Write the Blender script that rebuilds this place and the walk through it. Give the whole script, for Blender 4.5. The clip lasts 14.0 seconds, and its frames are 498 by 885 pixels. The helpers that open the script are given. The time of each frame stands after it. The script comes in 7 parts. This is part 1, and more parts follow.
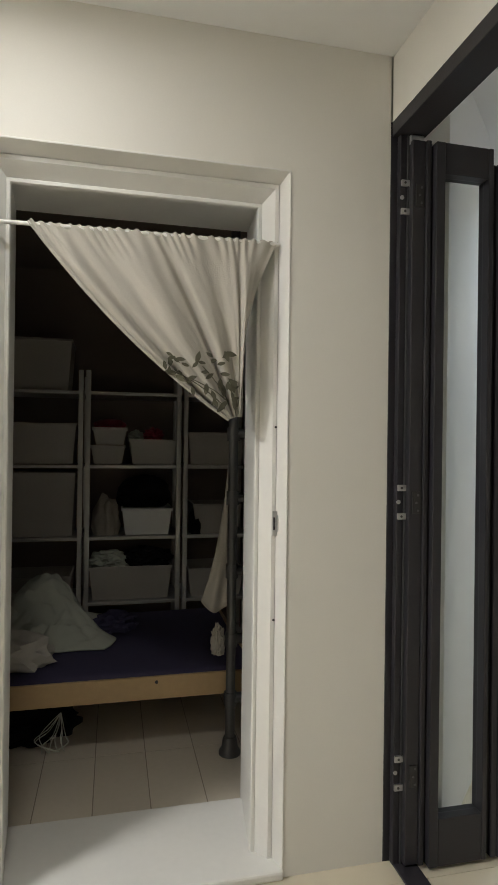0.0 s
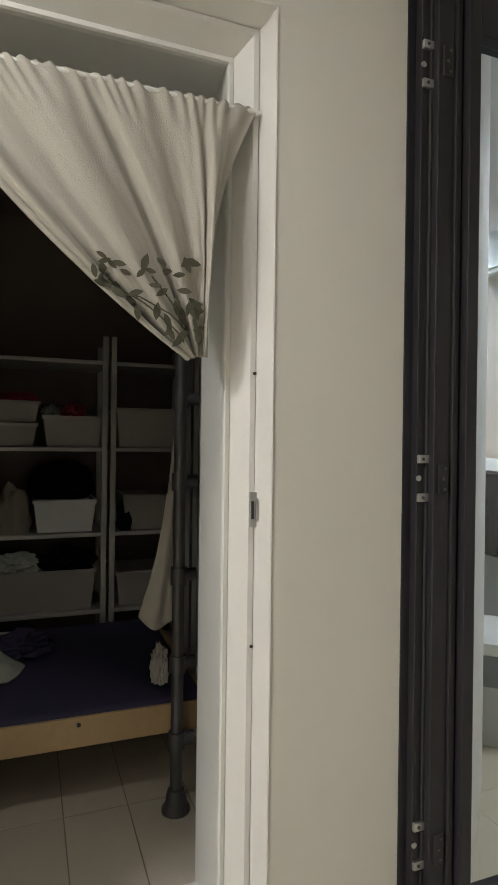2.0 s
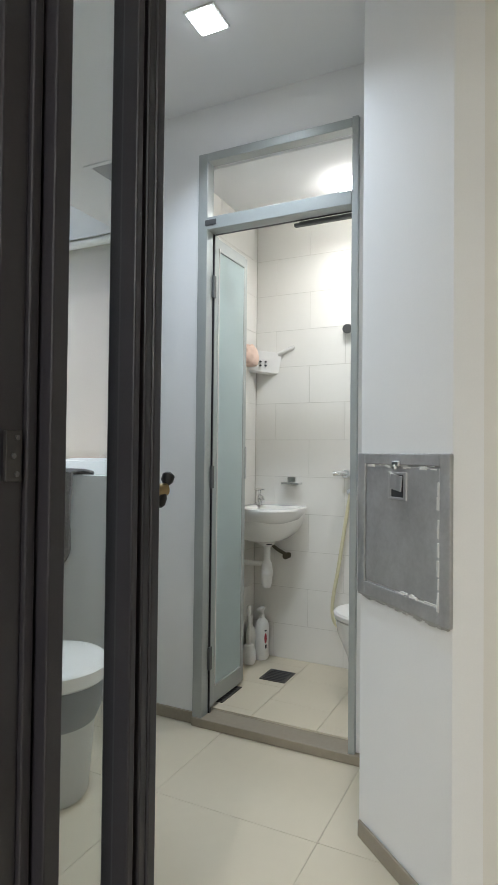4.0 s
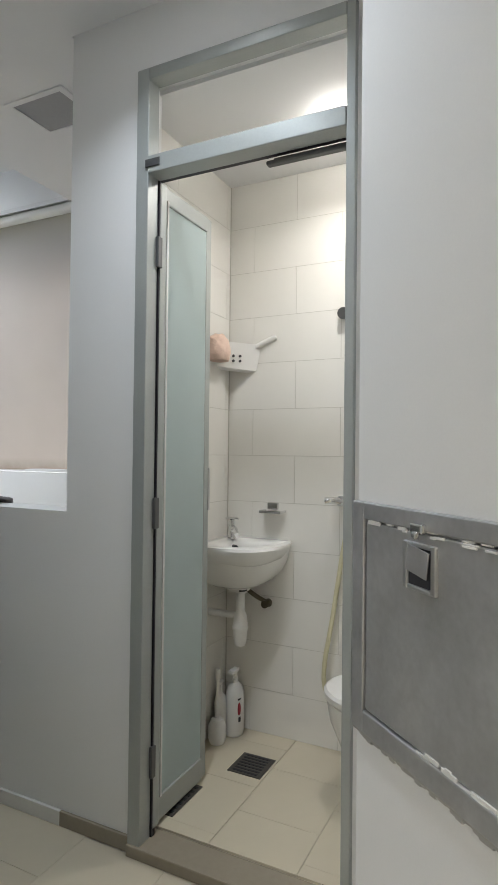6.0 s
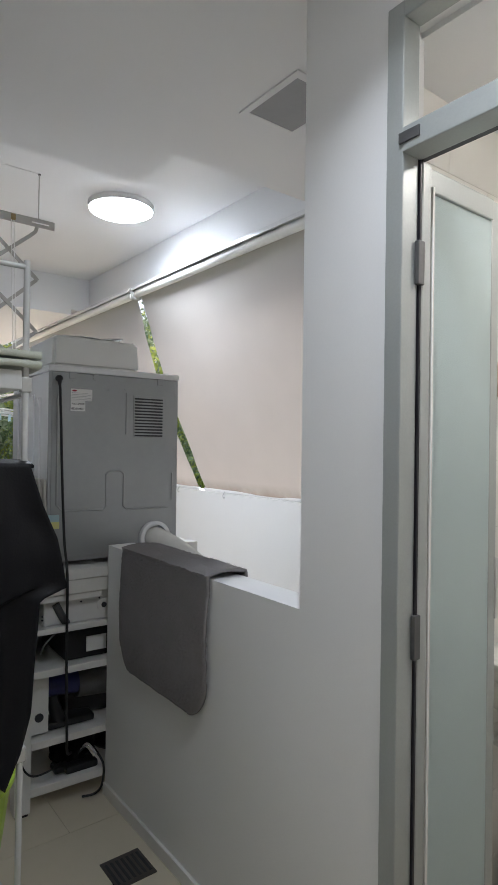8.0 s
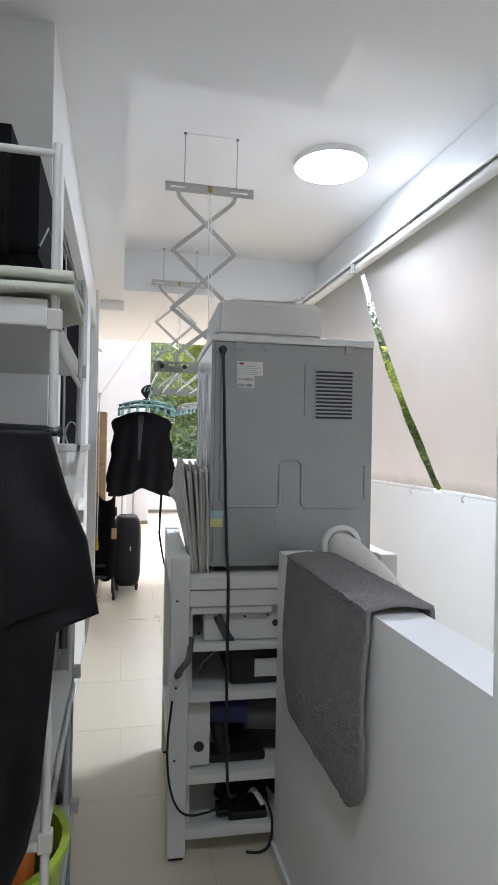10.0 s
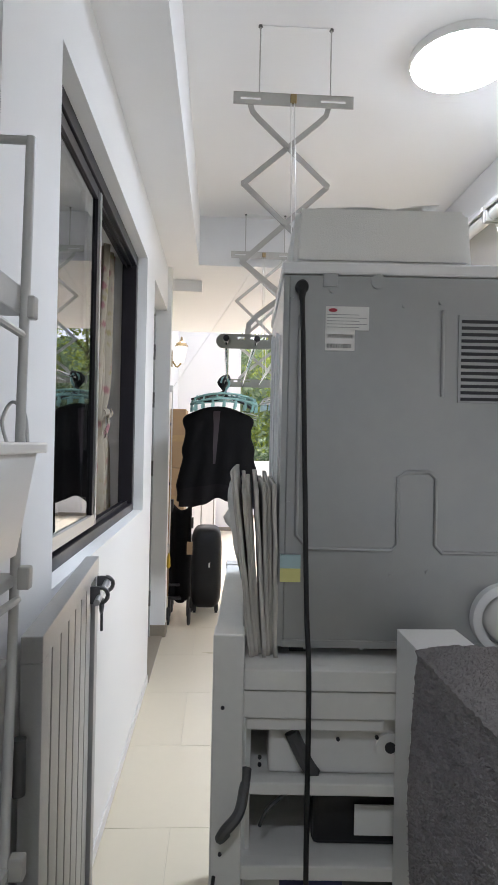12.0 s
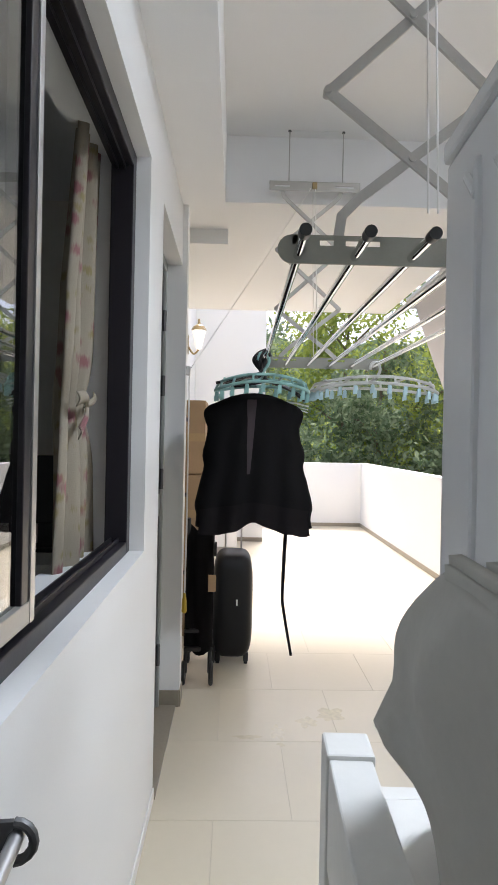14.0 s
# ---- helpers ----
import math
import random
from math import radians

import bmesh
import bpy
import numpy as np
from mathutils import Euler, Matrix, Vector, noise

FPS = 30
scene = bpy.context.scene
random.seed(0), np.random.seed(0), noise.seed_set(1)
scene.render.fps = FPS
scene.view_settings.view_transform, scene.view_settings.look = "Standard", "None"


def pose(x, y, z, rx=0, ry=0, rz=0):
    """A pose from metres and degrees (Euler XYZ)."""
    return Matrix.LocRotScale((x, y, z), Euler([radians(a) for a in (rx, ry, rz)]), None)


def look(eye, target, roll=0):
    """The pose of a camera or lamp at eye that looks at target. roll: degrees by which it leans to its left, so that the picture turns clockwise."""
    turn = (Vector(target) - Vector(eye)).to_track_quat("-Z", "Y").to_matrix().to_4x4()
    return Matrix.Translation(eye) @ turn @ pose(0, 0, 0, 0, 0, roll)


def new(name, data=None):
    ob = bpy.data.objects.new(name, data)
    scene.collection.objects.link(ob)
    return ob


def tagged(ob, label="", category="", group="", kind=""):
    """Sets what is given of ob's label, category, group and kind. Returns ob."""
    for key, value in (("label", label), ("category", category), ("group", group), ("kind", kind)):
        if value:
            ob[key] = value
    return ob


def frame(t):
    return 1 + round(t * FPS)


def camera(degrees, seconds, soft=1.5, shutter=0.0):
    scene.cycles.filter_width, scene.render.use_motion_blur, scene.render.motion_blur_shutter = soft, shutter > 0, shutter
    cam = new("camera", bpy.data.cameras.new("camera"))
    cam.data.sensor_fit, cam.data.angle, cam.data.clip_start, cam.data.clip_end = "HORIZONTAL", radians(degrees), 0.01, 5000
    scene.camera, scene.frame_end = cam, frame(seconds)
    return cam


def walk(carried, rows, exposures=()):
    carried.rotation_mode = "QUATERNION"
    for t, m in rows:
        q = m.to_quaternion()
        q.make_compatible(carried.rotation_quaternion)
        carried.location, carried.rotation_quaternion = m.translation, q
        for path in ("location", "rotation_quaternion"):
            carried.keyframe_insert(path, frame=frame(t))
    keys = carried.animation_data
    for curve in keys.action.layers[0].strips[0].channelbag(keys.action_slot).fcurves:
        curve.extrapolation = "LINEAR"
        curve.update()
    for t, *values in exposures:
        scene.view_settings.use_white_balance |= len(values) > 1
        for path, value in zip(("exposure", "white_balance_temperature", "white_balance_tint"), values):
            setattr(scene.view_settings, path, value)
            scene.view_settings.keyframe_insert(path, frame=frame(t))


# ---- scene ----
cam = camera(45.9, 14.0)
METRES, EYE, TILT, LEAN, TURN = 5.3, 1.36, 0.0, 0.0, -13.0
ROWS = [
    (0.0, 0.0, 0.0, 0.0, -0.0, 0.12, -0.72),
    (0.5, 0.0037, 0.0257, -0.0016, 5.26, 0.18, -0.75),
    (1.0, -0.0028, 0.0472, -0.0042, 5.94, 0.05, -0.75),
    (1.5, -0.0135, 0.0715, -0.0085, 1.74, 0.03, -0.77),
    (2.0, -0.0192, 0.1073, -0.0192, -7.61, -0.04, -0.73),
    (2.5, -0.0156, 0.1379, -0.028, -18.93, -0.02, -0.77),
    (3.0, -0.0155, 0.1622, -0.0328, -31.18, 1.06, -0.81),
    (3.5, -0.0048, 0.1898, -0.0332, -42.06, 1.13, -0.7),
    (4.0, 0.0223, 0.2135, -0.0335, -50.98, 1.16, -0.62),
    (6.5, 0.1687, 0.2917, 0.0034, -50.35, 0.68, -0.62),
    (7.0, 0.1892, 0.3101, 0.0259, -42.5, 0.56, -0.66),
    (7.5, 0.2022, 0.33, 0.033, -34.03, 0.36, -0.67),
    (8.0, 0.2156, 0.3497, 0.0281, -24.69, 0.33, -0.78),
    (8.5, 0.2462, 0.3663, 0.0284, -16.67, 0.24, -0.86),
    (9.0, 0.2687, 0.3879, 0.0244, -9.4, 0.17, -0.96),
    (11.5, 0.3032, 0.555, 0.0124, 8.16, 0.14, -1.1),
    (12.0, 0.2956, 0.6016, 0.0155, 10.1, 0.15, -1.17),
    (12.5, 0.28, 0.6498, 0.0173, 11.22, 0.09, -1.12),
    (13.0, 0.2616, 0.7027, 0.0213, 11.65, 0.04, -1.09),
    (13.5, 0.2424, 0.7541, 0.0244, 11.74, -0.01, -1.11),
    (14.0, 0.2283, 0.8098, 0.019, 11.59, -0.11, -1.15),
]
walk(cam, [(t, pose(0, 0, EYE, TILT, LEAN, TURN) @ pose(METRES * x, METRES * y, METRES * z, 90 + pitch, roll, yaw)) for t, x, y, z, yaw, pitch, roll in ROWS],
     exposures=[(0.0, 1.18, 6050, 10), (1.6, 1.10, 6080, 10), (2.5, 1.3, 5900, 10), (3.5, 1.42, 5780, 9), (4.2, 1.42, 5950, 10), (6.5, 1.15, 6200, 12), (8.0, 1.25, 6150, 14), (9.2, 1.54, 5980, 14), (11.5, 1.68, 6080, 15), (13.5, 1.49, 6160, 15), (14.0, 1.38, 6160, 14)])

# ---- world, sun and lamps ----
world = bpy.data.worlds.new("sky")
scene.world = world
world.use_nodes = True
wn = world.node_tree.nodes
SUN_UP, SUN_ROUND = 64, 4
sky = wn.new("ShaderNodeTexSky")
sky.sky_type, sky.sun_disc = "NISHITA", False
sky.sun_elevation, sky.sun_rotation = radians(SUN_UP), radians(SUN_ROUND)
sky.dust_density, sky.air_density, sky.ozone_density = 6.0, 0.8, 0.4
world.node_tree.links.new(sky.outputs["Color"], wn["Background"].inputs["Color"])
wn["Background"].inputs["Strength"].default_value = 0.15

sun_data = bpy.data.lights.new("sun", "SUN")
sun_data.energy, sun_data.angle, sun_data.color = 2.1, radians(18), (1.0, 0.98, 0.95)
sun = new("sun", sun_data)
sun.matrix_world = look((20 * math.sin(radians(SUN_ROUND)), 20 * math.cos(radians(SUN_ROUND)), 20 * math.tan(radians(SUN_UP))), (0, 0, 0))


def area_lamp(name, place, target, w, h, watts, colour, shape="RECTANGLE", spread=math.pi):
    d = bpy.data.lights.new(name, "AREA")
    d.shape, d.size, d.energy, d.color = shape, w, watts, colour
    if shape in ("RECTANGLE", "ELLIPSE"):
        d.size_y = h
    d.spread = spread
    ob = new(name, d)
    ob.matrix_world = look(place, target)
    return ob


area_lamp("yard_lamp_light", (3.24, 5.2, 3.02), (3.24, 5.2, 0), 0.4, 0.4, 10, (0.84, 0.92, 1.0), "DISK", radians(130))
area_lamp("passage_downlight_light", (2.15, 2.13, 2.715), (2.15, 2.13, 0), 0.1, 0.1, 2.75, (0.88, 0.95, 1.0), "RECTANGLE", radians(125))
area_lamp("bath_lamp_light", (3.09, 1.885, 2.42), (3.09, 1.885, 0), 0.1, 0.1, 2.2, (1.0, 0.95, 0.86), "DISK", radians(160))
area_lamp("room_downlight_light", (-0.3, 1.2, 2.605), (-0.3, 1.2, 0), 0.16, 0.16, 2.0, (1.0, 0.965, 0.89), "DISK")
# added fill light for the cream room, no such lamp is known
area_lamp("room_fill_light", (-1.9, 0.85, 2.585), (-1.9, 0.85, 0), 0.4, 0.4, 24, (1.0, 0.965, 0.89), "DISK")


# ---- materials ----
def material(name, colour, rough=0.5, metal=0.0, vary=0.06, grain=60.0, bump=0.05, big=1.5, stain=0.05, spec=0.5, object_random=0.0):
    m = bpy.data.materials.new(name)
    m.use_nodes = True
    nt = m.node_tree
    n, l = nt.nodes, nt.links
    b = n["Principled BSDF"]
    b.inputs["Roughness"].default_value, b.inputs["Metallic"].default_value = rough, metal
    b.inputs["Specular IOR Level"].default_value = spec
    tc = n.new("ShaderNodeTexCoord")
    geo = n.new("ShaderNodeNewGeometry")
    fine, wide = n.new("ShaderNodeTexNoise"), n.new("ShaderNodeTexNoise")
    fine.inputs["Scale"].default_value, wide.inputs["Scale"].default_value = grain, big
    fine.inputs["Detail"].default_value, wide.inputs["Detail"].default_value = 3.0, 4.0
    l.new(geo.outputs["Position"], wide.inputs["Vector"])
    l.new(geo.outputs["Position"], fine.inputs["Vector"])
    sum1 = n.new("ShaderNodeMath")
    sum1.operation = "MULTIPLY_ADD"
    sum1.inputs[1].default_value, sum1.inputs[2].default_value = vary * 2, 1.0 - vary - stain
    l.new(fine.outputs["Fac"], sum1.inputs[0])
    sum2 = n.new("ShaderNodeMath")
    sum2.operation = "MULTIPLY_ADD"
    sum2.inputs[1].default_value = stain * 2
    l.new(wide.outputs["Fac"], sum2.inputs[0])
    l.new(sum1.outputs[0], sum2.inputs[2])
    last = sum2
    if object_random:
        oi = n.new("ShaderNodeObjectInfo")
        sum3 = n.new("ShaderNodeMath")
        sum3.operation = "MULTIPLY_ADD"
        sum3.inputs[1].default_value = object_random
        l.new(oi.outputs["Random"], sum3.inputs[0])
        l.new(sum2.outputs[0], sum3.inputs[2])
        last = sum3
    mix = n.new("ShaderNodeMix")
    mix.data_type, mix.blend_type = "RGBA", "MULTIPLY"
    mix.inputs["Factor"].default_value = 1.0
    mix.inputs["A"].default_value = (*colour, 1)
    l.new(last.outputs[0], mix.inputs["B"])
    l.new(mix.outputs["Result"], b.inputs["Base Color"])
    rr = n.new("ShaderNodeMath")
    rr.operation = "MULTIPLY_ADD"
    rr.inputs[1].default_value, rr.inputs[2].default_value = 0.12, rough - 0.06
    rr.use_clamp = True
    l.new(wide.outputs["Fac"], rr.inputs[0])
    l.new(rr.outputs[0], b.inputs["Roughness"])
    if bump:
        bn = n.new("ShaderNodeBump")
        bn.inputs["Strength"].default_value, bn.inputs["Distance"].default_value = min(1.0, bump * 4), 0.002
        l.new(fine.outputs["Fac"], bn.inputs["Height"])
        l.new(bn.outputs["Normal"], b.inputs["Normal"])
    return m


def glass_material(name, colour, rough=0.0, ior=1.45):
    m = bpy.data.materials.new(name)
    m.use_nodes = True
    b = m.node_tree.nodes["Principled BSDF"]
    b.inputs["Base Color"].default_value = (*colour, 1)
    b.inputs["Transmission Weight"].default_value = 1.0
    b.inputs["Roughness"].default_value, b.inputs["IOR"].default_value = rough, ior
    return m


def cloth_material(name, colour, through_part=0.3, grain=300.0, vary=0.12):
    m = material(name, colour, 0.9, 0, vary, grain, 0.15, 4.0, 0.06, 0.2)
    n, l = m.node_tree.nodes, m.node_tree.links
    tr = n.new("ShaderNodeBsdfTranslucent")
    tr.inputs["Color"].default_value = (*colour, 1)
    mx = n.new("ShaderNodeMixShader")
    mx.inputs[0].default_value = through_part
    out = n["Material Output"]
    l.new(n["Principled BSDF"].outputs[0], mx.inputs[1])
    l.new(tr.outputs[0], mx.inputs[2])
    l.new(mx.outputs[0], out.inputs["Surface"])
    return m


def emit_material(name, colour, strength):
    m = bpy.data.materials.new(name)
    m.use_nodes = True
    b = m.node_tree.nodes["Principled BSDF"]
    b.inputs["Base Color"].default_value = (0.9, 0.9, 0.9, 1)
    b.inputs["Emission Color"].default_value = (*colour, 1)
    b.inputs["Emission Strength"].default_value = strength
    return m


WHITE = material("white_wall_paint", (0.80, 0.80, 0.79), 0.7, 0, 0.02, 220, 0.02, 1.2, 0.03, 0.3)
CREAM = material("cream_wall_paint", (0.74, 0.72, 0.67), 0.62, 0, 0.02, 220, 0.025, 1.1, 0.04, 0.35)
CEIL = material("ceiling_paint", (0.80, 0.80, 0.80), 0.85, 0, 0.015, 200, 0.04, 0.9, 0.02, 0.2)
TRIM = material("white_gloss_trim_paint", (0.75, 0.74, 0.71), 0.42, 0, 0.03, 40, 0.05, 3, 0.04)
TILE = material("beige_floor_tile", (0.61, 0.55, 0.425), 0.36, 0, 0.02, 25, 0.01, 2.5, 0.03, 0.5, 0.02)
GROUT = material("floor_grout", (0.56, 0.51, 0.42), 0.85, 0, 0.1, 90, 0.1, 3, 0.08)
SKIRT = material("brown_skirting_tile", (0.30, 0.26, 0.20), 0.45, 0, 0.08, 60, 0.05, 4, 0.1)
STORE_TILE = material("store_floor_tile", (0.60, 0.54, 0.45), 0.4, 0, 0.05, 40, 0.04, 3, 0.08, 0.5, 0.06)
BATH_TILE = material("white_glazed_wall_tile", (0.78, 0.765, 0.72), 0.16, 0, 0.01, 30, 0.01, 2, 0.03, 0.5, 0.02)
BATH_GROUT = material("wall_tile_grout", (0.56, 0.54, 0.49), 0.85, 0, 0.08, 90, 0.08, 3, 0.06)
BLACK_ALU = material("dark_powder_coated_aluminium", (0.017, 0.015, 0.019), 0.34, 0.0, 0.06, 150, 0.03, 6, 0.06, 0.35)
FOLD_ALU = material("brown_black_powder_coated_aluminium", (0.030, 0.028, 0.033), 0.36, 0.0, 0.06, 150, 0.03, 6, 0.06, 0.35)
LUGGAGE = material("matt_black_luggage_shell", (0.007, 0.007, 0.008), 0.5, 0, 0.05, 120, 0.05, 6, 0.06, 0.35)
GREY_ALU = material("grey_green_powder_coated_aluminium", (0.38, 0.40, 0.385), 0.38, 0.25, 0.05, 150, 0.03, 6, 0.06)
STEEL = material("brushed_stainless_steel", (0.60, 0.60, 0.60), 0.42, 1.0, 0.06, 90, 0.05, 8, 0.12)
CHROME = material("polished_chrome", (0.75, 0.75, 0.75), 0.1, 1.0, 0.02, 60, 0.0, 8, 0.05)
GALV = material("galvanised_sheet_steel", (0.35, 0.36, 0.36), 0.42, 0.7, 0.04, 30, 0.03, 5, 0.08)
ALU = material("dull_anodised_aluminium", (0.46, 0.45, 0.42), 0.42, 0.4, 0.05, 120, 0.03, 8, 0.08)
PLATE = material("olive_grey_metal_plate", (0.27, 0.27, 0.235), 0.45, 0.5, 0.05, 120, 0.03, 8, 0.08)
GATE = material("grey_gate_paint", (0.42, 0.42, 0.415), 0.4, 0.4, 0.05, 120, 0.04, 6, 0.08)
APPLIANCE = material("white_appliance_enamel", (0.80, 0.80, 0.80), 0.22, 0, 0.01, 80, 0.0, 3, 0.02)
FURN = material("white_painted_wood", (0.74, 0.73, 0.69), 0.5, 0, 0.04, 50, 0.06, 5, 0.07)
PLASTIC = material("white_plastic", (0.78, 0.77, 0.74), 0.35, 0, 0.02, 60, 0.02, 4, 0.04)
FOAM = material("white_foam_board", (0.80, 0.80, 0.77), 0.85, 0, 0.04, 350, 0.08, 5, 0.03)
CERAMIC = material("white_glazed_ceramic", (0.82, 0.81, 0.78), 0.1, 0, 0.01, 50, 0.0, 4, 0.02)
BLACK_PLASTIC = material("black_plastic", (0.010, 0.010, 0.011), 0.4, 0, 0.05, 120, 0.05, 6, 0.06)
RUBBER = material("black_rubber", (0.012, 0.012, 0.012), 0.6, 0, 0.05, 120, 0.05, 6, 0.06)
BLACK_CLOTH = cloth_material("black_cloth", (0.006, 0.0055, 0.006), 0.12)
SHEER = cloth_material("black_sheer_cloth", (0.014, 0.012, 0.013), 0.35)
CURTAIN = cloth_material("cream_cotton_curtain", (0.50, 0.47, 0.415), 0.10)
SHADE_CLOTH = cloth_material("taupe_outdoor_blind_fabric", (0.50, 0.46, 0.415), 0.42, 500)
n, l = SHADE_CLOTH.node_tree.nodes, SHADE_CLOTH.node_tree.links
geo, sep = n.new("ShaderNodeNewGeometry"), n.new("ShaderNodeSeparateXYZ")
mould, low, mul, mx = n.new("ShaderNodeTexNoise"), n.new("ShaderNodeMapRange"), n.new("ShaderNodeMath"), n.new("ShaderNodeMix")
mould.inputs["Scale"].default_value, mould.inputs["Detail"].default_value = 9.0, 6.0
low.inputs["From Min"].default_value, low.inputs["From Max"].default_value = 1.22, 1.12
mul.operation, mx.data_type = "MULTIPLY", "RGBA"
l.new(geo.outputs["Position"], mould.inputs["Vector"])
l.new(geo.outputs["Position"], sep.inputs[0])
l.new(sep.outputs["Z"], low.inputs["Value"])
l.new(low.outputs["Result"], mul.inputs[0])
l.new(mould.outputs["Fac"], mul.inputs[1])
l.new(mul.outputs[0], mx.inputs["Factor"])
l.new(n["Principled BSDF"].inputs["Base Color"].links[0].from_socket, mx.inputs["A"])
mx.inputs["B"].default_value = (0.20, 0.15, 0.09, 1)
l.new(mx.outputs["Result"], n["Principled BSDF"].inputs["Base Color"])
l.new(mx.outputs["Result"], n["Translucent BSDF"].inputs["Color"])
FLORAL = cloth_material("cream_floral_curtain", (0.36, 0.32, 0.25), 0.15)
PALE_CLOTH = cloth_material("pale_green_cotton", (0.50, 0.52, 0.44), 0.1)
NAVY = cloth_material("navy_bed_sheet", (0.062, 0.056, 0.105), 0.0)
WOOD = material("pale_pine", (0.46, 0.32, 0.16), 0.5, 0, 0.1, 40, 0.06, 6, 0.1)
DARK_PIPE = material("galvanised_dark_pipe", (0.13, 0.13, 0.13), 0.5, 0.7, 0.08, 80, 0.06, 8, 0.12)
CARD = material("brown_cardboard", (0.42, 0.29, 0.17), 0.85, 0, 0.06, 90, 0.05, 4, 0.08)
CARD_GREY = material("pale_coated_board", (0.50, 0.48, 0.43), 0.7, 0, 0.05, 90, 0.04, 4, 0.08)
PINK = material("peach_sponge", (0.74, 0.55, 0.45), 0.9, 0, 0.1, 160, 0.3, 10, 0.1)
LIME = material("lime_green_plastic", (0.42, 0.62, 0.06), 0.35, 0, 0.03, 60, 0.02, 5, 0.05)
ORANGE = material("orange_plastic", (0.70, 0.20, 0.04), 0.4, 0, 0.03, 60, 0.02, 5, 0.05)
BLUE = material("deep_blue_plastic", (0.022, 0.024, 0.12), 0.3, 0, 0.03, 60, 0.02, 5, 0.05)
MINT = material("mint_blue_plastic", (0.24, 0.43, 0.41), 0.4, 0, 0.03, 60, 0.02, 5, 0.05)
YELLOW = material("yellow_tape", (0.68, 0.66, 0.26), 0.5, 0, 0.03, 60, 0.02, 5, 0.05)
TEAL = material("pale_blue_tape", (0.38, 0.53, 0.56), 0.5, 0, 0.03, 60, 0.02, 5, 0.05)
LABEL = material("white_paper_label", (0.78, 0.78, 0.76), 0.6, 0, 0.02, 60, 0.0, 5, 0.02)
# print colour, also painted on slots and holes for the shade inside
INK_AND_SHADE = material("ink_and_hole_shade", (0.03, 0.03, 0.035), 0.6, 0, 0.02, 60, 0.0, 5, 0.02)
RED = material("dark_red_print", (0.35, 0.03, 0.05), 0.5, 0, 0.02, 60, 0.0, 5, 0.02)
BRASS = material("old_brass", (0.32, 0.24, 0.12), 0.35, 0.9, 0.05, 80, 0.03, 8, 0.1)
HOSE = material("yellowed_hose", (0.64, 0.60, 0.40), 0.4, 0, 0.04, 60, 0.02, 5, 0.05)
GREY_RUG = material("grey_tufted_bath_mat", (0.25, 0.236, 0.235), 0.95, 0, 0.25, 260, 0.6, 9, 0.12, 0.1)
DRAIN = material("dark_drain_steel", (0.12, 0.11, 0.10), 0.5, 0.7, 0.15, 120, 0.1, 12, 0.2)
CLEAR = glass_material("clear_glass", (0.93, 0.96, 0.95), 0.0, 1.3)
HATCH = material("scuffed_hatch_steel", (0.50, 0.50, 0.505), 0.42, 0.7, 0.12, 70, 0.08, 9, 0.3)
TINT = glass_material("tinted_window_glass", (0.34, 0.38, 0.38), 0.0, 2.5)
YARD_LAMP = emit_material("bright_lamp_diffuser", (0.86, 0.94, 1.0), 19.0)
LAMP_ON = emit_material("lit_lamp_diffuser", (0.95, 0.98, 1.0), 9.0)
LAMP_WARM = emit_material("lit_warm_diffuser", (1.0, 0.85, 0.6), 6.0)
CONCRETE = material("grey_concrete", (0.40, 0.39, 0.37), 0.85, 0, 0.06, 40, 0.08, 2, 0.1)
GRASS = material("rough_grass", (0.07, 0.11, 0.035), 0.9, 0, 0.3, 12, 0.3, 0.6, 0.2)
BARK = material("tree_bark", (0.17, 0.13, 0.09), 0.9, 0, 0.2, 25, 0.4, 3, 0.15)


def leaf_material(name, c1, c2):
    m = cloth_material(name, c1, 0.5, 40)
    n, l = m.node_tree.nodes, m.node_tree.links
    geo = n.new("ShaderNodeNewGeometry")
    mix = n.new("ShaderNodeMix")
    mix.data_type = "RGBA"
    mix.inputs["A"].default_value, mix.inputs["B"].default_value = (*c1, 1), (*c2, 1)
    l.new(geo.outputs["Random Per Island"], mix.inputs["Factor"])
    l.new(mix.outputs["Result"], n["Principled BSDF"].inputs["Base Color"])
    l.new(mix.outputs["Result"], n["Translucent BSDF"].inputs["Color"])
    return m


LEAF_A = leaf_material("bright_leaves", (0.21, 0.27, 0.05), (0.40, 0.44, 0.12))
LEAF_B = leaf_material("dark_leaves", (0.10, 0.15, 0.075), (0.27, 0.32, 0.20))


# ---- mesh helpers ----
def box(bm, x0, y0, z0, x1, y1, z1, bevel=0.0):
    m = Matrix.LocRotScale(((x0 + x1) / 2, (y0 + y1) / 2, (z0 + z1) / 2), None, (abs(x1 - x0), abs(y1 - y0), abs(z1 - z0)))
    r = bmesh.ops.create_cube(bm, size=1, matrix=m)
    if bevel:
        edges = list({e for v in r["verts"] for e in v.link_edges})
        bmesh.ops.bevel(bm, geom=edges, offset=bevel, segments=2, affect="EDGES", profile=0.5)
    return bm


def cyl(bm, p0, p1, r0, r1=None, seg=16):
    p0, p1 = Vector(p0), Vector(p1)
    d = p1 - p0
    m = Matrix.Translation((p0 + p1) / 2) @ d.to_track_quat("Z", "Y").to_matrix().to_4x4()
    bmesh.ops.create_cone(bm, cap_ends=True, segments=seg, radius1=r0, radius2=r0 if r1 is None else r1, depth=d.length, matrix=m)
    return bm


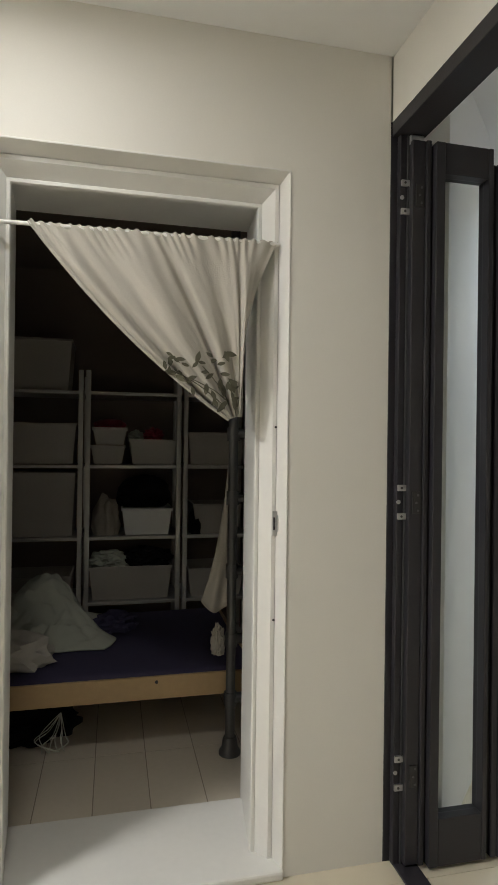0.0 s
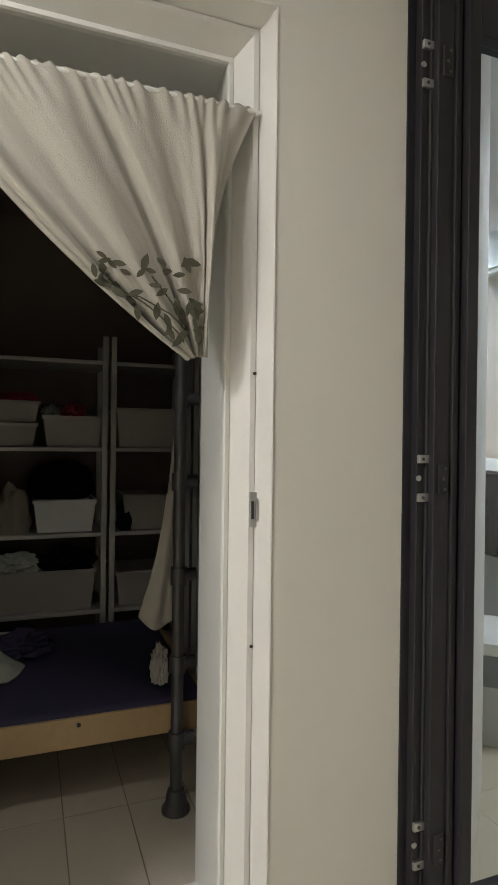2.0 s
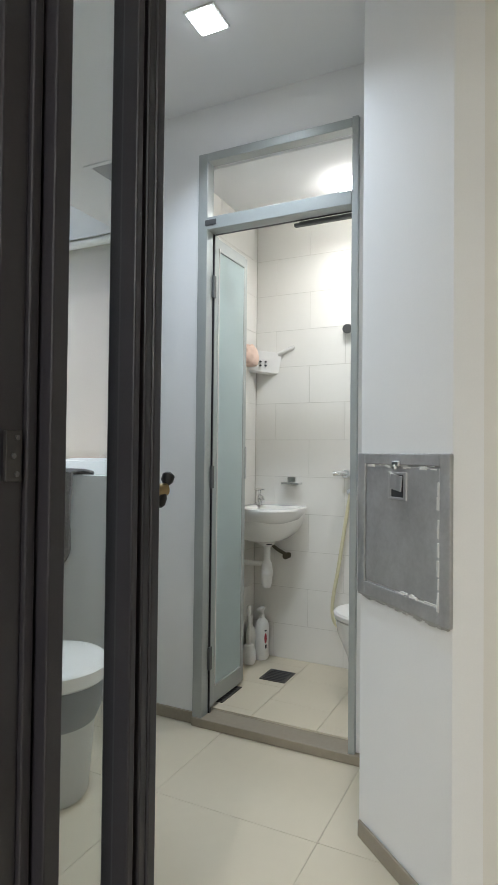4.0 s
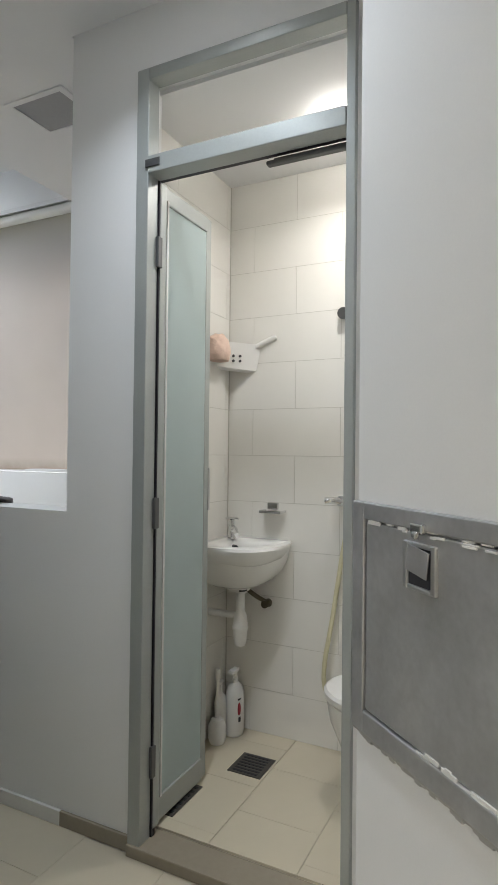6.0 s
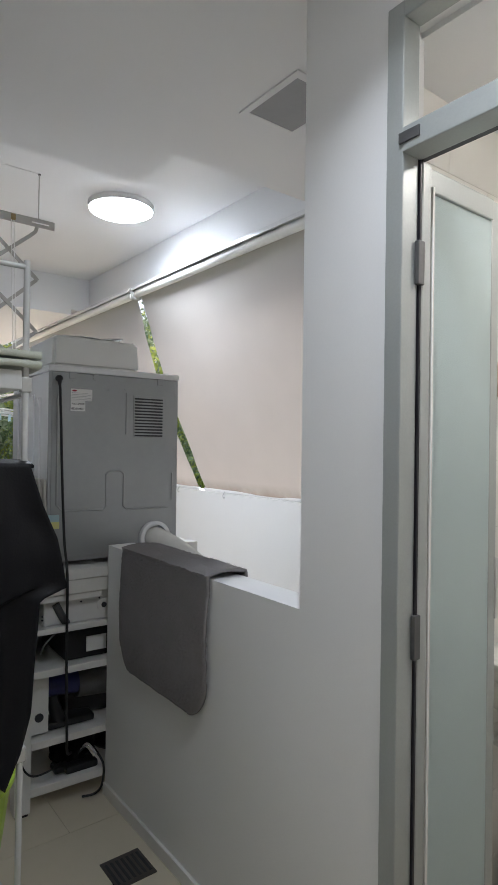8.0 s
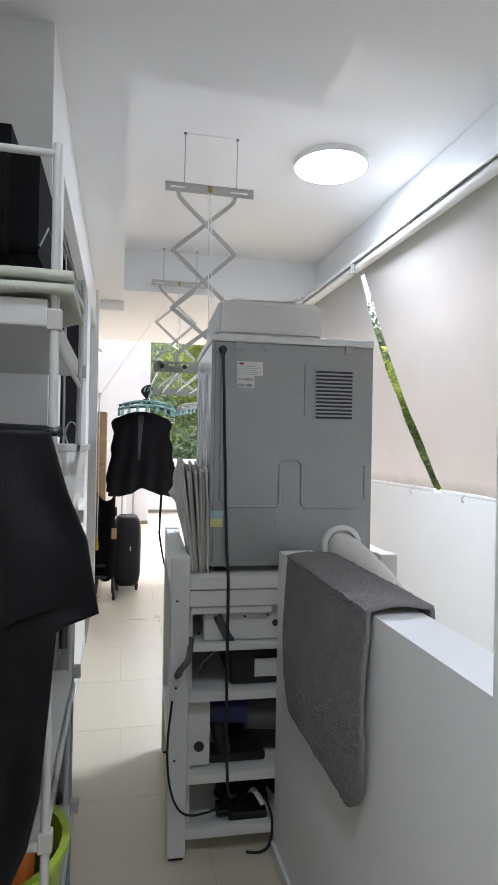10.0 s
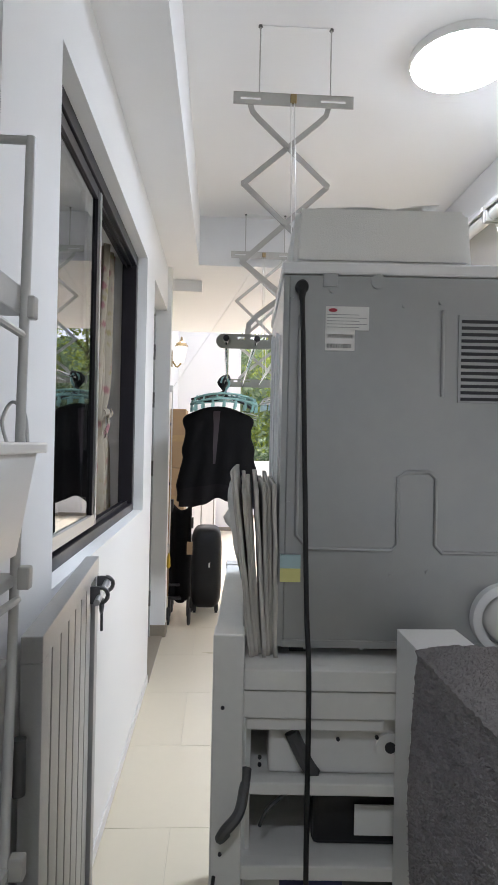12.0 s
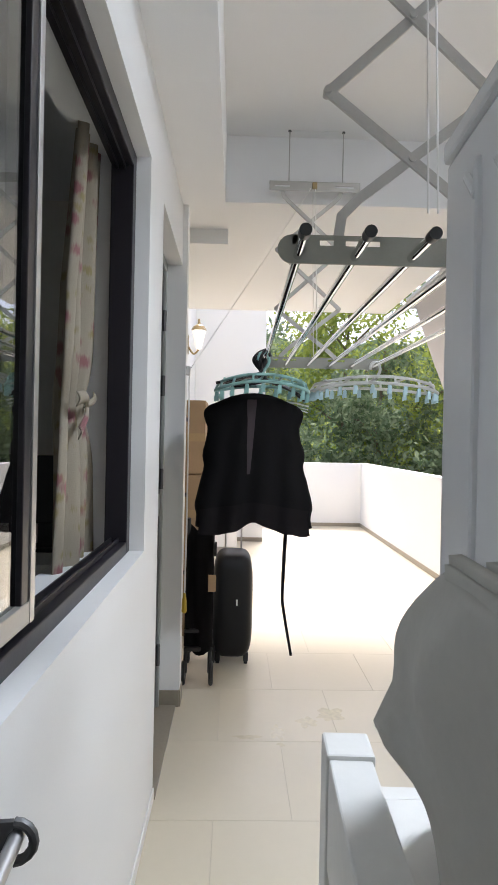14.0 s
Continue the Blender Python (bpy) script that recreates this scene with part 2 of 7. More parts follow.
def tube(bm, pts, r, seg=10):
    pts = [Vector(p) for p in pts]
    rings = []
    side = None
    for i, p in enumerate(pts):
        d = (pts[min(i + 1, len(pts) - 1)] - pts[max(i - 1, 0)]).normalized()
        if side is None:
            side = d.cross(Vector((0, 0, 1)) if abs(d.z) < 0.9 else Vector((1, 0, 0))).normalized()
        side = (side - d * side.dot(d)).normalized()
        up = d.cross(side)
        rad = r(i / (len(pts) - 1)) if callable(r) else r
        rings.append([bm.verts.new(p + (side * math.cos(a) + up * math.sin(a)) * rad) for a in (2 * math.pi * k / seg for k in range(seg))])
    for a, b in zip(rings, rings[1:]):
        for k in range(seg):
            bm.faces.new((a[k], a[(k + 1) % seg], b[(k + 1) % seg], b[k]))
    bm.faces.new(rings[0][::-1])
    bm.faces.new(rings[-1])
    return bm


def lathe(bm, profile, centre=(0, 0, 0), seg=24, squash=(1, 1)):
    c = Vector(centre)
    rings = [[bm.verts.new(c + Vector((r * math.cos(a) * squash[0], r * math.sin(a) * squash[1], z))) for a in (2 * math.pi * k / seg for k in range(seg))] for r, z in profile]
    for a, b in zip(rings, rings[1:]):
        for k in range(seg):
            bm.faces.new((a[k], a[(k + 1) % seg], b[(k + 1) % seg], b[k]))
    bm.faces.new(rings[0][::-1])
    bm.faces.new(rings[-1])
    return bm


def grid(bm, f, nu, nv):
    vs = [[bm.verts.new(f(i / nu, j / nv)) for j in range(nv + 1)] for i in range(nu + 1)]
    for i in range(nu):
        for j in range(nv):
            bm.faces.new((vs[i][j], vs[i + 1][j], vs[i + 1][j + 1], vs[i][j + 1]))
    return bm


def bez(pts, n=12):
    """Catmull-Rom points through pts."""
    pts = [Vector(p) for p in pts]
    out = []
    for i in range(len(pts) - 1):
        a, b, c, d = pts[max(i - 1, 0)], pts[i], pts[i + 1], pts[min(i + 2, len(pts) - 1)]
        for k in range(n):
            t = k / n
            out.append(0.5 * ((2 * b) + (c - a) * t + (2 * a - 5 * b + 4 * c - d) * t * t + (3 * b - a - 3 * c + d) * t ** 3))
    return out + [pts[-1]]


def mesh_of(name, bm, mat, smooth=False):
    bmesh.ops.recalc_face_normals(bm, faces=bm.faces)
    me = bpy.data.meshes.new(name)
    bm.to_mesh(me)
    bm.free()
    me.materials.append(mat)
    if smooth:
        me.polygons.foreach_set("use_smooth", [True] * len(me.polygons))
        me.set_sharp_from_angle(angle=radians(40))
    return me


def part(name, bm, mat, parent, label="", smooth=False):
    ob = new(name, mesh_of(name, bm, mat, smooth))
    ob.parent = parent
    if parent is not None and parent.type == "EMPTY":
        ob.matrix_parent_inverse = parent.matrix_basis.inverted()
    elif parent is not None:
        ob.matrix_parent_inverse = Matrix.Identity(4)
    if label:
        ob["label"] = label
    return ob


def thing(name, place, label, category, group=""):
    ob = new(name)
    ob.empty_display_size = 0.05
    ob.matrix_basis = pose(*place)
    return tagged(ob, label, category, group)


def solid(name, bm, mat, label, category, group="", kind="", smooth=False):
    ob = new(name, mesh_of(name, bm, mat, smooth))
    return tagged(ob, label, category, group, kind)


def structure(name, bm, mat, label, category, smooth=False):
    return solid(name, bm, mat, label, category, "", "structure", smooth)


def B(*boxes, bevel=0.0):
    bm = bmesh.new()
    for b in boxes:
        box(bm, *b, bevel=bevel)
    return bm


def thicken(ob, t, offset=0.0):
    s = ob.modifiers.new("thickness", "SOLIDIFY")
    s.thickness, s.offset = t, offset
    return ob


# ---- structure ----
CE = 2.73           # passage ceiling
NW = 1.774          # face of the wall round the store room doorway
RC = 2.635          # ceiling of the cream room
# room with the curtained doorway
structure("wall_north_room", B((-2.6, NW, 0, -0.382, 2.2, 2.95), (0.535, NW, 0, 0.874, 2.2, 2.95), (-0.382, NW, 2.22, 0.535, 2.2, 2.95), (0.874, 1.836, 0, 0.98, 2.2, 2.95)), CREAM, "cream painted wall with a doorway to the store room", "wall")
structure("wall_west_room", B((-2.72, -2.6, 0, -2.6, 2.2, 2.95)), CREAM, "cream painted plaster wall", "wall")
structure("wall_south_room", B((-2.6, -2.72, 0, 1.91, -2.6, 2.95)), CREAM, "cream painted plaster wall", "wall")
structure("wall_east_room", B((0.88, -2.6, 0, 0.98, -0.62, 2.95), (0.88, -0.62, 2.415, 0.98, NW, 2.95)), CREAM, "cream painted wall above the folding door", "wall")
structure("ceiling_room", B((-2.6, -2.6, RC, 0.88, NW, 2.79)), CEIL, "white painted ceiling", "ceiling")
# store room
# dark brown-grey puts the room's deep shade into the wall colour
DIM = material("brown_grey_store_shade", (0.20, 0.165, 0.14), 0.8, 0, 0.05, 90, 0.08, 1.5, 0.08, 0.2)
structure("wall_store_west", B((-1.42, 2.2, 0, -1.3, 4.1, 2.6)), DIM, "store room wall coloured dark for the deep shade inside", "wall")
structure("wall_store_north", B((-1.42, 4.1, 0, 1.0, 4.2, 2.6)), DIM, "store room wall coloured dark for the deep shade inside", "wall")
structure("wall_store_east", B((0.9, 2.2, 0, 1.0, 4.1, 2.95)), WHITE, "white painted wall beside the alcove", "wall")
structure("ceiling_store", B((-1.42, 2.2, 2.5, 0.9, 4.1, 2.6)), DIM, "store room ceiling coloured dark for the deep shade inside", "ceiling")
# passage
bm = bmesh.new()
vs = [(0.985, 1.785), (1.095, 1.785), (1.60, 2.29), (1.60, 3.83), (1.0, 3.83), (1.0, 2.2), (0.985, 2.2)]
lo, hi = [bm.verts.new((x, y, 0)) for x, y in vs], [bm.verts.new((x, y, 2.95)) for x, y in vs]
for i in range(7):
    bm.faces.new((lo[i], lo[(i + 1) % 7], hi[(i + 1) % 7], hi[i]))
bm.faces.new(lo), bm.faces.new(hi)
structure("wall_alcove", bm, WHITE, "white painted slanted wall behind the folding door", "wall")
structure("wall_passage_east", B((1.91, -2.6, 0, 2.0, 1.19, 2.95)), CREAM, "cream painted passage wall", "wall")
bm = bmesh.new()
vs = [(1.91, 1.262), (2.206, 1.574), (2.6, 1.574), (2.6, 1.19), (1.91, 1.19)]
lo, hi = [bm.verts.new((x, y, 0)) for x, y in vs], [bm.verts.new((x, y, 2.95)) for x, y in vs]
for i in range(5):
    bm.faces.new((lo[i], lo[(i + 1) % 5], hi[(i + 1) % 5], hi[i]))
bm.faces.new(lo), bm.faces.new(hi)
structure("wall_chute", bm, WHITE, "white painted slanted wall with a refuse chute hatch", "wall")
# bathroom wall, pillar and half wall in one line
structure("wall_bath_front", B((2.615, 1.19, 0, 2.72, 1.70, 2.95), (2.615, 2.425, 0, 2.73, 2.72, 2.95), (2.615, 1.70, 2.515, 2.72, 2.425, 2.95)), WHITE, "white painted wall and pillar round the bathroom door", "wall")
structure("wall_half", B((2.615, 2.72, 0, 2.735, 3.94, 1.07)), WHITE, "white painted half-height wall", "wall")
structure("wall_bath_north", B((2.73, 2.545, 0, 3.60, 2.72, 2.95)), WHITE, "white painted wall of the bathroom", "wall")
structure("wall_bath_east", B((3.455, 1.19, 0, 3.60, 2.545, 2.95)), WHITE, "white painted wall of the bathroom", "wall")
structure("wall_bath_south", B((2.72, 1.08, 0, 3.60, 1.19, 2.95)), WHITE, "white painted wall of the bathroom", "wall")
structure("ceiling_bath", B((2.72, 1.19, 2.50, 3.455, 2.545, 2.60)), CEIL, "white bathroom ceiling", "ceiling")
# house wall with window and door
WX = 1.84
structure("wall_house", B((1.60, 3.83, 0, WX, 4.22, 3.3), (1.60, 5.94, 0, WX, 6.3, 3.3), (1.60, 4.22, 0, WX, 5.94, 1.075), (1.60, 4.22, 2.43, WX, 5.94, 3.3),
    (1.60, 6.3, 2.42, WX, 7.14, 3.3), (1.60, 7.14, 0, 1.868, 7.26, 3.3), (1.40, 7.26, 0, 1.60, 8.6, 3.3)), WHITE, "white painted house wall with a window and a door", "wall")
structure("wall_house_south", B((0.95, 3.83, 0, 1.60, 3.95, 3.3)), CREAM, "white painted end wall of the house room", "wall")
structure("wall_house_inside", B((-0.9, 3.95, 0, -0.8, 7.26, 2.9), (-0.8, 7.14, 0, 1.60, 7.26, 2.9), (-0.8, 4.2, 0, 0.95, 4.3, 2.9)), CREAM, "cream wall inside the window room", "wall")
structure("ceiling_house_inside", B((-0.9, 3.95, 2.75, 1.60, 7.14, 2.85)), CEIL, "white ceiling inside the window room", "ceiling")
structure("wall_far_house", B((-1.0, 8.6, 0, 1.55, 8.75, 3.3), (1.40, 8.75, 0, 1.55, 12.5, 4.2), (1.40, 12.5, 0, 2.58, 12.75, 4.2)), WHITE, "white painted outer wall at the end of the yard", "wall")
# ceilings of the yard: low soffit with a raised pocket
P0, P1, PZ = 2.07, 3.80, 3.11
structure("ceiling_yard", B((0.98, -2.6, CE, 2.62, 2.2, 2.95), (1.0, 2.2, CE, 2.615, 3.83, 2.95), (2.615, 2.73, CE, 3.66, 3.70, 2.95),
    (WX, 3.83, CE, P0, 7.09, 3.3), (P0, 3.83, CE, 2.778, 4.05, 3.3), (2.615, 3.70, CE, 2.778, 3.83, 3.3), (3.66, 2.84, 2.80, 3.92, 3.70, 3.3), (P1, 3.70, 2.80, 3.92, 7.09, 3.3),
    (WX, 7.09, 2.75, 3.62, 9.7, 3.3), (3.62, 7.09, 2.80, 3.92, 8.4, 3.3), (P0, 3.70, PZ, P1, 7.09, 3.3), (1.40, 7.26, 2.75, WX, 9.7, 3.3)), CEIL, "white painted yard ceiling with a raised pocket", "ceiling")
# unseen upper storey, added to keep sun and sky light off the yard
structure("wall_light_block", B((-3.0, -2.8, 3.31, 3.92, -2.65, 7.0), (-3.0, 9.55, 3.31, 3.92, 9.7, 7.0), (-3.0, -2.65, 3.31, -2.85, 9.55, 7.0), (3.77, -2.65, 3.31, 3.92, 9.55, 7.0)), WHITE, "unseen white wall added above the house to block light", "wall")
structure("roof_light_block", B((-3.1, -2.9, 7.0, 4.0, 9.8, 7.15)), CONCRETE, "unseen concrete slab added above the house to block light", "roof")
structure("beam_yard", B((1.60, 7.5, 2.66, 2.08, 7.62, 2.75)), CEIL, "short white ceiling beam", "beam")
# parapet and outdoor ground
structure("parapet_east", B((4.38, 2.75, -0.3, 4.52, 14.2, 1.11)), WHITE, "white painted parapet wall", "parapet")
structure("parapet_far", B((2.0, 14.2, -0.3, 4.52, 14.34, 1.11)), WHITE, "white painted parapet wall", "parapet")
structure("wall_yard_south", B((3.60, 2.72, 0, 4.52, 2.84, 2.95)), WHITE, "white painted yard end wall", "wall")
structure("floor_slab", B((-2.6, -2.6, -0.12, 4.38, 14.2, -0.003)), GROUT, "grey mortar bed under the floor tiles", "floor")
bm = bmesh.new()
bmesh.ops.create_grid(bm, x_segments=40, y_segments=40, size=300, matrix=pose(0, 200, -3.0))
structure("ground", bm, GRASS, "rough grassy ground beyond the parapet", "ground")

# ---- door frame, sill and curtain of the store room ----
frame_ob = thing("door_1", (0.08, 1.83, 0), "white stepped timber door frame round the store room doorway", "door frame")
frame_ob["kind"] = "structure"


def casing(bm, profile, x0=-0.384, x1=0.537, top=2.222):
    """Closed (inset, depth) profile swept up one side, across the head and down the other."""
    rings = [[bm.verts.new(p) for p in ((x0 + 0.9 * i, y, 0.0), (x0 + 0.9 * i, y, top - 1.08 * i), (x1 - i, y, top - 1.08 * i), (x1 - i, y, 0.0))] for i, y in profile]
    for a, b in zip(rings, rings[1:] + rings[:1]):
        for k in range(3):
            bm.faces.new((a[k], a[k + 1], b[k + 1], b[k]))
    for k in (0, 3):
        bm.faces.new([r[k] for r in rings])
    return bm


part("outer_splay", casing(bmesh.new(), [(0.0, 1.7725), (0.003, 1.7705), (0.006, 1.7715), (0.024, 1.822), (0.026, 1.834), (0.026, 1.88), (0.0, 1.88)]), TRIM, frame_ob, "dusty white splayed edge")
part("inner_lining", casing(bmesh.new(), [(0.0245, 1.829), (0.0265, 1.8225), (0.039, 1.8225), (0.042, 1.8265), (0.072, 1.866), (0.074, 1.864), (0.083, 1.864), (0.086, 1.869), (0.086, 1.882), (0.045, 2.205), (0.0, 2.205), (0.0, 1.884), (0.0245, 1.884)]), TRIM, frame_ob)
part("sill", B((-0.382, 1.757, 0, 0.535, 2.165, 0.03), bevel=0.008), TRIM, frame_ob, "scuffed white painted sill")
kp = part("latch_keeper", B((0.499, 1.816, 1.066, 0.517, 1.826, 1.145), bevel=0.002), STEEL, frame_ob, "small steel latch keeper")
part("keeper_slot", B((0.502, 1.812, 1.085, 0.507, 1.817, 1.125)), INK_AND_SHADE, kp)
part("keeper_lip", B((0.511, 1.806, 1.080, 0.516, 1.818, 1.132), bevel=0.002), STEEL, kp)
for z in (0.795, 1.414):
    bm = bmesh.new()
    cyl(bm, (0.508, 1.819, z), (0.508, 1.83, z), 0.004, seg=8)
    part("screw_hole", bm, INK_AND_SHADE, frame_ob)

curtain = thing("doorway_curtain", (0.1, 1.8, 1.4), "cream cotton door curtain gathered and tied to one side", "curtain")
bm = bmesh.new()
cyl(bm, (-0.345, 1.812, 1.992), (0.509, 1.812, 1.998), 0.0065, seg=10)
part("tension_rod", bm, TRIM, curtain, "thin white tension rod", True)


def drape(u, v):
    xt, zt = -0.252 + 0.756 * u, 1.998 + 0.006 * u
    xb, zb = 0.345 + 0.045 * u, 1.434 + 0.014 * u
    cx, cz = xt + (xb - xt) * (0.47 + 0.85 * u * u), zb + (zt - zb) * (0.35 + 0.13 * u)
    a, b, c = (1 - v) ** 2, 2 * v * (1 - v), v * v
    x, z = a * xt + b * cx + c * xb, a * zt + b * cz + c * zb
    folds = 0.026 * noise.noise(Vector((u * 6.5, v * 0.8, 4.3))) + 0.006 * noise.noise(Vector((u * 13, v * 1.5, 1.1))) + 0.002 * noise.noise(Vector((u * 30, v * 9, 7.7)))
    folds += 0.030 * math.exp(-((u - 0.50) / 0.022) ** 2) + 0.022 * math.exp(-((u - 0.83) / 0.02) ** 2) + 0.018 * math.exp(-((u - 0.13) / 0.03) ** 2) - 0.016 * math.exp(-((u - 0.065) / 0.03) ** 2)
    gather = 0.004 * math.sin(u * 150 + 3 * math.sin(u * 23)) * max(0.0, 1 - v * 7)
    y = 1.806 - 0.025 * math.sin(v * math.pi) + folds * min(1, v * 4 + 0.12) + gather
    if v < 0.04:
        z += 0.003 * math.sin(u * 170) + 0.003 * noise.noise(Vector((u * 60, 0, 0)))
    return Vector((x, y, z))


bm = bmesh.new()
grid(bm, drape, 200, 48)
thicken(part("drape", bm, CURTAIN, curtain, "", True), 0.002)
bm = bmesh.new()
tube(bm, [drape(0.008, v / 30) + Vector((0.004, -0.006, 0)) for v in range(31)], 0.006, 6)
part("hem", bm, CURTAIN, curtain, "", True)
bm = bmesh.new()
tail = lambda u, v: Vector((0.425 + 0.075 * u * (1 - v) ** 3 - 0.045 * v ** 0.4 + 0.02 * u * v, 1.832 + 0.006 * math.sin(u * 9), 1.985 - 0.54 * v))
grid(bm, tail, 16, 20)
thicken(part("return_fold", bm, CURTAIN, curtain, "", True), 0.002)
bm = bmesh.new()
rnd = random.Random(4)
for k in range(46):
    u, v = rnd.uniform(0.02, 0.70), rnd.uniform(0.60, 0.93)
    p = drape(u, v) + Vector((0, -0.012, 0))
    a = rnd.uniform(0, 6.28)
    d, s = Vector((math.cos(a), -0.1, math.sin(a))), Vector((-math.sin(a), 0, math.cos(a)))
    L = rnd.uniform(0.012, 0.021)
    vs = [bm.verts.new(p + d * L * q + s * L * w) for q, w in ((-1, 0), (-0.55, 0.3), (0.1, 0.42), (0.6, 0.26), (1, 0), (0.6, -0.26), (0.1, -0.42), (-0.55, -0.3))]
    bm.faces.new(vs)
LEAFPRINT = cloth_material("green_leaf_print", (0.105, 0.10, 0.07), 0.1)
part("leaf_print", bm, LEAFPRINT, curtain, "faded green printed leaf sprigs")["kind"] = "stuff"
bm = bmesh.new()
for u0, u1 in ((0.1, 0.3), (0.35, 0.5), (0.05, 0.5)):
    tube(bm, [drape(u0 + (u1 - u0) * k / 10, 0.68 + 0.24 * k / 10) + Vector((0, -0.013, 0)) for k in range(11)], 0.0016, 5)
part("stem_print", bm, LEAFPRINT, curtain)

for z in (1.887, 0.308):
    hg = part("hinge_remnant", B((-0.354, 1.806, z - 0.025, -0.341, 1.822, z + 0.025), bevel=0.002), DARK_PIPE, frame_ob, "old dark hinge leaf")
    for dz in (-0.014, 0.014):
        bm = bmesh.new()
        cyl(bm, (-0.347, 1.808, z + dz), (-0.347, 1.803, z + dz), 0.0035, seg=8)
        part("screw", bm, STEEL, hg, "", True)
ringt = thing("wire_ring", (-0.39, 1.75, 0.97), "white plastic-coated wire ring hanging beside the door frame", "ring")
bm = bmesh.new()
tube(bm, [(-0.392 + 0.060 * math.cos(q), 1.735 - 0.012 * math.cos(q), 0.969 + 0.045 * math.sin(q)) for q in [2 * math.pi * k / 40 for k in range(41)]], 0.0035, 8)
part("loop", bm, PLASTIC, ringt, "", True)
part("wall_hook", B((-0.41, 1.725, 1.003, -0.392, NW + 0.001, 1.026), (-0.416, 1.764, 0.99, -0.386, NW + 0.001, 1.058), bevel=0.003), PLASTIC, ringt)

# ---- folding glass door ----
fold = thing("door_2", (1.0, 1.74, 0), "black aluminium folding door with a folded clear glass leaf", "folding door")
fold["kind"] = "structure"
part("jamb", B((0.874, 1.772, 0, 0.985, 1.838, 2.42), (0.897, 1.748, 0, 0.919, 1.772, 2.37), bevel=0.002), FOLD_ALU, fold)
part("jamb_bead", B((0.9205, 1.742, 0, 0.9235, 1.772, 2.37)), DARK_PIPE, fold, "thin paler strip along the jamb edge")
part("head_track", B((0.878, -0.62, 2.37, 0.985, 1.772, 2.42), bevel=0.003), FOLD_ALU, fold)
part("far_jamb", B((0.885, -0.68, 0, 0.985, -0.62, 2.42), bevel=0.003), FOLD_ALU, fold)
part("floor_track", B((0.90, -0.62, -0.004, 0.975, 1.765, 0.006), bevel=0.002), FOLD_ALU, fold)
leaf = part("leaf_frame", B((0.996, 1.695, 0.012, 1.028, 1.755, 2.335), (1.186, 1.695, 0.012, 1.203, 1.755, 2.335), (1.028, 1.697, 0.012, 1.186, 1.755, 0.165), (1.028, 1.697, 2.235, 1.186, 1.755, 2.335), bevel=0.003), FOLD_ALU, fold)
part("leaf_stile", B((1.221, 1.698, 0.012, 1.243, 1.755, 2.29), (1.2435, 1.695, 0.012, 1.269, 1.75, 2.285), bevel=0.004), FOLD_ALU, fold)
part("hinge_stile", B((0.926, 1.722, 0.012, 0.972, 1.764, 2.345), (0.972, 1.714, 0.012, 0.989, 1.764, 2.345), bevel=0.003), FOLD_ALU, fold)
part("gasket", B((1.203, 1.712, 0.02, 1.221, 1.75, 2.29), (0.989, 1.722, 0.02, 0.996, 1.755, 2.33)), RUBBER, fold)
pane = part("pane", B((1.022, 1.726, 0.16, 1.192, 1.732, 2.24)), CLEAR, leaf)
pane.visible_shadow = False
HINGEM = material("dark_hinge_metal", (0.045, 0.042, 0.042), 0.45, 0.4)
for z in (2.165, 1.177, 0.30):
    h = part("hinge", B((0.898, 1.740, z + 0.036, 0.933, 1.749, z + 0.056), (0.898, 1.740, z - 0.056, 0.933, 1.749, z - 0.036), bevel=0.001), STEEL, fold, "worn steel hinge")
    bm = bmesh.new()
    cyl(bm, (0.931, 1.736, z - 0.056), (0.931, 1.736, z + 0.056), 0.0035, seg=10)
    part("pin", bm, STEEL, h, "", True)
    part("hinge_leaf", B((0.937, 1.716, z - 0.035, 0.964, 1.7225, z + 0.035), bevel=0.001), HINGEM, h, "dark hinge plate")
    for x, y, dz in ((0.955, 1.716, -0.025), (0.949, 1.716, 0.0), (0.955, 1.716, 0.025), (0.910, 1.740, -0.046), (0.910, 1.740, 0.046)):
        bm = bmesh.new()
        cyl(bm, (x, y + 0.001, z + dz), (x, y - 0.002, z + dz), 0.004, seg=8)
        part("screw", bm, DARK_PIPE, h, "", True)
    bm = bmesh.new()
    cyl(bm, (0.903, 1.7495, z), (0.903, 1.7465, z), 0.007, seg=12)
    part("fixing", bm, STEEL, h, "", True)
    bm = bmesh.new()
    cyl(bm, (0.908, 1.7495, z + 0.105), (0.908, 1.7472, z + 0.105), 0.006, seg=12)
    part("bolt_hole", bm, INK_AND_SHADE, fold)
latch = part("latch", B((1.266, 1.708, 1.09, 1.276, 1.738, 1.15), bevel=0.004), PLATE, fold, "dull metal turn latch")
bm = bmesh.new()
cyl(bm, (1.275, 1.722, 1.112), (1.310, 1.712, 1.114), 0.011, 0.013, 14)
part("spindle", bm, BRASS, latch, "dull brass spindle", True)
bm = bmesh.new()
lathe(bm, [(0.005, -0.036), (0.010, -0.030), (0.010, -0.016), (0.006, -0.006), (0.006, 0.010), (0.012, 0.018), (0.012, 0.030), (0.006, 0.035)], (0, 0, 0), 14)
bmesh.ops.transform(bm, matrix=pose(1.307, 1.712, 1.114, 0, 28, 0), verts=bm.verts)
part("turn_knob", bm, BLACK_PLASTIC, latch, "black turn knob", True)
bm = bmesh.new()
box(bm, 0.925, 1.735, 2.335, 0.975, 1.765, 2.368, 0.004)
part("pivot_bracket", bm, STEEL, fold, "bright steel pivot bracket")

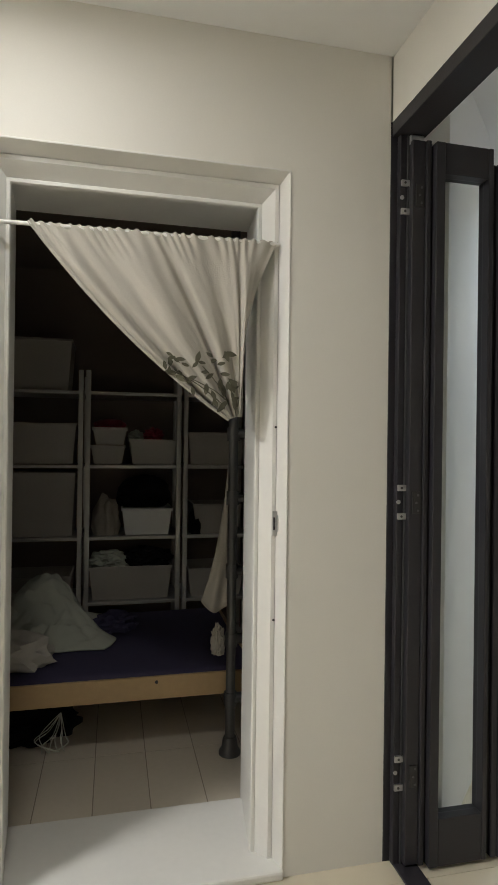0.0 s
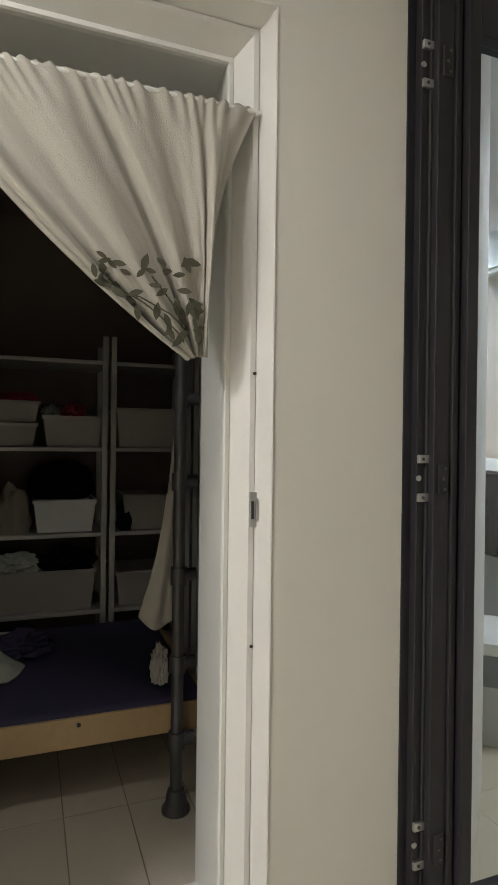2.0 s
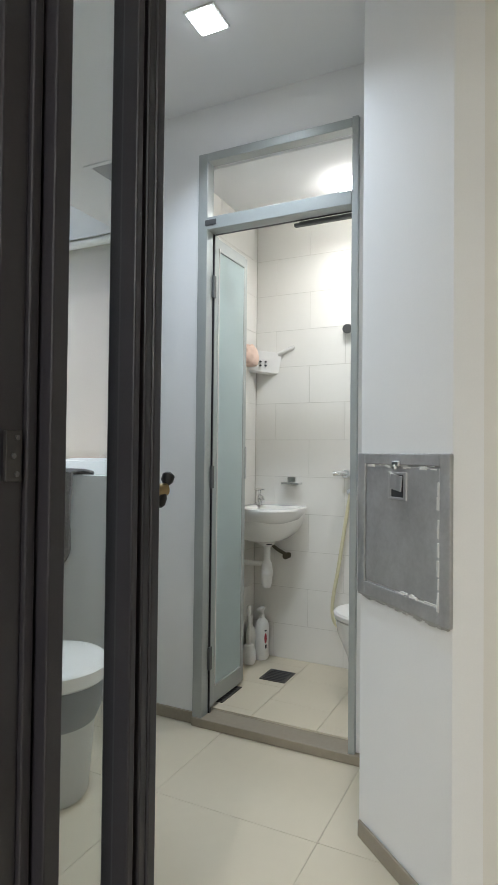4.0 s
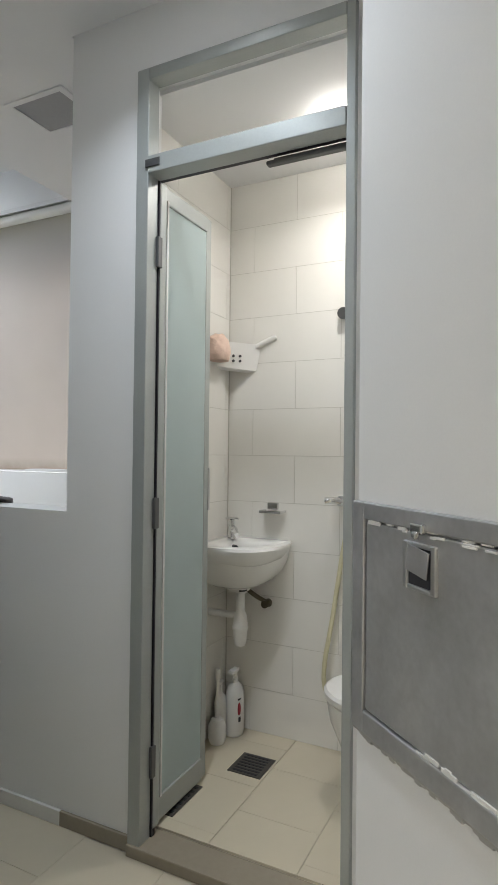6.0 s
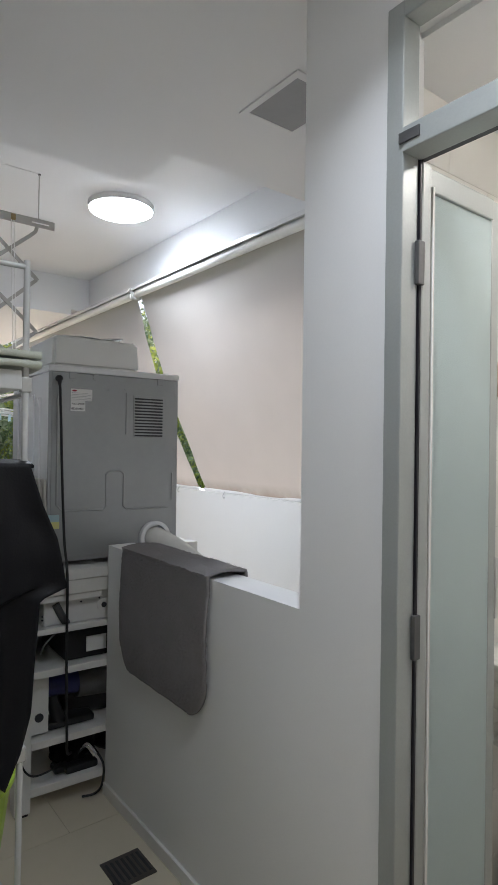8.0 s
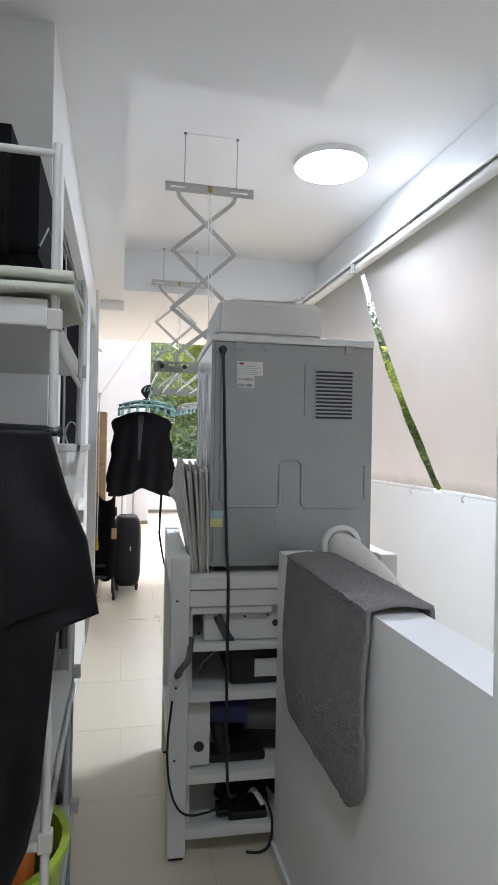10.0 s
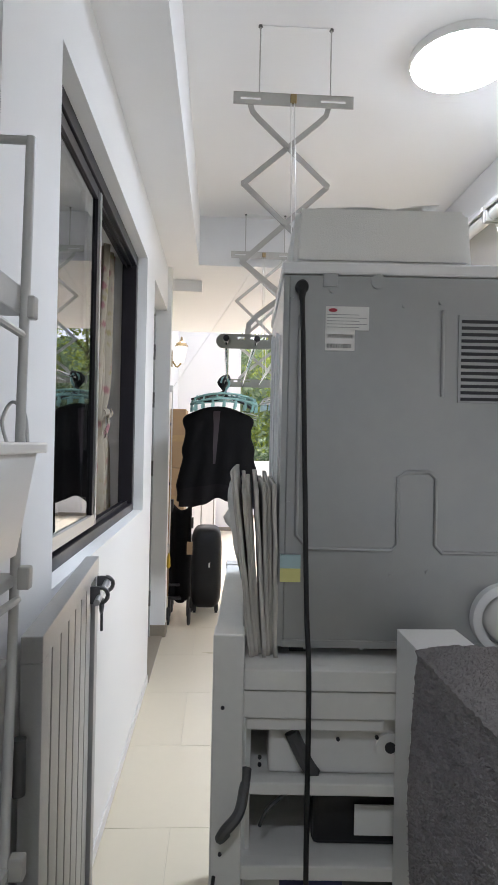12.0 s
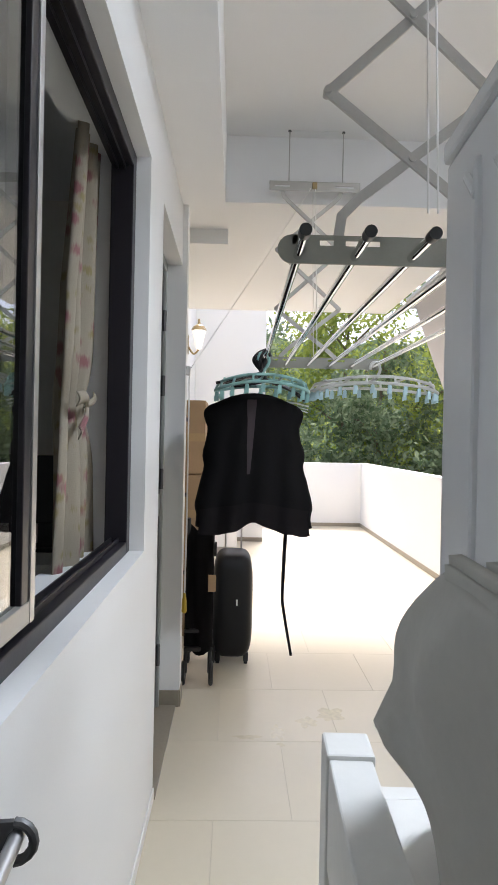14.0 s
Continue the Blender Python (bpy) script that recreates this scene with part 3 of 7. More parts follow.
# ---- store room things ----
def lump(name, c, r, mat, label, category, seed=0, amp=0.25, freq=3.0, group=""):
    bm = bmesh.new()
    bmesh.ops.create_icosphere(bm, subdivisions=4, radius=1)
    off = Vector((seed * 3.1, seed * 1.7, seed * 0.9))
    for v in bm.verts:
        k = 1 + amp * noise.noise(v.co * freq + off) + 0.5 * amp * noise.noise(v.co * freq * 2.3 + off)
        v.co = Vector((v.co.x * r[0] * k, v.co.y * r[1] * k, max(-0.55, v.co.z * k) * r[2])) + Vector(c)
    return solid(name, bm, mat, label, category, group, smooth=True)


bunk = thing("bunk_bed", (-0.3, 3.1, 0), "low pine bed frame with a navy sheet and dark pipe post", "bed")
part("side_board", B((-1.25, 2.60, 0.235, 0.66, 2.635, 0.335), bevel=0.004), WOOD, bunk, "pale pine side board")
part("back_board", B((-1.25, 3.56, 0.235, 0.66, 3.595, 0.335), bevel=0.004), WOOD, bunk)
part("end_board", B((0.625, 2.635, 0.235, 0.66, 3.56, 0.335), bevel=0.004), WOOD, bunk)
part("slat_base", B((-1.25, 2.635, 0.24, 0.625, 3.56, 0.27)), WOOD, bunk)
bm = bmesh.new()
grid(bm, lambda u, v: Vector((-1.25 + 1.875 * u, 2.612 + 0.95 * v, 0.352 + 0.006 * math.sin(u * 14) * math.sin(v * 9) - 0.014 * (1 - min(1, v * 14)))), 40, 24)
sheet = thicken(part("mattress_sheet", bm, NAVY, bunk, "creased navy blue sheet", True), 0.05, -1.0)
for x, y in ((-1.2, 2.66), (-1.2, 3.53), (0.60, 3.53)):
    part("leg", B((x - 0.025, y - 0.025, 0, x + 0.025, y + 0.025, 0.24), bevel=0.003), WOOD, bunk)
bm = bmesh.new()
cyl(bm, (0.198, 2.594, 0.312), (0.198, 2.603, 0.312), 0.007, seg=8)
part("bolt", bm, INK_AND_SHADE, bunk)

post = thing("pipe_post", (0.515, 2.535, 0), "dark galvanised pipe post with couplings standing by the bed", "pipe post")
bm = bmesh.new()
cyl(bm, (0.515, 2.535, 0.05), (0.515, 2.535, 2.5), 0.021)
part("pipe", bm, DARK_PIPE, post, "", True)
bm = bmesh.new()
lathe(bm, [(0.048, 0), (0.048, 0.012), (0.036, 0.03), (0.032, 0.06), (0.027, 0.075)], (0.515, 2.535, 0))
part("foot_flange", bm, DARK_PIPE, post, "", True)
for z in (0.24, 0.50, 0.80, 1.12, 1.40):
    bm = bmesh.new()
    cyl(bm, (0.515, 2.535, z - 0.03), (0.515, 2.535, z + 0.03), 0.028)
    cyl(bm, (0.515, 2.535, z), (0.575, 2.535, z + 0.004), 0.022)
    c = part("coupling", bm, DARK_PIPE, post, "", True)
bm = bmesh.new()
grid(bm, lambda u, v: Vector((0.535 - (0.022 + 0.035 * v + 0.07 * v ** 3) * (1.0 - u) - 0.02 * v + 0.004 * noise.noise(Vector((u * 4, v * 9, 2))), 2.572 + 0.012 * math.sin(u * 9 + v * 2) * v, 1.42 - (0.76 + 0.05 * math.sin(u * 3.1)) * v)), 18, 30)
thicken(solid("hanging_cloth", bm, CURTAIN, "cream cloth hanging behind the pipe post by the bed", "cloth", smooth=True), 0.004)

lump("folded_cloth", (0.475, 2.64, 0.45), (0.03, 0.035, 0.085), CURTAIN, "small pale cloth bundle tied to the pipe post", "cloth", 17, 0.35, 4)
shelf = thing("shelving_unit", (0.1, 3.85, 0), "grey metal shelving with boards across the store room wall", "shelf")
SHELFM = material("grey_shelf_metal", (0.44, 0.43, 0.40), 0.45, 0.3, 0.05, 90, 0.04, 5, 0.08)
for x in (-0.76, -0.17, 0.42, 0.86):
    part("upright", B((x - 0.035, 3.66, 0, x - 0.008, 3.69, 1.79), (x + 0.008, 3.66, 0, x + 0.035, 3.69, 1.79), (x - 0.02, 4.04, 0, x + 0.02, 4.07, 1.79)), SHELFM, shelf)
for z in (0.12, 0.39, 0.785, 1.22, 1.665):
    for x0, x1 in ((-1.28, -0.78), (-0.74, -0.19), (-0.15, 0.40), (0.44, 0.84)):
        if not (x0 < -1 and z == 0.39):
            part("board", B((x0 - 0.01, 3.665, z - 0.02, x1 + 0.01, 4.06, z), bevel=0.002), SHELFM, shelf)
BIN = material("grey_beige_storage_plastic", (0.38, 0.355, 0.31), 0.5, 0, 0.04, 60, 0.03, 4, 0.06)
WICKER = material("beige_basket", (0.30, 0.27, 0.22), 0.8, 0, 0.15, 140, 0.3, 8, 0.1)


def storage_bin(x0, x1, z, h, mat, label, y0=3.68, taper=0.02):
    """Open-topped bin with a rim."""
    t = thing("storage_bin", ((x0 + x1) / 2, 3.85, z), label, "storage box", "boxes on the shelving")
    bm = bmesh.new()
    y1 = 4.02
    lo = [(x0 + taper, y0 + taper), (x1 - taper, y0 + taper), (x1 - taper, y1), (x0 + taper, y1)]
    hi = [(x0, y0), (x1, y0), (x1, y1), (x0, y1)]
    a, b = [bm.verts.new((x, y, z)) for x, y in lo], [bm.verts.new((x, y, z + h)) for x, y in hi]
    for i in range(4):
        bm.faces.new((a[i], a[(i + 1) % 4], b[(i + 1) % 4], b[i]))
    bm.faces.new(a)
    thicken(part("tub", bm, mat, t), 0.004)
    part("rim", B((x0 - 0.006, y0 - 0.008, z + h - 0.012, x1 + 0.006, y0 + 0.004, z + h + 0.004), (x0 - 0.006, y0, z + h - 0.012, x0 + 0.004, y1, z + h + 0.004), (x1 - 0.004, y0, z + h - 0.012, x1 + 0.006, y1, z + h + 0.004)), mat, t)
    return t


storage_bin(-0.13, 0.07, 1.225, 0.11, BIN, "grey plastic tub standing on a metal shelf")
storage_bin(-0.12, 0.08, 1.345, 0.10, BIN, "grey plastic tub stacked on another tub")
storage_bin(0.10, 0.385, 1.225, 0.15, BIN, "wide grey plastic tub with odds and ends")
storage_bin(0.06, 0.36, 0.79, 0.16, FOAM, "white board box in front of a dark bag")
storage_bin(-0.13, 0.36, 0.395, 0.20, BIN, "wide cream drawer box filled with clothes")
storage_bin(0.50, 0.80, 0.79, 0.18, BIN, "cream box on a metal shelf")
storage_bin(0.47, 0.82, 0.395, 0.17, BIN, "cream drawer box on a low shelf")
storage_bin(0.46, 0.82, 1.225, 0.20, BIN, "grey box on a metal shelf")
storage_bin(-1.0, -0.22, 0.79, 0.38, BIN, "large cream carton with a lid on the shelf")
storage_bin(-1.0, -0.22, 1.225, 0.24, BIN, "cream carton on the upper shelf")
storage_bin(-1.0, -0.24, 0.125, 0.42, BIN, "tall grey plastic storage tub on the low shelf")
storage_bin(-0.95, -0.25, 1.67, 0.30, BIN, "grey carton on top of the shelving")


lump("bag", (0.20, 3.88, 1.02), (0.17, 0.10, 0.13), BLACK_CLOTH, "black soft bag behind a white box", "bag", 1, 0.15)
lump("bag", (-0.04, 3.76, 0.86), (0.085, 0.07, 0.16), WICKER, "beige paper bag standing on the shelf", "bag", 2, 0.2, 2.0)
lump("folded_cloth", (-0.02, 3.78, 0.62), (0.11, 0.10, 0.06), PALE_CLOTH, "folded pale clothes on top of the drawer box", "clothes", 3, 0.35, 4)
lump("folded_cloth", (0.22, 3.78, 0.625), (0.14, 0.10, 0.07), BLACK_CLOTH, "dark clothes heaped on top of the drawer box", "clothes", 4, 0.35, 4)
lump("folded_cloth", (0.25, 3.80, 1.40), (0.06, 0.07, 0.05), RED, "small red cloth in a grey tub", "cloth", 5, 0.3, 4)
lump("folded_cloth", (0.14, 3.80, 1.395), (0.05, 0.06, 0.04), PALE_CLOTH, "small pale cloth in a grey tub", "cloth", 6, 0.3, 4)
lump("folded_cloth", (-0.02, 3.84, 1.47), (0.10, 0.10, 0.035), RED, "reddish cap on a stacked grey tub", "cloth", 7, 0.15, 3)
lump("bottle_bag", (0.52, 3.74, 0.84), (0.045, 0.06, 0.11), BLACK_CLOTH, "small dark bag beside a cream box", "bag", 8, 0.2, 2)
lump("bag", (-0.05, 3.78, 0.20), (0.13, 0.08, 0.1), BLACK_CLOTH, "dark bag on the lowest shelf", "bag", 10, 0.2, 2)


def heap(u, v):
    """Rumpled blanket over the bed."""
    x, y = -0.98 + 0.95 * u, 2.92 + 0.55 * v
    h = 0.15 * math.exp(-((u - 0.38) / 0.40) ** 2 - ((v - 0.62) / 0.38) ** 2) + 0.19 * math.exp(-((u - 0.76) / 0.17) ** 2 - ((v - 0.55) / 0.3) ** 2)
    edge = min(1, 6 * min(u, 1 - u, v, 1 - v))
    w = abs(noise.noise(Vector((u * 5 + v * 2, v * 4, 0.3)))) * 0.10 + abs(noise.noise(Vector((u * 11 - v * 5, v * 7, 1.3)))) * 0.045 + 0.018 * noise.noise(Vector((u * 26, v * 18, 3.3)))
    return Vector((x + 0.05 * math.sin(v * 7) + 0.03 * noise.noise(Vector((u * 6, v * 6, 9))), y + 0.03 * noise.noise(Vector((u * 5, v * 7, 12))), 0.36 + edge * (h + w)))


bm = bmesh.new()
grid(bm, heap, 90, 70)
thicken(solid("blanket", bm, PALE_CLOTH, "rumpled pale green blanket heaped on the navy sheet", "blanket", smooth=True), 0.008)
lump("pillow", (-0.46, 2.78, 0.41), (0.19, 0.12, 0.10), CURTAIN, "crumpled cream pillow at the edge of the bed", "pillow", 11, 0.3, 2.5)
lump("folded_cloth", (0.02, 3.20, 0.40), (0.11, 0.08, 0.06), NAVY, "dark striped cloth beside the blanket", "clothes", 12, 0.4, 4)
lump("shoe_bag", (-0.42, 2.86, 0.07), (0.26, 0.14, 0.11), BLACK_CLOTH, "dark bag of shoes under the bed", "bag", 13, 0.3, 3)
rnd = random.Random(9)
cords = thing("cord_bundle", (-0.22, 2.70, 0.0), "tangled bundle of pale cords hanging under the bed", "cord")
for k in range(9):
    a, q = rnd.uniform(-1.3, 1.3), rnd.uniform(0.5, 1.1)
    bm = bmesh.new()
    tube(bm, bez([(-0.21, 2.72, 0.16), (-0.22 + 0.03 * a, 2.70, 0.13 * q), (-0.24 + 0.06 * a, 2.69, 0.07 * q), (-0.24 + 0.05 * math.sin(3 * a), 2.68, 0.006)], 6), 0.002, 5)
    part("cord", bm, PALE_CLOTH, cords, "", True)

# ---- refuse chute hatch on the slanted wall ----
HD = Vector((-0.69, -0.727, 0)).normalized()
HN = Vector((-0.727, 0.69, 0)).normalized()
HM = Matrix((( HD.x, HN.x, 0, 2.196), (HD.y, HN.y, 0, 1.568), (0, 0, 1, 0), (0, 0, 0, 1)))


def on_hatch(bm):
    bmesh.ops.transform(bm, matrix=HM, verts=bm.verts)
    return bm


hatch = thing("chute_hatch", (2.05, 1.42, 0.72), "stainless steel refuse chute hatch set in the slanted wall", "hatch")
part("surround", on_hatch(B((-0.012, -0.002, 0.755, 0.028, 0.010, 1.19), (0.382, -0.002, 0.755, 0.424, 0.010, 1.19), (0.028, -0.002, 0.755, 0.382, 0.010, 0.797), (0.028, -0.002, 1.157, 0.382, 0.010, 1.19), bevel=0.003)), HATCH, hatch, "scuffed steel surround with mortar smears")
part("flap", on_hatch(B((0.032, -0.002, 0.801, 0.378, 0.006, 1.153), bevel=0.003)), HATCH, hatch, "brushed steel flap")
hnd = part("handle_recess", on_hatch(B((0.157, 0.004, 1.058, 0.169, 0.012, 1.137), (0.231, 0.004, 1.058, 0.243, 0.012, 1.137), (0.169, 0.004, 1.058, 0.231, 0.012, 1.066), (0.169, 0.004, 1.129, 0.231, 0.012, 1.137), bevel=0.002)), STEEL, hatch)
# shallow recess, its shade is painted on as a dark plate
part("recess_back", on_hatch(B((0.169, 0.004, 1.066, 0.231, 0.0075, 1.129))), INK_AND_SHADE, hnd, "dark plate coloured as the shade in the handle recess")
bm = B((0.174, 0.013, 1.086, 0.229, 0.016, 1.130), bevel=0.001)
bmesh.ops.rotate(bm, cent=(0.20, 0.015, 1.11), matrix=Matrix.Rotation(radians(9), 3, "Y"), verts=bm.verts)
part("pull", on_hatch(bm), HATCH, hnd, "bent steel pull flap")
bm = B((0.185, 0.008, 1.152, 0.220, 0.020, 1.170), (0.195, 0.014, 1.143, 0.209, 0.024, 1.157), bevel=0.004)
part("catch", on_hatch(bm), CHROME, hatch, "dented bright catch")
bm = bmesh.new()
rnd = random.Random(2)
for k in range(26):
    x = rnd.uniform(0.03, 0.36)
    z = rnd.choice([1.151, 0.795]) + rnd.uniform(-0.006, 0.006)
    box(bm, x, 0.004, z, x + rnd.uniform(0.012, 0.04), 0.0085, z + rnd.uniform(0.003, 0.008), 0.001)
for k in range(14):
    z = rnd.uniform(0.76, 1.1)
    box(bm, 0.374 + rnd.uniform(0, 0.006), 0.004, z, 0.384, 0.0115, z + rnd.uniform(0.012, 0.04), 0.001)
part("sealant_smear", on_hatch(bm), PLASTIC, hatch, "lumpy whitish sealant along the joint")["kind"] = "stuff"
bm = bmesh.new()
rnd = random.Random(6)
for k in range(34):
    x = -0.012 + 0.42 * k / 34
    box(bm, x, -0.003, 0.748 + rnd.uniform(-0.006, 0.003), x + 0.016, 0.006, 0.757, 0.001)
part("mortar_edge", on_hatch(bm), CONCRETE, hatch, "ragged mortar edge")

# ---- bathroom ----
BX = 2.615
bath = thing("door_3", (2.65, 2.06, 0.04), "grey aluminium bathroom door frame with transom and open frosted glass leaf", "door")
bath["kind"] = "structure"
part("frame", B((BX - 0.022, 2.378, 0.03, BX + 0.035, 2.425, 2.51), (BX - 0.022, 1.70, 0.03, BX + 0.035, 1.726, 2.515), (BX - 0.022, 1.726, 2.472, BX + 0.035, 2.378, 2.51), (BX - 0.026, 1.726, 2.167, BX + 0.04, 2.378, 2.223), bevel=0.003), GREY_ALU, bath)
part("stop", B((BX + 0.035, 2.372, 0.03, BX + 0.05, 2.40, 2.175), (BX + 0.04, 1.726, 2.168, BX + 0.055, 2.385, 2.182)), BLACK_ALU, bath, "dark rubber door stop")
LY = 2.385
lf = part("leaf", B((2.655, LY - 0.015, 0.06, 2.69, LY + 0.02, 2.165), (2.975, LY + 0.0, 0.06, 3.012, LY + 0.022, 2.165), (2.69, LY - 0.006, 2.11, 2.975, LY + 0.02, 2.165), (2.69, LY - 0.006, 0.06, 2.975, LY + 0.02, 0.14), bevel=0.004), GREY_ALU, bath, "grey aluminium leaf frame")
part("leaf_edge_trim", B((2.70, LY - 0.012, 0.14, 2.708, LY - 0.004, 2.12), bevel=0.001), PLASTIC, lf, "white edge strip")
FROST2 = cloth_material("frosted_acrylic", (0.66, 0.74, 0.735), 0.45, 400, 0.01)
FROST2.node_tree.nodes["Principled BSDF"].inputs["Roughness"].default_value = 0.25
part("frosted_pane", B((2.705, LY + 0.002, 0.135, 2.98, LY + 0.008, 2.115)), FROST2, lf, "frosted bluish panel")
part("lock", B((3.004, LY - 0.004, 1.06, 3.016, LY + 0.026, 1.22), bevel=0.002), STEEL, lf)
for z in (1.93, 1.08, 0.28):
    part("hinge", B((2.638, LY - 0.02, z - 0.05, 2.660, LY - 0.008, z + 0.05), bevel=0.002), DARK_PIPE, bath)
part("door_closer", B((2.67, 1.73, 2.150, 2.695, 2.0, 2.163), (2.68, 1.75, 2.163, 2.69, 1.98, 2.172), bevel=0.004), DARK_PIPE, bath, "dark metal rail under the door head")
part("name_plate", B((BX - 0.030, 2.33, 2.185, BX - 0.024, 2.385, 2.209), bevel=0.001), DARK_PIPE, bath, "small metal plate")
structure("bath_kerb", B((2.585, 1.60, 0, 2.70, 2.425, 0.038), bevel=0.004), SKIRT, "brown tiled kerb under the bathroom door", "kerb")
structure("floor_bath", B((2.70, 1.19, -0.012, 3.455, 2.545, 0.034)), GROUT, "mortar bed of the bathroom floor", "floor")

basin = thing("wash_basin", (3.36, 2.45, 0.92), "white ceramic corner wash basin with a chrome tap", "basin")
CX, CY = 3.45, 2.54


def basin_shell(bm, levels):
    rings = []
    for rr, z, inset in levels:
        ring = []
        for k in range(21):
            a = math.pi + math.pi / 2 * k / 20
            r = rr * (0.335 + 0.022 * math.cos(4 * (a - math.pi * 1.25)))
            ring.append(bm.verts.new((CX - inset + r * math.cos(a), CY - inset + r * math.sin(a), z)))
        ring.append(bm.verts.new((CX - inset, CY - inset, z)))
        rings.append(ring)
    for a, b in zip(rings, rings[1:]):
        for k in range(22):
            bm.faces.new((a[k], a[(k + 1) % 22], b[(k + 1) % 22], b[k]))
    bm.faces.new(rings[-1])
    bm.faces.new(rings[0][::-1])


bm = bmesh.new()
outer = [(0.24 + 0.76 * math.sin(a), 0.706 + 0.172 * (1 - math.cos(a)), 0.10 * (1 - math.sin(a))) for a in [math.pi / 2 * k / 10 for k in range(11)]]
basin_shell(bm, [(0.20, 0.690, 0.11)] + outer + [(1.006, 0.888, 0.0), (1.0, 0.896, 0.0), (0.975, 0.900, 0.006), (0.93, 0.897, 0.045), (0.89, 0.886, 0.06), (0.82, 0.862, 0.072), (0.70, 0.835, 0.09), (0.50, 0.815, 0.115), (0.22, 0.806, 0.145)])
part("bowl", bm, CERAMIC, basin, "", True)
bm = bmesh.new()
cyl(bm, (3.395, 2.485, 0.897), (3.395, 2.485, 0.955), 0.018, 0.014)
tube(bm, bez([(3.395, 2.485, 0.935), (3.370, 2.46, 0.945), (3.345, 2.435, 0.922)], 6), 0.011, 10)
cyl(bm, (3.395, 2.485, 0.955), (3.395, 2.485, 0.98), 0.011)
box(bm, 3.389, 2.453, 0.98, 3.401, 2.517, 0.989, 0.003)
part("tap", bm, CHROME, basin, "small chrome tap", True)
bm = bmesh.new()
cyl(bm, (3.380, 2.470, 0.862), (3.352, 2.442, 0.864), 0.010)
part("overflow", bm, INK_AND_SHADE, basin, "dark overflow hole", True)
bm = bmesh.new()
lathe(bm, [(0.028, 0.715), (0.028, 0.686), (0.018, 0.680), (0.018, 0.605), (0.027, 0.59), (0.030, 0.56), (0.034, 0.54), (0.034, 0.53), (0.031, 0.525), (0.028, 0.485), (0.022, 0.462), (0.012, 0.458)], (3.31, 2.395, 0))
cyl(bm, (3.31, 2.395, 0.585), (3.29, 2.54, 0.59), 0.015)
part("waste_trap", bm, PLASTIC, basin, "white plastic bottle trap", True)
bm = bmesh.new()
cyl(bm, (3.31, 2.395, 0.692), (3.31, 2.395, 0.699), 0.0285)
part("trap_seal", bm, RUBBER, basin, "", True)
bm = bmesh.new()
tube(bm, bez([(3.36, 2.43, 0.72), (3.40, 2.38, 0.66), (3.43, 2.33, 0.625)], 6), 0.010)
cyl(bm, (3.455, 2.325, 0.62), (3.40, 2.325, 0.62), 0.017)
box(bm, 3.40, 2.30, 0.612, 3.425, 2.318, 0.64, 0.004)
solid("stop_valve", bm, material("tarnished_brass", (0.10, 0.085, 0.055), 0.5, 0.7), "tarnished brass stop valve below the basin", "valve", smooth=True)

dish = thing("soap_dish", (3.43, 2.31, 1.03), "small chrome soap dish on the tiled wall", "soap dish")
part("tray", B((3.375, 2.245, 1.018, 3.452, 2.345, 1.024), (3.375, 2.245, 1.024, 3.379, 2.345, 1.030), (3.379, 2.245, 1.024, 3.452, 2.249, 1.030), (3.379, 2.341, 1.024, 3.452, 2.345, 1.030), bevel=0.001), CHROME, dish)
part("mount", B((3.43, 2.28, 1.03, 3.452, 2.33, 1.06), bevel=0.003), CHROME, dish)
caddy = thing("cutlery_caddy", (3.40, 2.48, 1.65), "white perforated plastic holder hanging across the corner", "holder")
bm = bmesh.new()
vs = [(3.33, 2.535, 1.66), (3.445, 2.40, 1.645), (3.45, 2.37, 1.76), (3.30, 2.54, 1.77)]
f = [bm.verts.new(v) for v in vs]
bm.faces.new(f)
g = [bm.verts.new(v) for v in ((3.36, 2.541, 1.65), (3.451, 2.43, 1.638), (3.452, 2.40, 1.76), (3.34, 2.542, 1.77))]
bm.faces.new(g)
bm.faces.new((f[0], f[1], g[1], g[0]))
bm.faces.new((f[1], f[2], g[2], g[1]))
bm.faces.new((f[0], f[3], g[3], g[0]))
thicken(part("cup", bm, PLASTIC, caddy), 0.003)
bm = bmesh.new()
for i in range(2):
    for j in range(2):
        p = Vector((3.372 + 0.02 * i, 2.478 - 0.0235 * i, 1.685 + 0.022 * j))
        cyl(bm, p, p + Vector((-0.006, -0.006, 0)), 0.006, seg=8)
part("slot", bm, INK_AND_SHADE, caddy)
bm = bmesh.new()
tube(bm, bez([(3.44, 2.40, 1.75), (3.44, 2.34, 1.775), (3.445, 2.30, 1.79)], 5), 0.012)
part("handle", bm, PLASTIC, caddy, "", True)
lump("bath_sponge", (3.28, 2.50, 1.715), (0.062, 0.05, 0.075), PINK, "peach coloured bath sponge hanging by the corner", "sponge", 21, 0.12, 2.2)


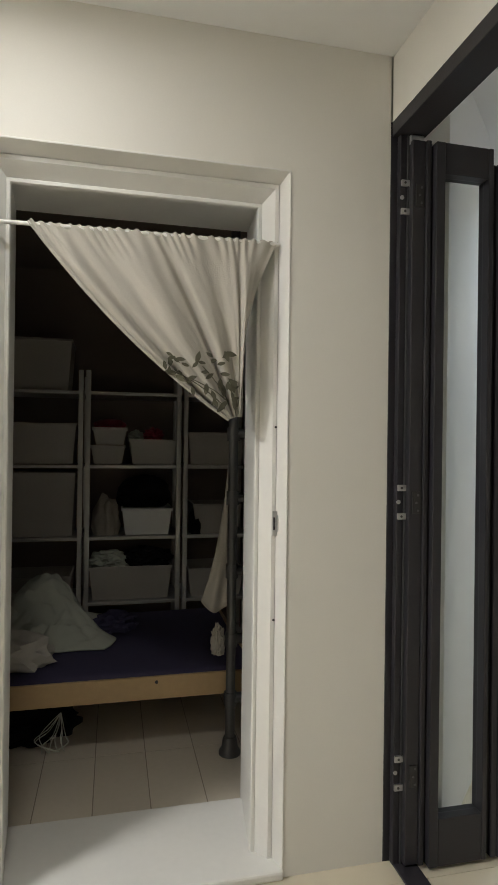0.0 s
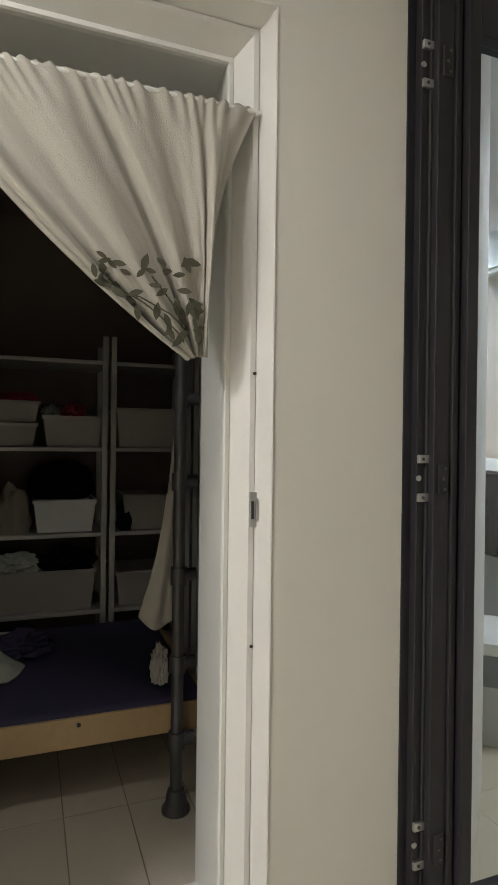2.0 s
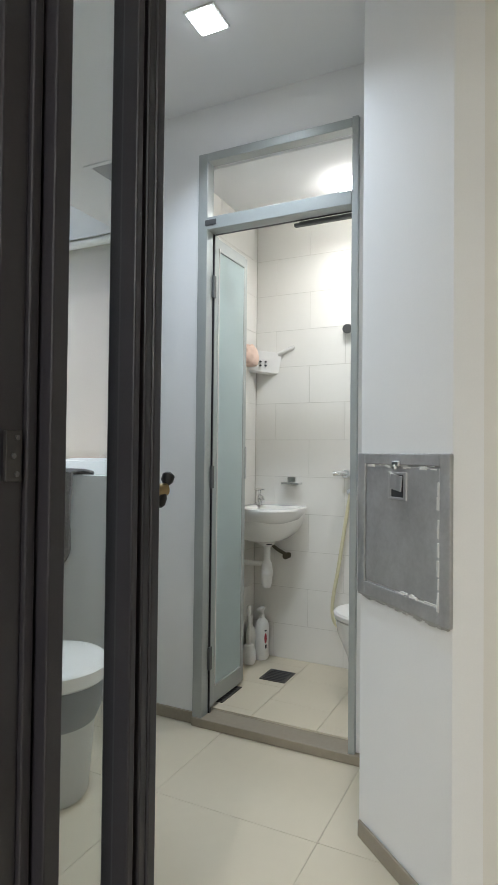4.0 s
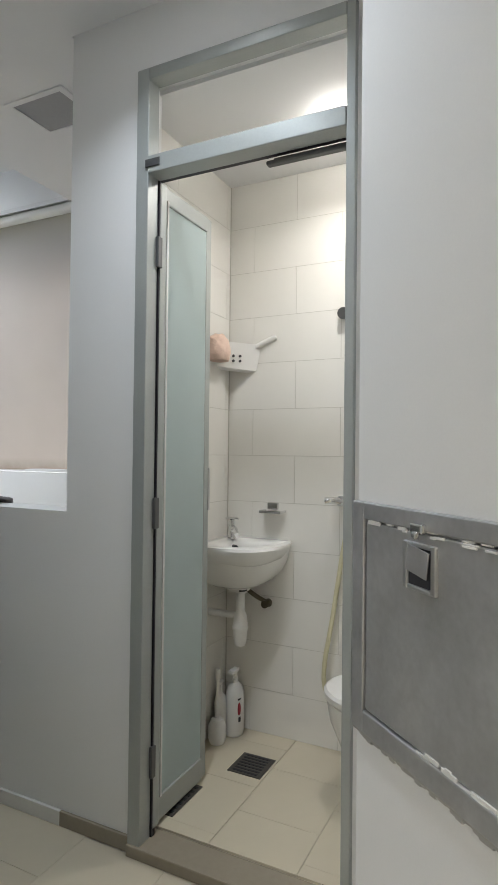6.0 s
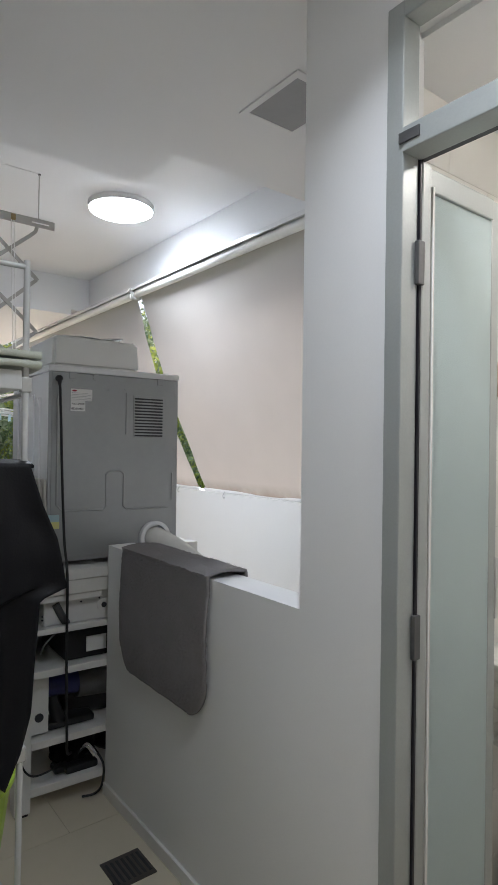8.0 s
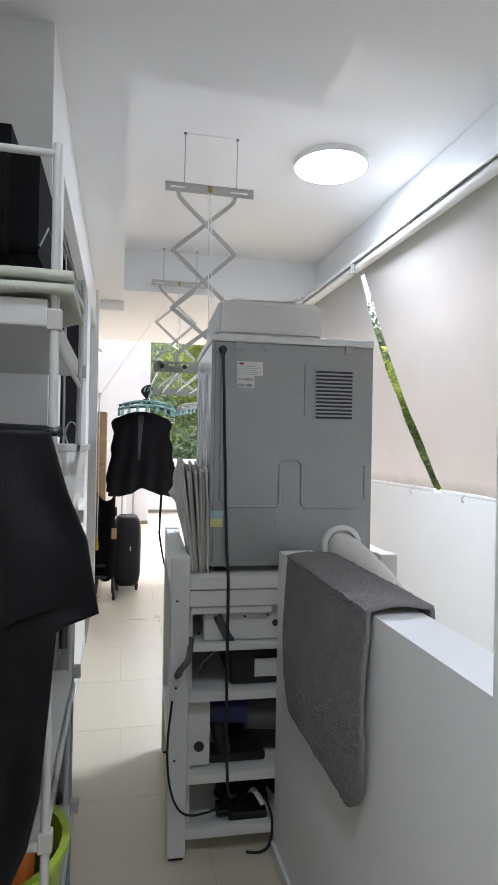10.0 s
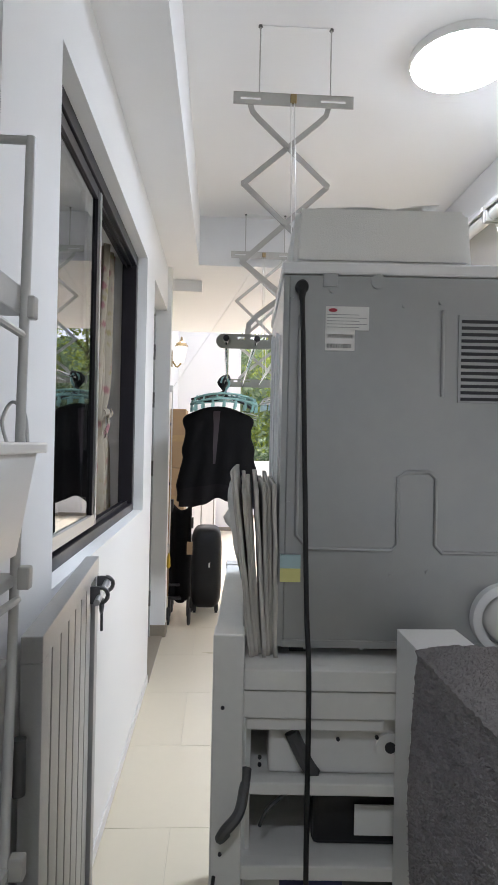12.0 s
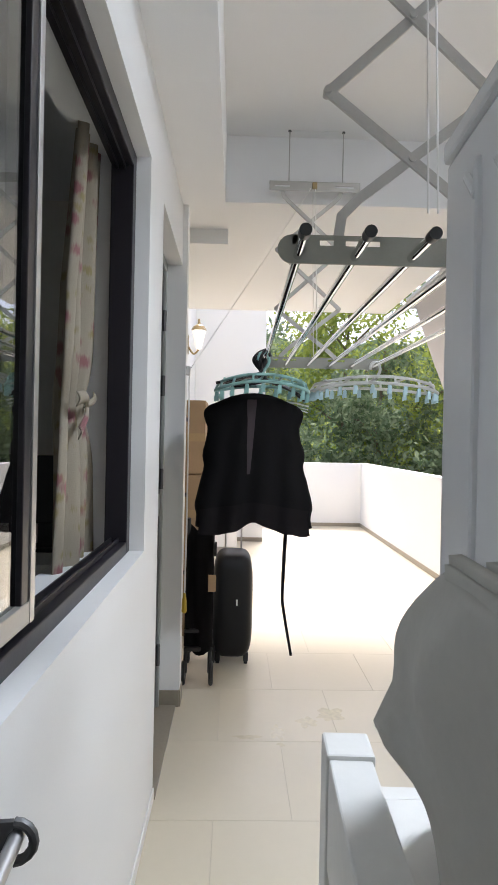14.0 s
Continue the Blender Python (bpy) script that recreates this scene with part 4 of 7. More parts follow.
def pump_bottle(x, y, h, r, mat, label):
    t = thing("pump_bottle", (x, y, 0.045), label, "bottle", "bottles on the bathroom floor")
    bm = bmesh.new()
    lathe(bm, [(r * 0.92, 0), (r, 0.01), (r, h * 0.62), (r * 0.8, h * 0.72), (r * 0.32, h * 0.79), (r * 0.32, h * 0.85)], (x, y, 0.045), 20, (1.0, 0.75))
    part("body", bm, mat, t, "", True)
    bm = bmesh.new()
    cyl(bm, (x, y, 0.045 + h * 0.85), (x, y, 0.045 + h * 0.95), r * 0.18)
    box(bm, x - r * 0.9, y - r * 0.25, 0.045 + h * 0.94, x + r * 0.35, y + r * 0.25, 0.045 + h, 0.004)
    part("pump", bm, PLASTIC, t, "white pump head", True)
    return t


b1 = pump_bottle(3.385, 2.455, 0.285, 0.05, PLASTIC, "white pump bottle with a dark red print")
bm = bmesh.new()
lathe(bm, [(0.003, -0.028), (0.010, -0.02), (0.013, 0), (0.010, 0.02), (0.003, 0.028)], (3.362, 2.424, 0.165), 12, (0.7, 0.7))
part("print", bm, RED, b1, "dark red oval print", True)
part("print_bar", B((3.352, 2.419, 0.205, 3.375, 2.424, 0.21)), INK_AND_SHADE, b1)
part("print_block", B((3.358, 2.419, 0.11, 3.370, 2.424, 0.13)), INK_AND_SHADE, b1)
pump_bottle(3.335, 2.50, 0.24, 0.035, BATH_TILE, "pale pump bottle beside a brush")
bm = bmesh.new()
lathe(bm, [(0.03, 0), (0.038, 0.02), (0.038, 0.07), (0.026, 0.10), (0.009, 0.105), (0.007, 0.26), (0.012, 0.27), (0.011, 0.31), (0.004, 0.315)], (3.275, 2.482, 0.045), 16)
solid("toilet_brush", bm, PLASTIC, "white toilet brush in a round holder", "brush", smooth=True)

wc = thing("toilet", (3.13, 1.6, 0.04), "white ceramic toilet with a closed seat lid", "toilet")
bm = bmesh.new()
lathe(bm, [(0.13, 0.04), (0.125, 0.10), (0.14, 0.22), (0.18, 0.33), (0.19, 0.40), (0.17, 0.405)], (3.16, 1.72, 0), 28, (0.95, 1.22))
part("bowl", bm, CERAMIC, wc, "", True)
bm = bmesh.new()
lathe(bm, [(0.17, 0.405), (0.195, 0.41), (0.198, 0.43), (0.19, 0.44), (0.05, 0.448)], (3.16, 1.72, 0), 32, (0.95, 1.22))
part("seat_lid", bm, PLASTIC, wc, "", True)
part("cistern", B((2.98, 1.20, 0.40, 3.34, 1.36, 0.78), (2.97, 1.195, 0.78, 3.35, 1.37, 0.81), (3.05, 1.30, 0.05, 3.27, 1.55, 0.40), bevel=0.015), CERAMIC, wc)
bm = bmesh.new()
cyl(bm, (3.455, 1.985, 1.085), (3.40, 1.985, 1.085), 0.022)
tube(bm, bez([(3.41, 1.985, 1.085), (3.385, 2.01, 1.088), (3.375, 2.045, 1.085)], 5), 0.014)
solid("shower_valve", bm, CHROME, "chrome shower valve on the tiled wall", "tap", smooth=True)
bm = bmesh.new()
cyl(bm, (3.43, 1.965, 0.985), (3.455, 1.965, 0.985), 0.02)
solid("hose_outlet", bm, CHROME, "round chrome hose outlet on the tiled wall", "outlet", smooth=True)
bm = bmesh.new()
cyl(bm, (3.455, 1.99, 1.87), (3.41, 1.985, 1.86), 0.025)
solid("shower_hook", bm, DARK_PIPE, "dark metal hook on the tiled wall", "hook", smooth=True)
bm = bmesh.new()
tube(bm, bez([(3.43, 1.965, 0.98), (3.42, 1.985, 0.85), (3.41, 2.02, 0.60), (3.40, 2.05, 0.40), (3.40, 2.04, 0.30), (3.40, 1.98, 0.26), (3.42, 1.93, 0.30)], 8), 0.010)
solid("spray_hose", bm, HOSE, "yellowed plastic spray hose hanging on the wall", "hose", smooth=True)


def drain(name, x, y, z, sx, sy, label):
    t = thing(name, (x, y, z), label, "drain")
    part("frame", B((x - sx, y - sy, z - 0.01, x + sx, y + sy, z + 0.003), bevel=0.001), DRAIN, t)
    for k in range(7):
        xx = x - sx * 0.8 + k * sx * 1.6 / 6
        part("slot", B((xx - sx * 0.06, y - sy * 0.75, z + 0.002, xx + sx * 0.06, y + sy * 0.75, z + 0.0045)), INK_AND_SHADE, t)
    return t


drain("floor_drain", 3.178, 2.27, 0.045, 0.075, 0.07, "dark square floor drain in pale tiles")
drain("floor_drain", 2.86, 2.40, 0.045, 0.10, 0.035, "dark drain grate below the door leaf")
drain("floor_drain", 2.49, 3.46, 0.001, 0.075, 0.075, "dark square drain in the passage floor")
bm = bmesh.new()
lathe(bm, [(0.01, 2.425), (0.03, 2.432), (0.045, 2.452), (0.045, 2.470), (0.03, 2.499)], (3.09, 1.885, 0), 24)
solid("bath_lamp", bm, emit_material("lit_bulb", (1.0, 0.93, 0.82), 16.0), "round lit bathroom ceiling lamp", "lamp", smooth=True)

# ---- passage fixtures ----
dl = thing("downlight", (2.15, 2.13, CE), "square lit recessed downlight in the passage ceiling", "downlight")
part("trim_ring", B((2.085, 2.07, CE - 0.006, 2.215, 2.19, CE + 0.001), bevel=0.002), PLASTIC, dl)
part("diffuser", B((2.095, 2.08, CE - 0.010, 2.205, 2.18, CE - 0.005)), LAMP_ON, dl)
hole = thing("ceiling_vent", (2.92, 3.12, CE), "open square access hole in the yard ceiling", "vent")
# the hole has no depth, its inner shade is a flat grey colour
VENT = material("grey_hole_shade", (0.36, 0.36, 0.37), 0.8, 0, 0.05, 60, 0.03, 4, 0.06)
part("rim", B((2.80, 2.96, CE - 0.006, 3.06, 2.99, CE + 0.001), (2.80, 3.25, CE - 0.006, 3.06, 3.28, CE + 0.001), (2.80, 2.99, CE - 0.006, 2.825, 3.25, CE + 0.001), (3.035, 2.99, CE - 0.006, 3.06, 3.25, CE + 0.001)), CEIL, hole)
part("hole_shade_panel", B((2.825, 2.99, CE - 0.004, 3.035, 3.25, CE + 0.002)), VENT, hole, "flat grey panel coloured as the shade inside the hole")
yl = thing("ceiling_lamp", (3.24, 5.2, PZ), "round lit white LED ceiling lamp", "lamp")
bm = bmesh.new()
lathe(bm, [(0.215, PZ - 0.035), (0.218, PZ)], (3.24, 5.2, 0), 40)
part("rim", bm, PLASTIC, yl, "", True)
bm = bmesh.new()
lathe(bm, [(0.02, PZ - 0.062), (0.12, PZ - 0.058), (0.18, PZ - 0.05), (0.208, PZ - 0.036)], (3.24, 5.2, 0), 40)
part("diffuser", bm, YARD_LAMP, yl, "", True)
# the large fixture is made up to go with the fill light
for lx, ly, lr, lab in ((-0.3, 1.2, 0.09, "small round lit downlight in the cream room ceiling"), (-1.9, 0.85, 0.21, "large round lit lamp on the cream room ceiling")):
    rl = thing("downlight", (lx, ly, RC), lab, "downlight")
    bm = bmesh.new()
    lathe(bm, [(lr, RC - 0.007), (lr, RC + 0.001)], (lx, ly, 0), 28)
    part("trim_ring", bm, PLASTIC, rl, "", True)
    bm = bmesh.new()
    lathe(bm, [(lr * 0.88, RC - 0.013), (lr * 0.88, RC - 0.006)], (lx, ly, 0), 28)
    part("diffuser", bm, LAMP_WARM, rl, "", True)

# made-up bin standing in for an unclear white shape behind the glass
SX, SY = 1.93, 2.60
bin_ob = thing("bin_stand_in", (SX, SY, 0), "made-up grey bin with a broad white lid", "bin")
STOOLM = material("blue_grey_plastic", (0.20, 0.22, 0.24), 0.4, 0, 0.04, 60, 0.02, 5, 0.05)
bm = bmesh.new()
lathe(bm, [(0.185, 0.40), (0.197, 0.41), (0.197, 0.45), (0.18, 0.468), (0.12, 0.482), (0.02, 0.486)], (SX, SY, 0), 40)
part("lid", bm, PLASTIC, bin_ob, "white domed lid", True)
bm = bmesh.new()
lathe(bm, [(0.155, 0.26), (0.172, 0.30), (0.180, 0.40)], (SX, SY, 0), 40)
part("collar", bm, STOOLM, bin_ob, "blue-grey collar", True)
bm = bmesh.new()
lathe(bm, [(0.125, 0.0), (0.132, 0.012), (0.152, 0.26)], (SX, SY, 0), 40)
part("tub", bm, material("pale_grey_plastic", (0.55, 0.56, 0.55), 0.45), bin_ob, "pale grey lower tub", True)

# skirting along the passage and yard walls
for i, b in enumerate(((BX - 0.012, 2.425, 0, BX, 2.72, 0.05), (BX - 0.012, 2.72, 0, BX, 3.94, 0.05), (1.868, 7.135, 0, 1.875, 7.26, 0.09), (1.60, 7.13, 0, 1.868, 7.14, 0.09), (4.368, 2.84, 0, 4.38, 14.2, 0.06), (2.0, 14.19, 0, 4.368, 14.2, 0.06), (1.55, 12.49, 0, 2.58, 12.5, 0.06), (1.84, 3.83, 0, 1.846, 6.3, 0.05))):
    structure("baseboard", B(b, bevel=0.002), TRIM if i in (1, 7) else SKIRT, "tiled skirting at the foot of the wall", "skirting")
bm = B((0.0, -0.0, 0, 0.43, 0.010, 0.05), bevel=0.002)
structure("baseboard", on_hatch(bm), SKIRT, "brown tiled skirting below the slanted wall", "skirting")

# ---- outdoor blinds ----
RX, RZ, QX, QZ = 3.72, 2.735, 4.40, 1.125


def outdoor_blind(y0, y1, bow0, bow1, label):
    t = thing("outdoor_blind", (RX, (y0 + y1) / 2, RZ), label, "blind", "outdoor blinds along the parapet")
    bm = bmesh.new()
    cyl(bm, (RX, y0 + 0.01, RZ), (RX, y1 - 0.01, RZ), 0.032)
    part("roller", bm, FOAM, t, "pale roller tube", True)
    part("cassette", B((RX - 0.015, y0, RZ + 0.036, RX + 0.06, y1, RZ + 0.052), (RX - 0.05, y0, RZ + 0.02, RX - 0.04, y1, RZ + 0.045), (RX - 0.05, y0, RZ + 0.040, RX - 0.01, y1, RZ + 0.046), bevel=0.002), APPLIANCE, t, "white aluminium head rail")
    for y in (y0, y1):
        part("end_bracket", B((RX - 0.045, y - 0.012, RZ - 0.045, RX + 0.045, y + 0.004, RZ + 0.05), bevel=0.006), ALU, t)

    def sheet_at(u, v):
        yy = y0 + 0.03 + bow0 * math.sin(v * math.pi) + (y1 - y0 - 0.06 - bow0 * math.sin(v * math.pi) - bow1 * math.sin(v * math.pi)) * u
        sag = 0.035 * math.sin(v * math.pi) + 0.012 * math.sin(u * 7 + v * 3) + 0.014 * noise.noise(Vector((u * 5, v * 6, y0))) + 0.004 * noise.noise(Vector((u * 17, v * 14, y0)))
        return Vector((RX + 0.03 + (QX - RX - 0.03) * v - sag, yy, RZ + (QZ - RZ) * v))
    bm = bmesh.new()
    grid(bm, sheet_at, 40, 30)
    part("fabric", bm, SHADE_CLOTH, t, "sun-faded taupe mesh fabric", True)
    part("bottom_bar", B((QX - 0.015, y0 + 0.03, QZ - 0.012, QX + 0.012, y1 - 0.03, QZ + 0.012), bevel=0.004), APPLIANCE, t, "white bottom bar")
    for y in (y0 + 0.35, y1 - 0.35):
        bm = bmesh.new()
        tube(bm, bez([(QX - 0.012, y, QZ), (QX - 0.035, y, QZ - 0.03), (QX - 0.028, y, QZ - 0.055), (QX - 0.012, y, QZ - 0.045)], 5), 0.004, 6)
        part("hook", bm, STEEL, t, "", True)
    return t


outdoor_blind(2.88, 5.915, 0.0, 0.012, "taupe outdoor roller blind pulled down to the parapet")
outdoor_blind(5.945, 9.2, 0.016, 0.0, "faded taupe outdoor roller blind farther along the parapet")

# ---- bath mat over the half wall ----
mat_thing = thing("bath_mat", (2.67, 3.5, 1.07), "grey tufted bath mat draped over the half wall", "bath mat")


def mat_at(u, v):
    """u along the wall, v from the hem at the front over the top to the back hem."""
    y = 3.138 + 0.625 * u
    front, top = 0.478, 0.16
    rc = 0.10 * max(0.0, 1 - min(u, 1 - u) / 0.14) ** 2
    s = v * (front + top + 0.40)
    wob = 0.004 * noise.noise(Vector((u * 9, v * 14, 0.0))) + 0.004 * noise.noise(Vector((u * 50, v * 60, 2.0)))
    if s < front:
        z = 1.085 - (front - s) + (rc * (1 - s / front) if s < front else 0)
        return Vector((2.595 - 0.006 * math.sin(s * 9) + wob, y, z))
    if s < front + top:
        k = (s - front) / top
        return Vector((2.595 + 0.16 * k, y, 1.085 + 0.008 * math.sin(k * math.pi) + wob))
    return Vector((2.755 + wob, y, 1.085 - (s - front - top)))


bm = bmesh.new()
grid(bm, mat_at, 110, 130)
thicken(part("mat", bm, GREY_RUG, mat_thing, "", True), 0.011, 0.0)
bm = bmesh.new()
rnd = random.Random(12)
for k in range(17000):
    u, v = rnd.uniform(0.01, 0.99), rnd.uniform(0.005, 0.64)
    p = mat_at(u, v)
    n = Vector((0, 0, 1)) if 0.46 < v < 0.62 else Vector((-1, 0, 0.2))
    d = (n + Vector((rnd.uniform(-0.7, 0.7), rnd.uniform(-0.7, 0.7), rnd.uniform(-0.3, 0.5)))).normalized()
    s = d.orthogonal().normalized() * 0.002
    q = p + n * 0.004
    bm.faces.new((bm.verts.new(q - s), bm.verts.new(q + s), bm.verts.new(q + d * 0.006)))
tf = part("tuft_fringe", bm, GREY_RUG, mat_thing)
tf["kind"] = "stuff"

# ---- dryer on its stand ----
DX0, DX1, DY0, DY1, DZ0, DZ1 = 2.375, 2.988, 4.04, 4.66, 0.99, 1.845
dry = thing("tumble_dryer", (2.68, 4.35, DZ0), "white tumble dryer with a bare galvanised steel back", "dryer")
part("cabinet", B((DX0, DY0 + 0.012, DZ0 + 0.012, DX1, DY1, DZ1 - 0.03), bevel=0.006), APPLIANCE, dry, "glossy white enamel side")
part("top_panel", B((DX0 - 0.004, DY0 - 0.002, DZ1 - 0.028, DX1 + 0.004, DY1 + 0.005, DZ1), bevel=0.006), APPLIANCE, dry, "white top panel")
part("back_panel", B((DX0 + 0.012, DY0, DZ0 + 0.012, DX1 - 0.012, DY0 + 0.014, DZ1 - 0.030), bevel=0.003), GALV, dry, "bare galvanised back panel")
for fx in (DX0, DX1 - 0.012):
    part("side_flange", B((fx, DY0 + 0.002, DZ0 + 0.012, fx + 0.012, DY0 + 0.012, DZ1 - 0.03)), GALV, dry)
for yy, zt in ((4.17, 0.19), (4.26, 0.17), (4.45, 0.15), (4.54, 0.13)):
    bm = bmesh.new()
    tube(bm, bez([(DX0, yy, DZ0 + 0.06), (DX0, yy, DZ1 - zt), (DX0, yy + 0.012, DZ1 - zt + 0.02), (DX0, yy + 0.04, DZ1 - zt + 0.05)], 6), 0.006, 8)
    part("pressed_rib", bm, APPLIANCE, dry, "", True)
w = DX1 - DX0


def bx(px):
    """Place along the back by its share of the width."""
    return DX0 + w * px


def bz(pz):
    return DZ1 - (DZ1 - DZ0) * pz


for pts in ([(0.06, 0.14), (0.06, 0.70), (0.10, 0.735), (0.40, 0.735), (0.42, 0.72), (0.42, 0.55), (0.45, 0.535), (0.53, 0.535), (0.555, 0.55), (0.555, 0.72), (0.58, 0.74), (0.92, 0.74)], [(0.57, 0.12), (0.57, 0.34)], [(0.955, 0.55), (0.955, 0.70)]):
    bm = bmesh.new()
    tube(bm, [(bx(a), DY0 - 0.001, bz(b)) for a, b in pts], 0.0045, 8)
    part("pressed_bead", bm, GALV, dry, "", True)
part("vent_panel", B((bx(0.625), DY0 - 0.003, bz(0.355), bx(0.875), DY0 + 0.002, bz(0.13)), bevel=0.001), GALV, dry)
for k in range(13):
    z = bz(0.345 - 0.0165 * k)
    part("vent_slot", B((bx(0.635), DY0 - 0.005, z - 0.004, bx(0.865), DY0 - 0.002, z + 0.003), bevel=0.0005), INK_AND_SHADE, dry)
for a, b in ((0.03, 0.09), (0.03, 0.44), (0.03, 0.62), (0.975, 0.12), (0.975, 0.42), (0.975, 0.62), (0.975, 0.8), (0.43, 0.11), (0.56, 0.10), (0.40, 0.80), (0.53, 0.79), (0.10, 0.985), (0.3, 0.985), (0.6, 0.985), (0.9, 0.985), (0.17, 0.075)):
    bm = bmesh.new()
    cyl(bm, (bx(a), DY0 - 0.004, bz(b)), (bx(a), DY0 + 0.004, bz(b)), 0.005, seg=8)
    part("screw", bm, GALV, dry, "", True)
for a in (0.165, 0.845):
    part("top_tab", B((bx(a) - 0.016, DY0 - 0.0025, DZ1 - 0.056, bx(a) + 0.016, DY0 + 0.002, DZ1 - 0.026), bevel=0.001), GALV, dry)
part("bottom_rail", B((DX0 + 0.01, DY0 - 0.004, DZ0 + 0.012, DX1 - 0.01, DY0 + 0.002, DZ0 + 0.028), bevel=0.001), GALV, dry)
for x in (DX0 + 0.05, DX1 - 0.05):
    for y in (DY0 + 0.06, DY1 - 0.06):
        part("foot", B((x - 0.02, y - 0.02, DZ0 - 0.012, x + 0.02, y + 0.02, DZ0 + 0.014)), RUBBER, dry)
bm = bmesh.new()
cyl(bm, (bx(0.335), DY0 - 0.004, bz(0.05)), (bx(0.335), DY0 + 0.002, bz(0.05)), 0.016, seg=20)
part("cap", bm, GALV, dry, "", True)
lab = part("rating_label", B((bx(0.15), DY0 - 0.002, bz(0.175), bx(0.305), DY0 + 0.001, bz(0.115))), LABEL, dry, "white rating label")
part("label_strip", B((bx(0.15), DY0 - 0.002, bz(0.228), bx(0.255), DY0 + 0.001, bz(0.1755))), LABEL, dry, "white serial number label")
bm = bmesh.new()
cyl(bm, (bx(0.176), DY0 - 0.003, bz(0.125)), (bx(0.176), DY0, bz(0.125)), 0.0095, seg=20)
bmesh.ops.scale(bm, vec=(1, 1, 0.42), space=Matrix.Translation((-bx(0.176), 0, -bz(0.125))), verts=bm.verts)
part("oval_mark", bm, RED, lab, "red oval mark", True)
for k in range(5):
    z = bz(0.137 + 0.008 * k)
    part("print_line", B((bx(0.156), DY0 - 0.003, z, bx(0.296 if k % 2 else 0.27), DY0 - 0.0015, z + 0.0012)), GALV, lab)


def lettering(text, place, size, parent):
    cu = bpy.data.curves.new("lettering", "FONT")
    cu.body, cu.size, cu.extrude = text, size, 0.0003
    tmp = bpy.data.objects.new("lettering", cu)
    me = bpy.data.meshes.new_from_object(tmp)
    bpy.data.objects.remove(tmp)
    me.materials.append(INK_AND_SHADE)
    ob = new("lettering", me)
    ob.parent = parent
    ob.matrix_parent_inverse = parent.matrix_basis.inverted()
    ob.matrix_basis = pose(*place, 90, 0, 0)
    ob["label"] = "dark printed letters"
    return ob


lettering("XY2109018", (bx(0.157), DY0 - 0.0032, bz(0.196)), 0.0115, dry)
lettering("0921/1002", (bx(0.155), DY0 - 0.0032, bz(0.221)), 0.0125, dry)
bm = bmesh.new()
lathe(bm, [(0.076, 0), (0.076, 0.022), (0.070, 0.026), (0.058, 0.026), (0.056, 0.002)], (0, 0, 0), 32)
bmesh.ops.transform(bm, matrix=pose(2.87, DY0, 1.075, 90, 0, 0), verts=bm.verts)
part("exhaust_collar", bm, APPLIANCE, dry, "white exhaust collar", True)
duct = thing("exhaust_duct", (2.87, 3.9, 1.0), "white corrugated exhaust duct leading behind the half wall", "duct")
bm = bmesh.new()
tube(bm, bez([(2.87, 4.03, 1.075), (2.872, 3.95, 1.07), (2.88, 3.80, 1.04), (2.89, 3.60, 0.97), (2.90, 3.40, 0.80), (2.90, 3.30, 0.45), (2.90, 3.28, 0.05)], 22), lambda t: 0.047 + 0.003 * math.sin(t * 420), 20)
part("hose", bm, FURN, duct, "", True)
cord = thing("power_cord", (2.41, 4.0, 0.6), "black power cord hanging down the dryer back", "cord")
bm = bmesh.new()
tube(bm, bez([(2.413, 4.018, 1.775), (2.418, 4.012, 1.62), (2.425, 4.01, 1.40), (2.433, 3.99, 1.10), (2.437, 3.955, 0.95), (2.438, 3.952, 0.60), (2.445, 3.955, 0.30), (2.46, 3.99, 0.20), (2.50, 4.05, 0.17)], 10), 0.0055, 10)
part("cable", bm, RUBBER, cord, "", True)
bm = bmesh.new()
lathe(bm, [(0.013, 0), (0.015, 0.008), (0.013, 0.024), (0.009, 0.028)], (0, 0, 0), 20)
bmesh.ops.transform(bm, matrix=pose(2.413, 4.040, 1.785, 90, 0, 0), verts=bm.verts)
cyl(bm, (2.413, 4.022, 1.785), (2.413, 4.018, 1.755), 0.010, 0.006)
part("plug", bm, RUBBER, cord, "", True)

st = thing("dryer_stand", (2.65, 4.35, 0), "white painted wooden stand with shelves under the dryer", "stand")
for x0, x1, y0, y1 in ((2.24, 2.305, 3.965, 4.03), (3.0, 3.065, 3.965, 4.03), (2.24, 2.305, 4.68, 4.745), (3.0, 3.065, 4.68, 4.745)):
    part("post", B((x0, y0, 0.012, x1, y1, 1.05), bevel=0.004), FURN, st)
    part("foot_pad", B((x0 + 0.008, y0 + 0.008, 0, x1 - 0.008, y1 - 0.008, 0.014)), RUBBER, st)
for z0, z1 in ((0.935, 0.978), (0.72, 0.745), (0.545, 0.575), (0.26, 0.29), (0.07, 0.105)):
    part("front_rail", B((2.305, 3.968, z0, 3.0, 4.0, z1), bevel=0.003), FURN, st)
    part("back_rail", B((2.305, 4.71, z0, 3.0, 4.74, z1), bevel=0.003), FURN, st)
for z0, z1 in ((0.90, 1.045), (0.27, 0.32)):
    for x in (2.243, 3.003):
        part("side_rail", B((x, 4.03, z0, x + 0.058, 4.68, z1), bevel=0.003), FURN, st)
part("deck", B((2.305, 4.0, 0.955, 3.0, 4.71, 0.977)), FURN, st)
part("apron", B((2.305, 3.975, 0.875, 3.0, 3.99, 0.932), bevel=0.002), FURN, st)
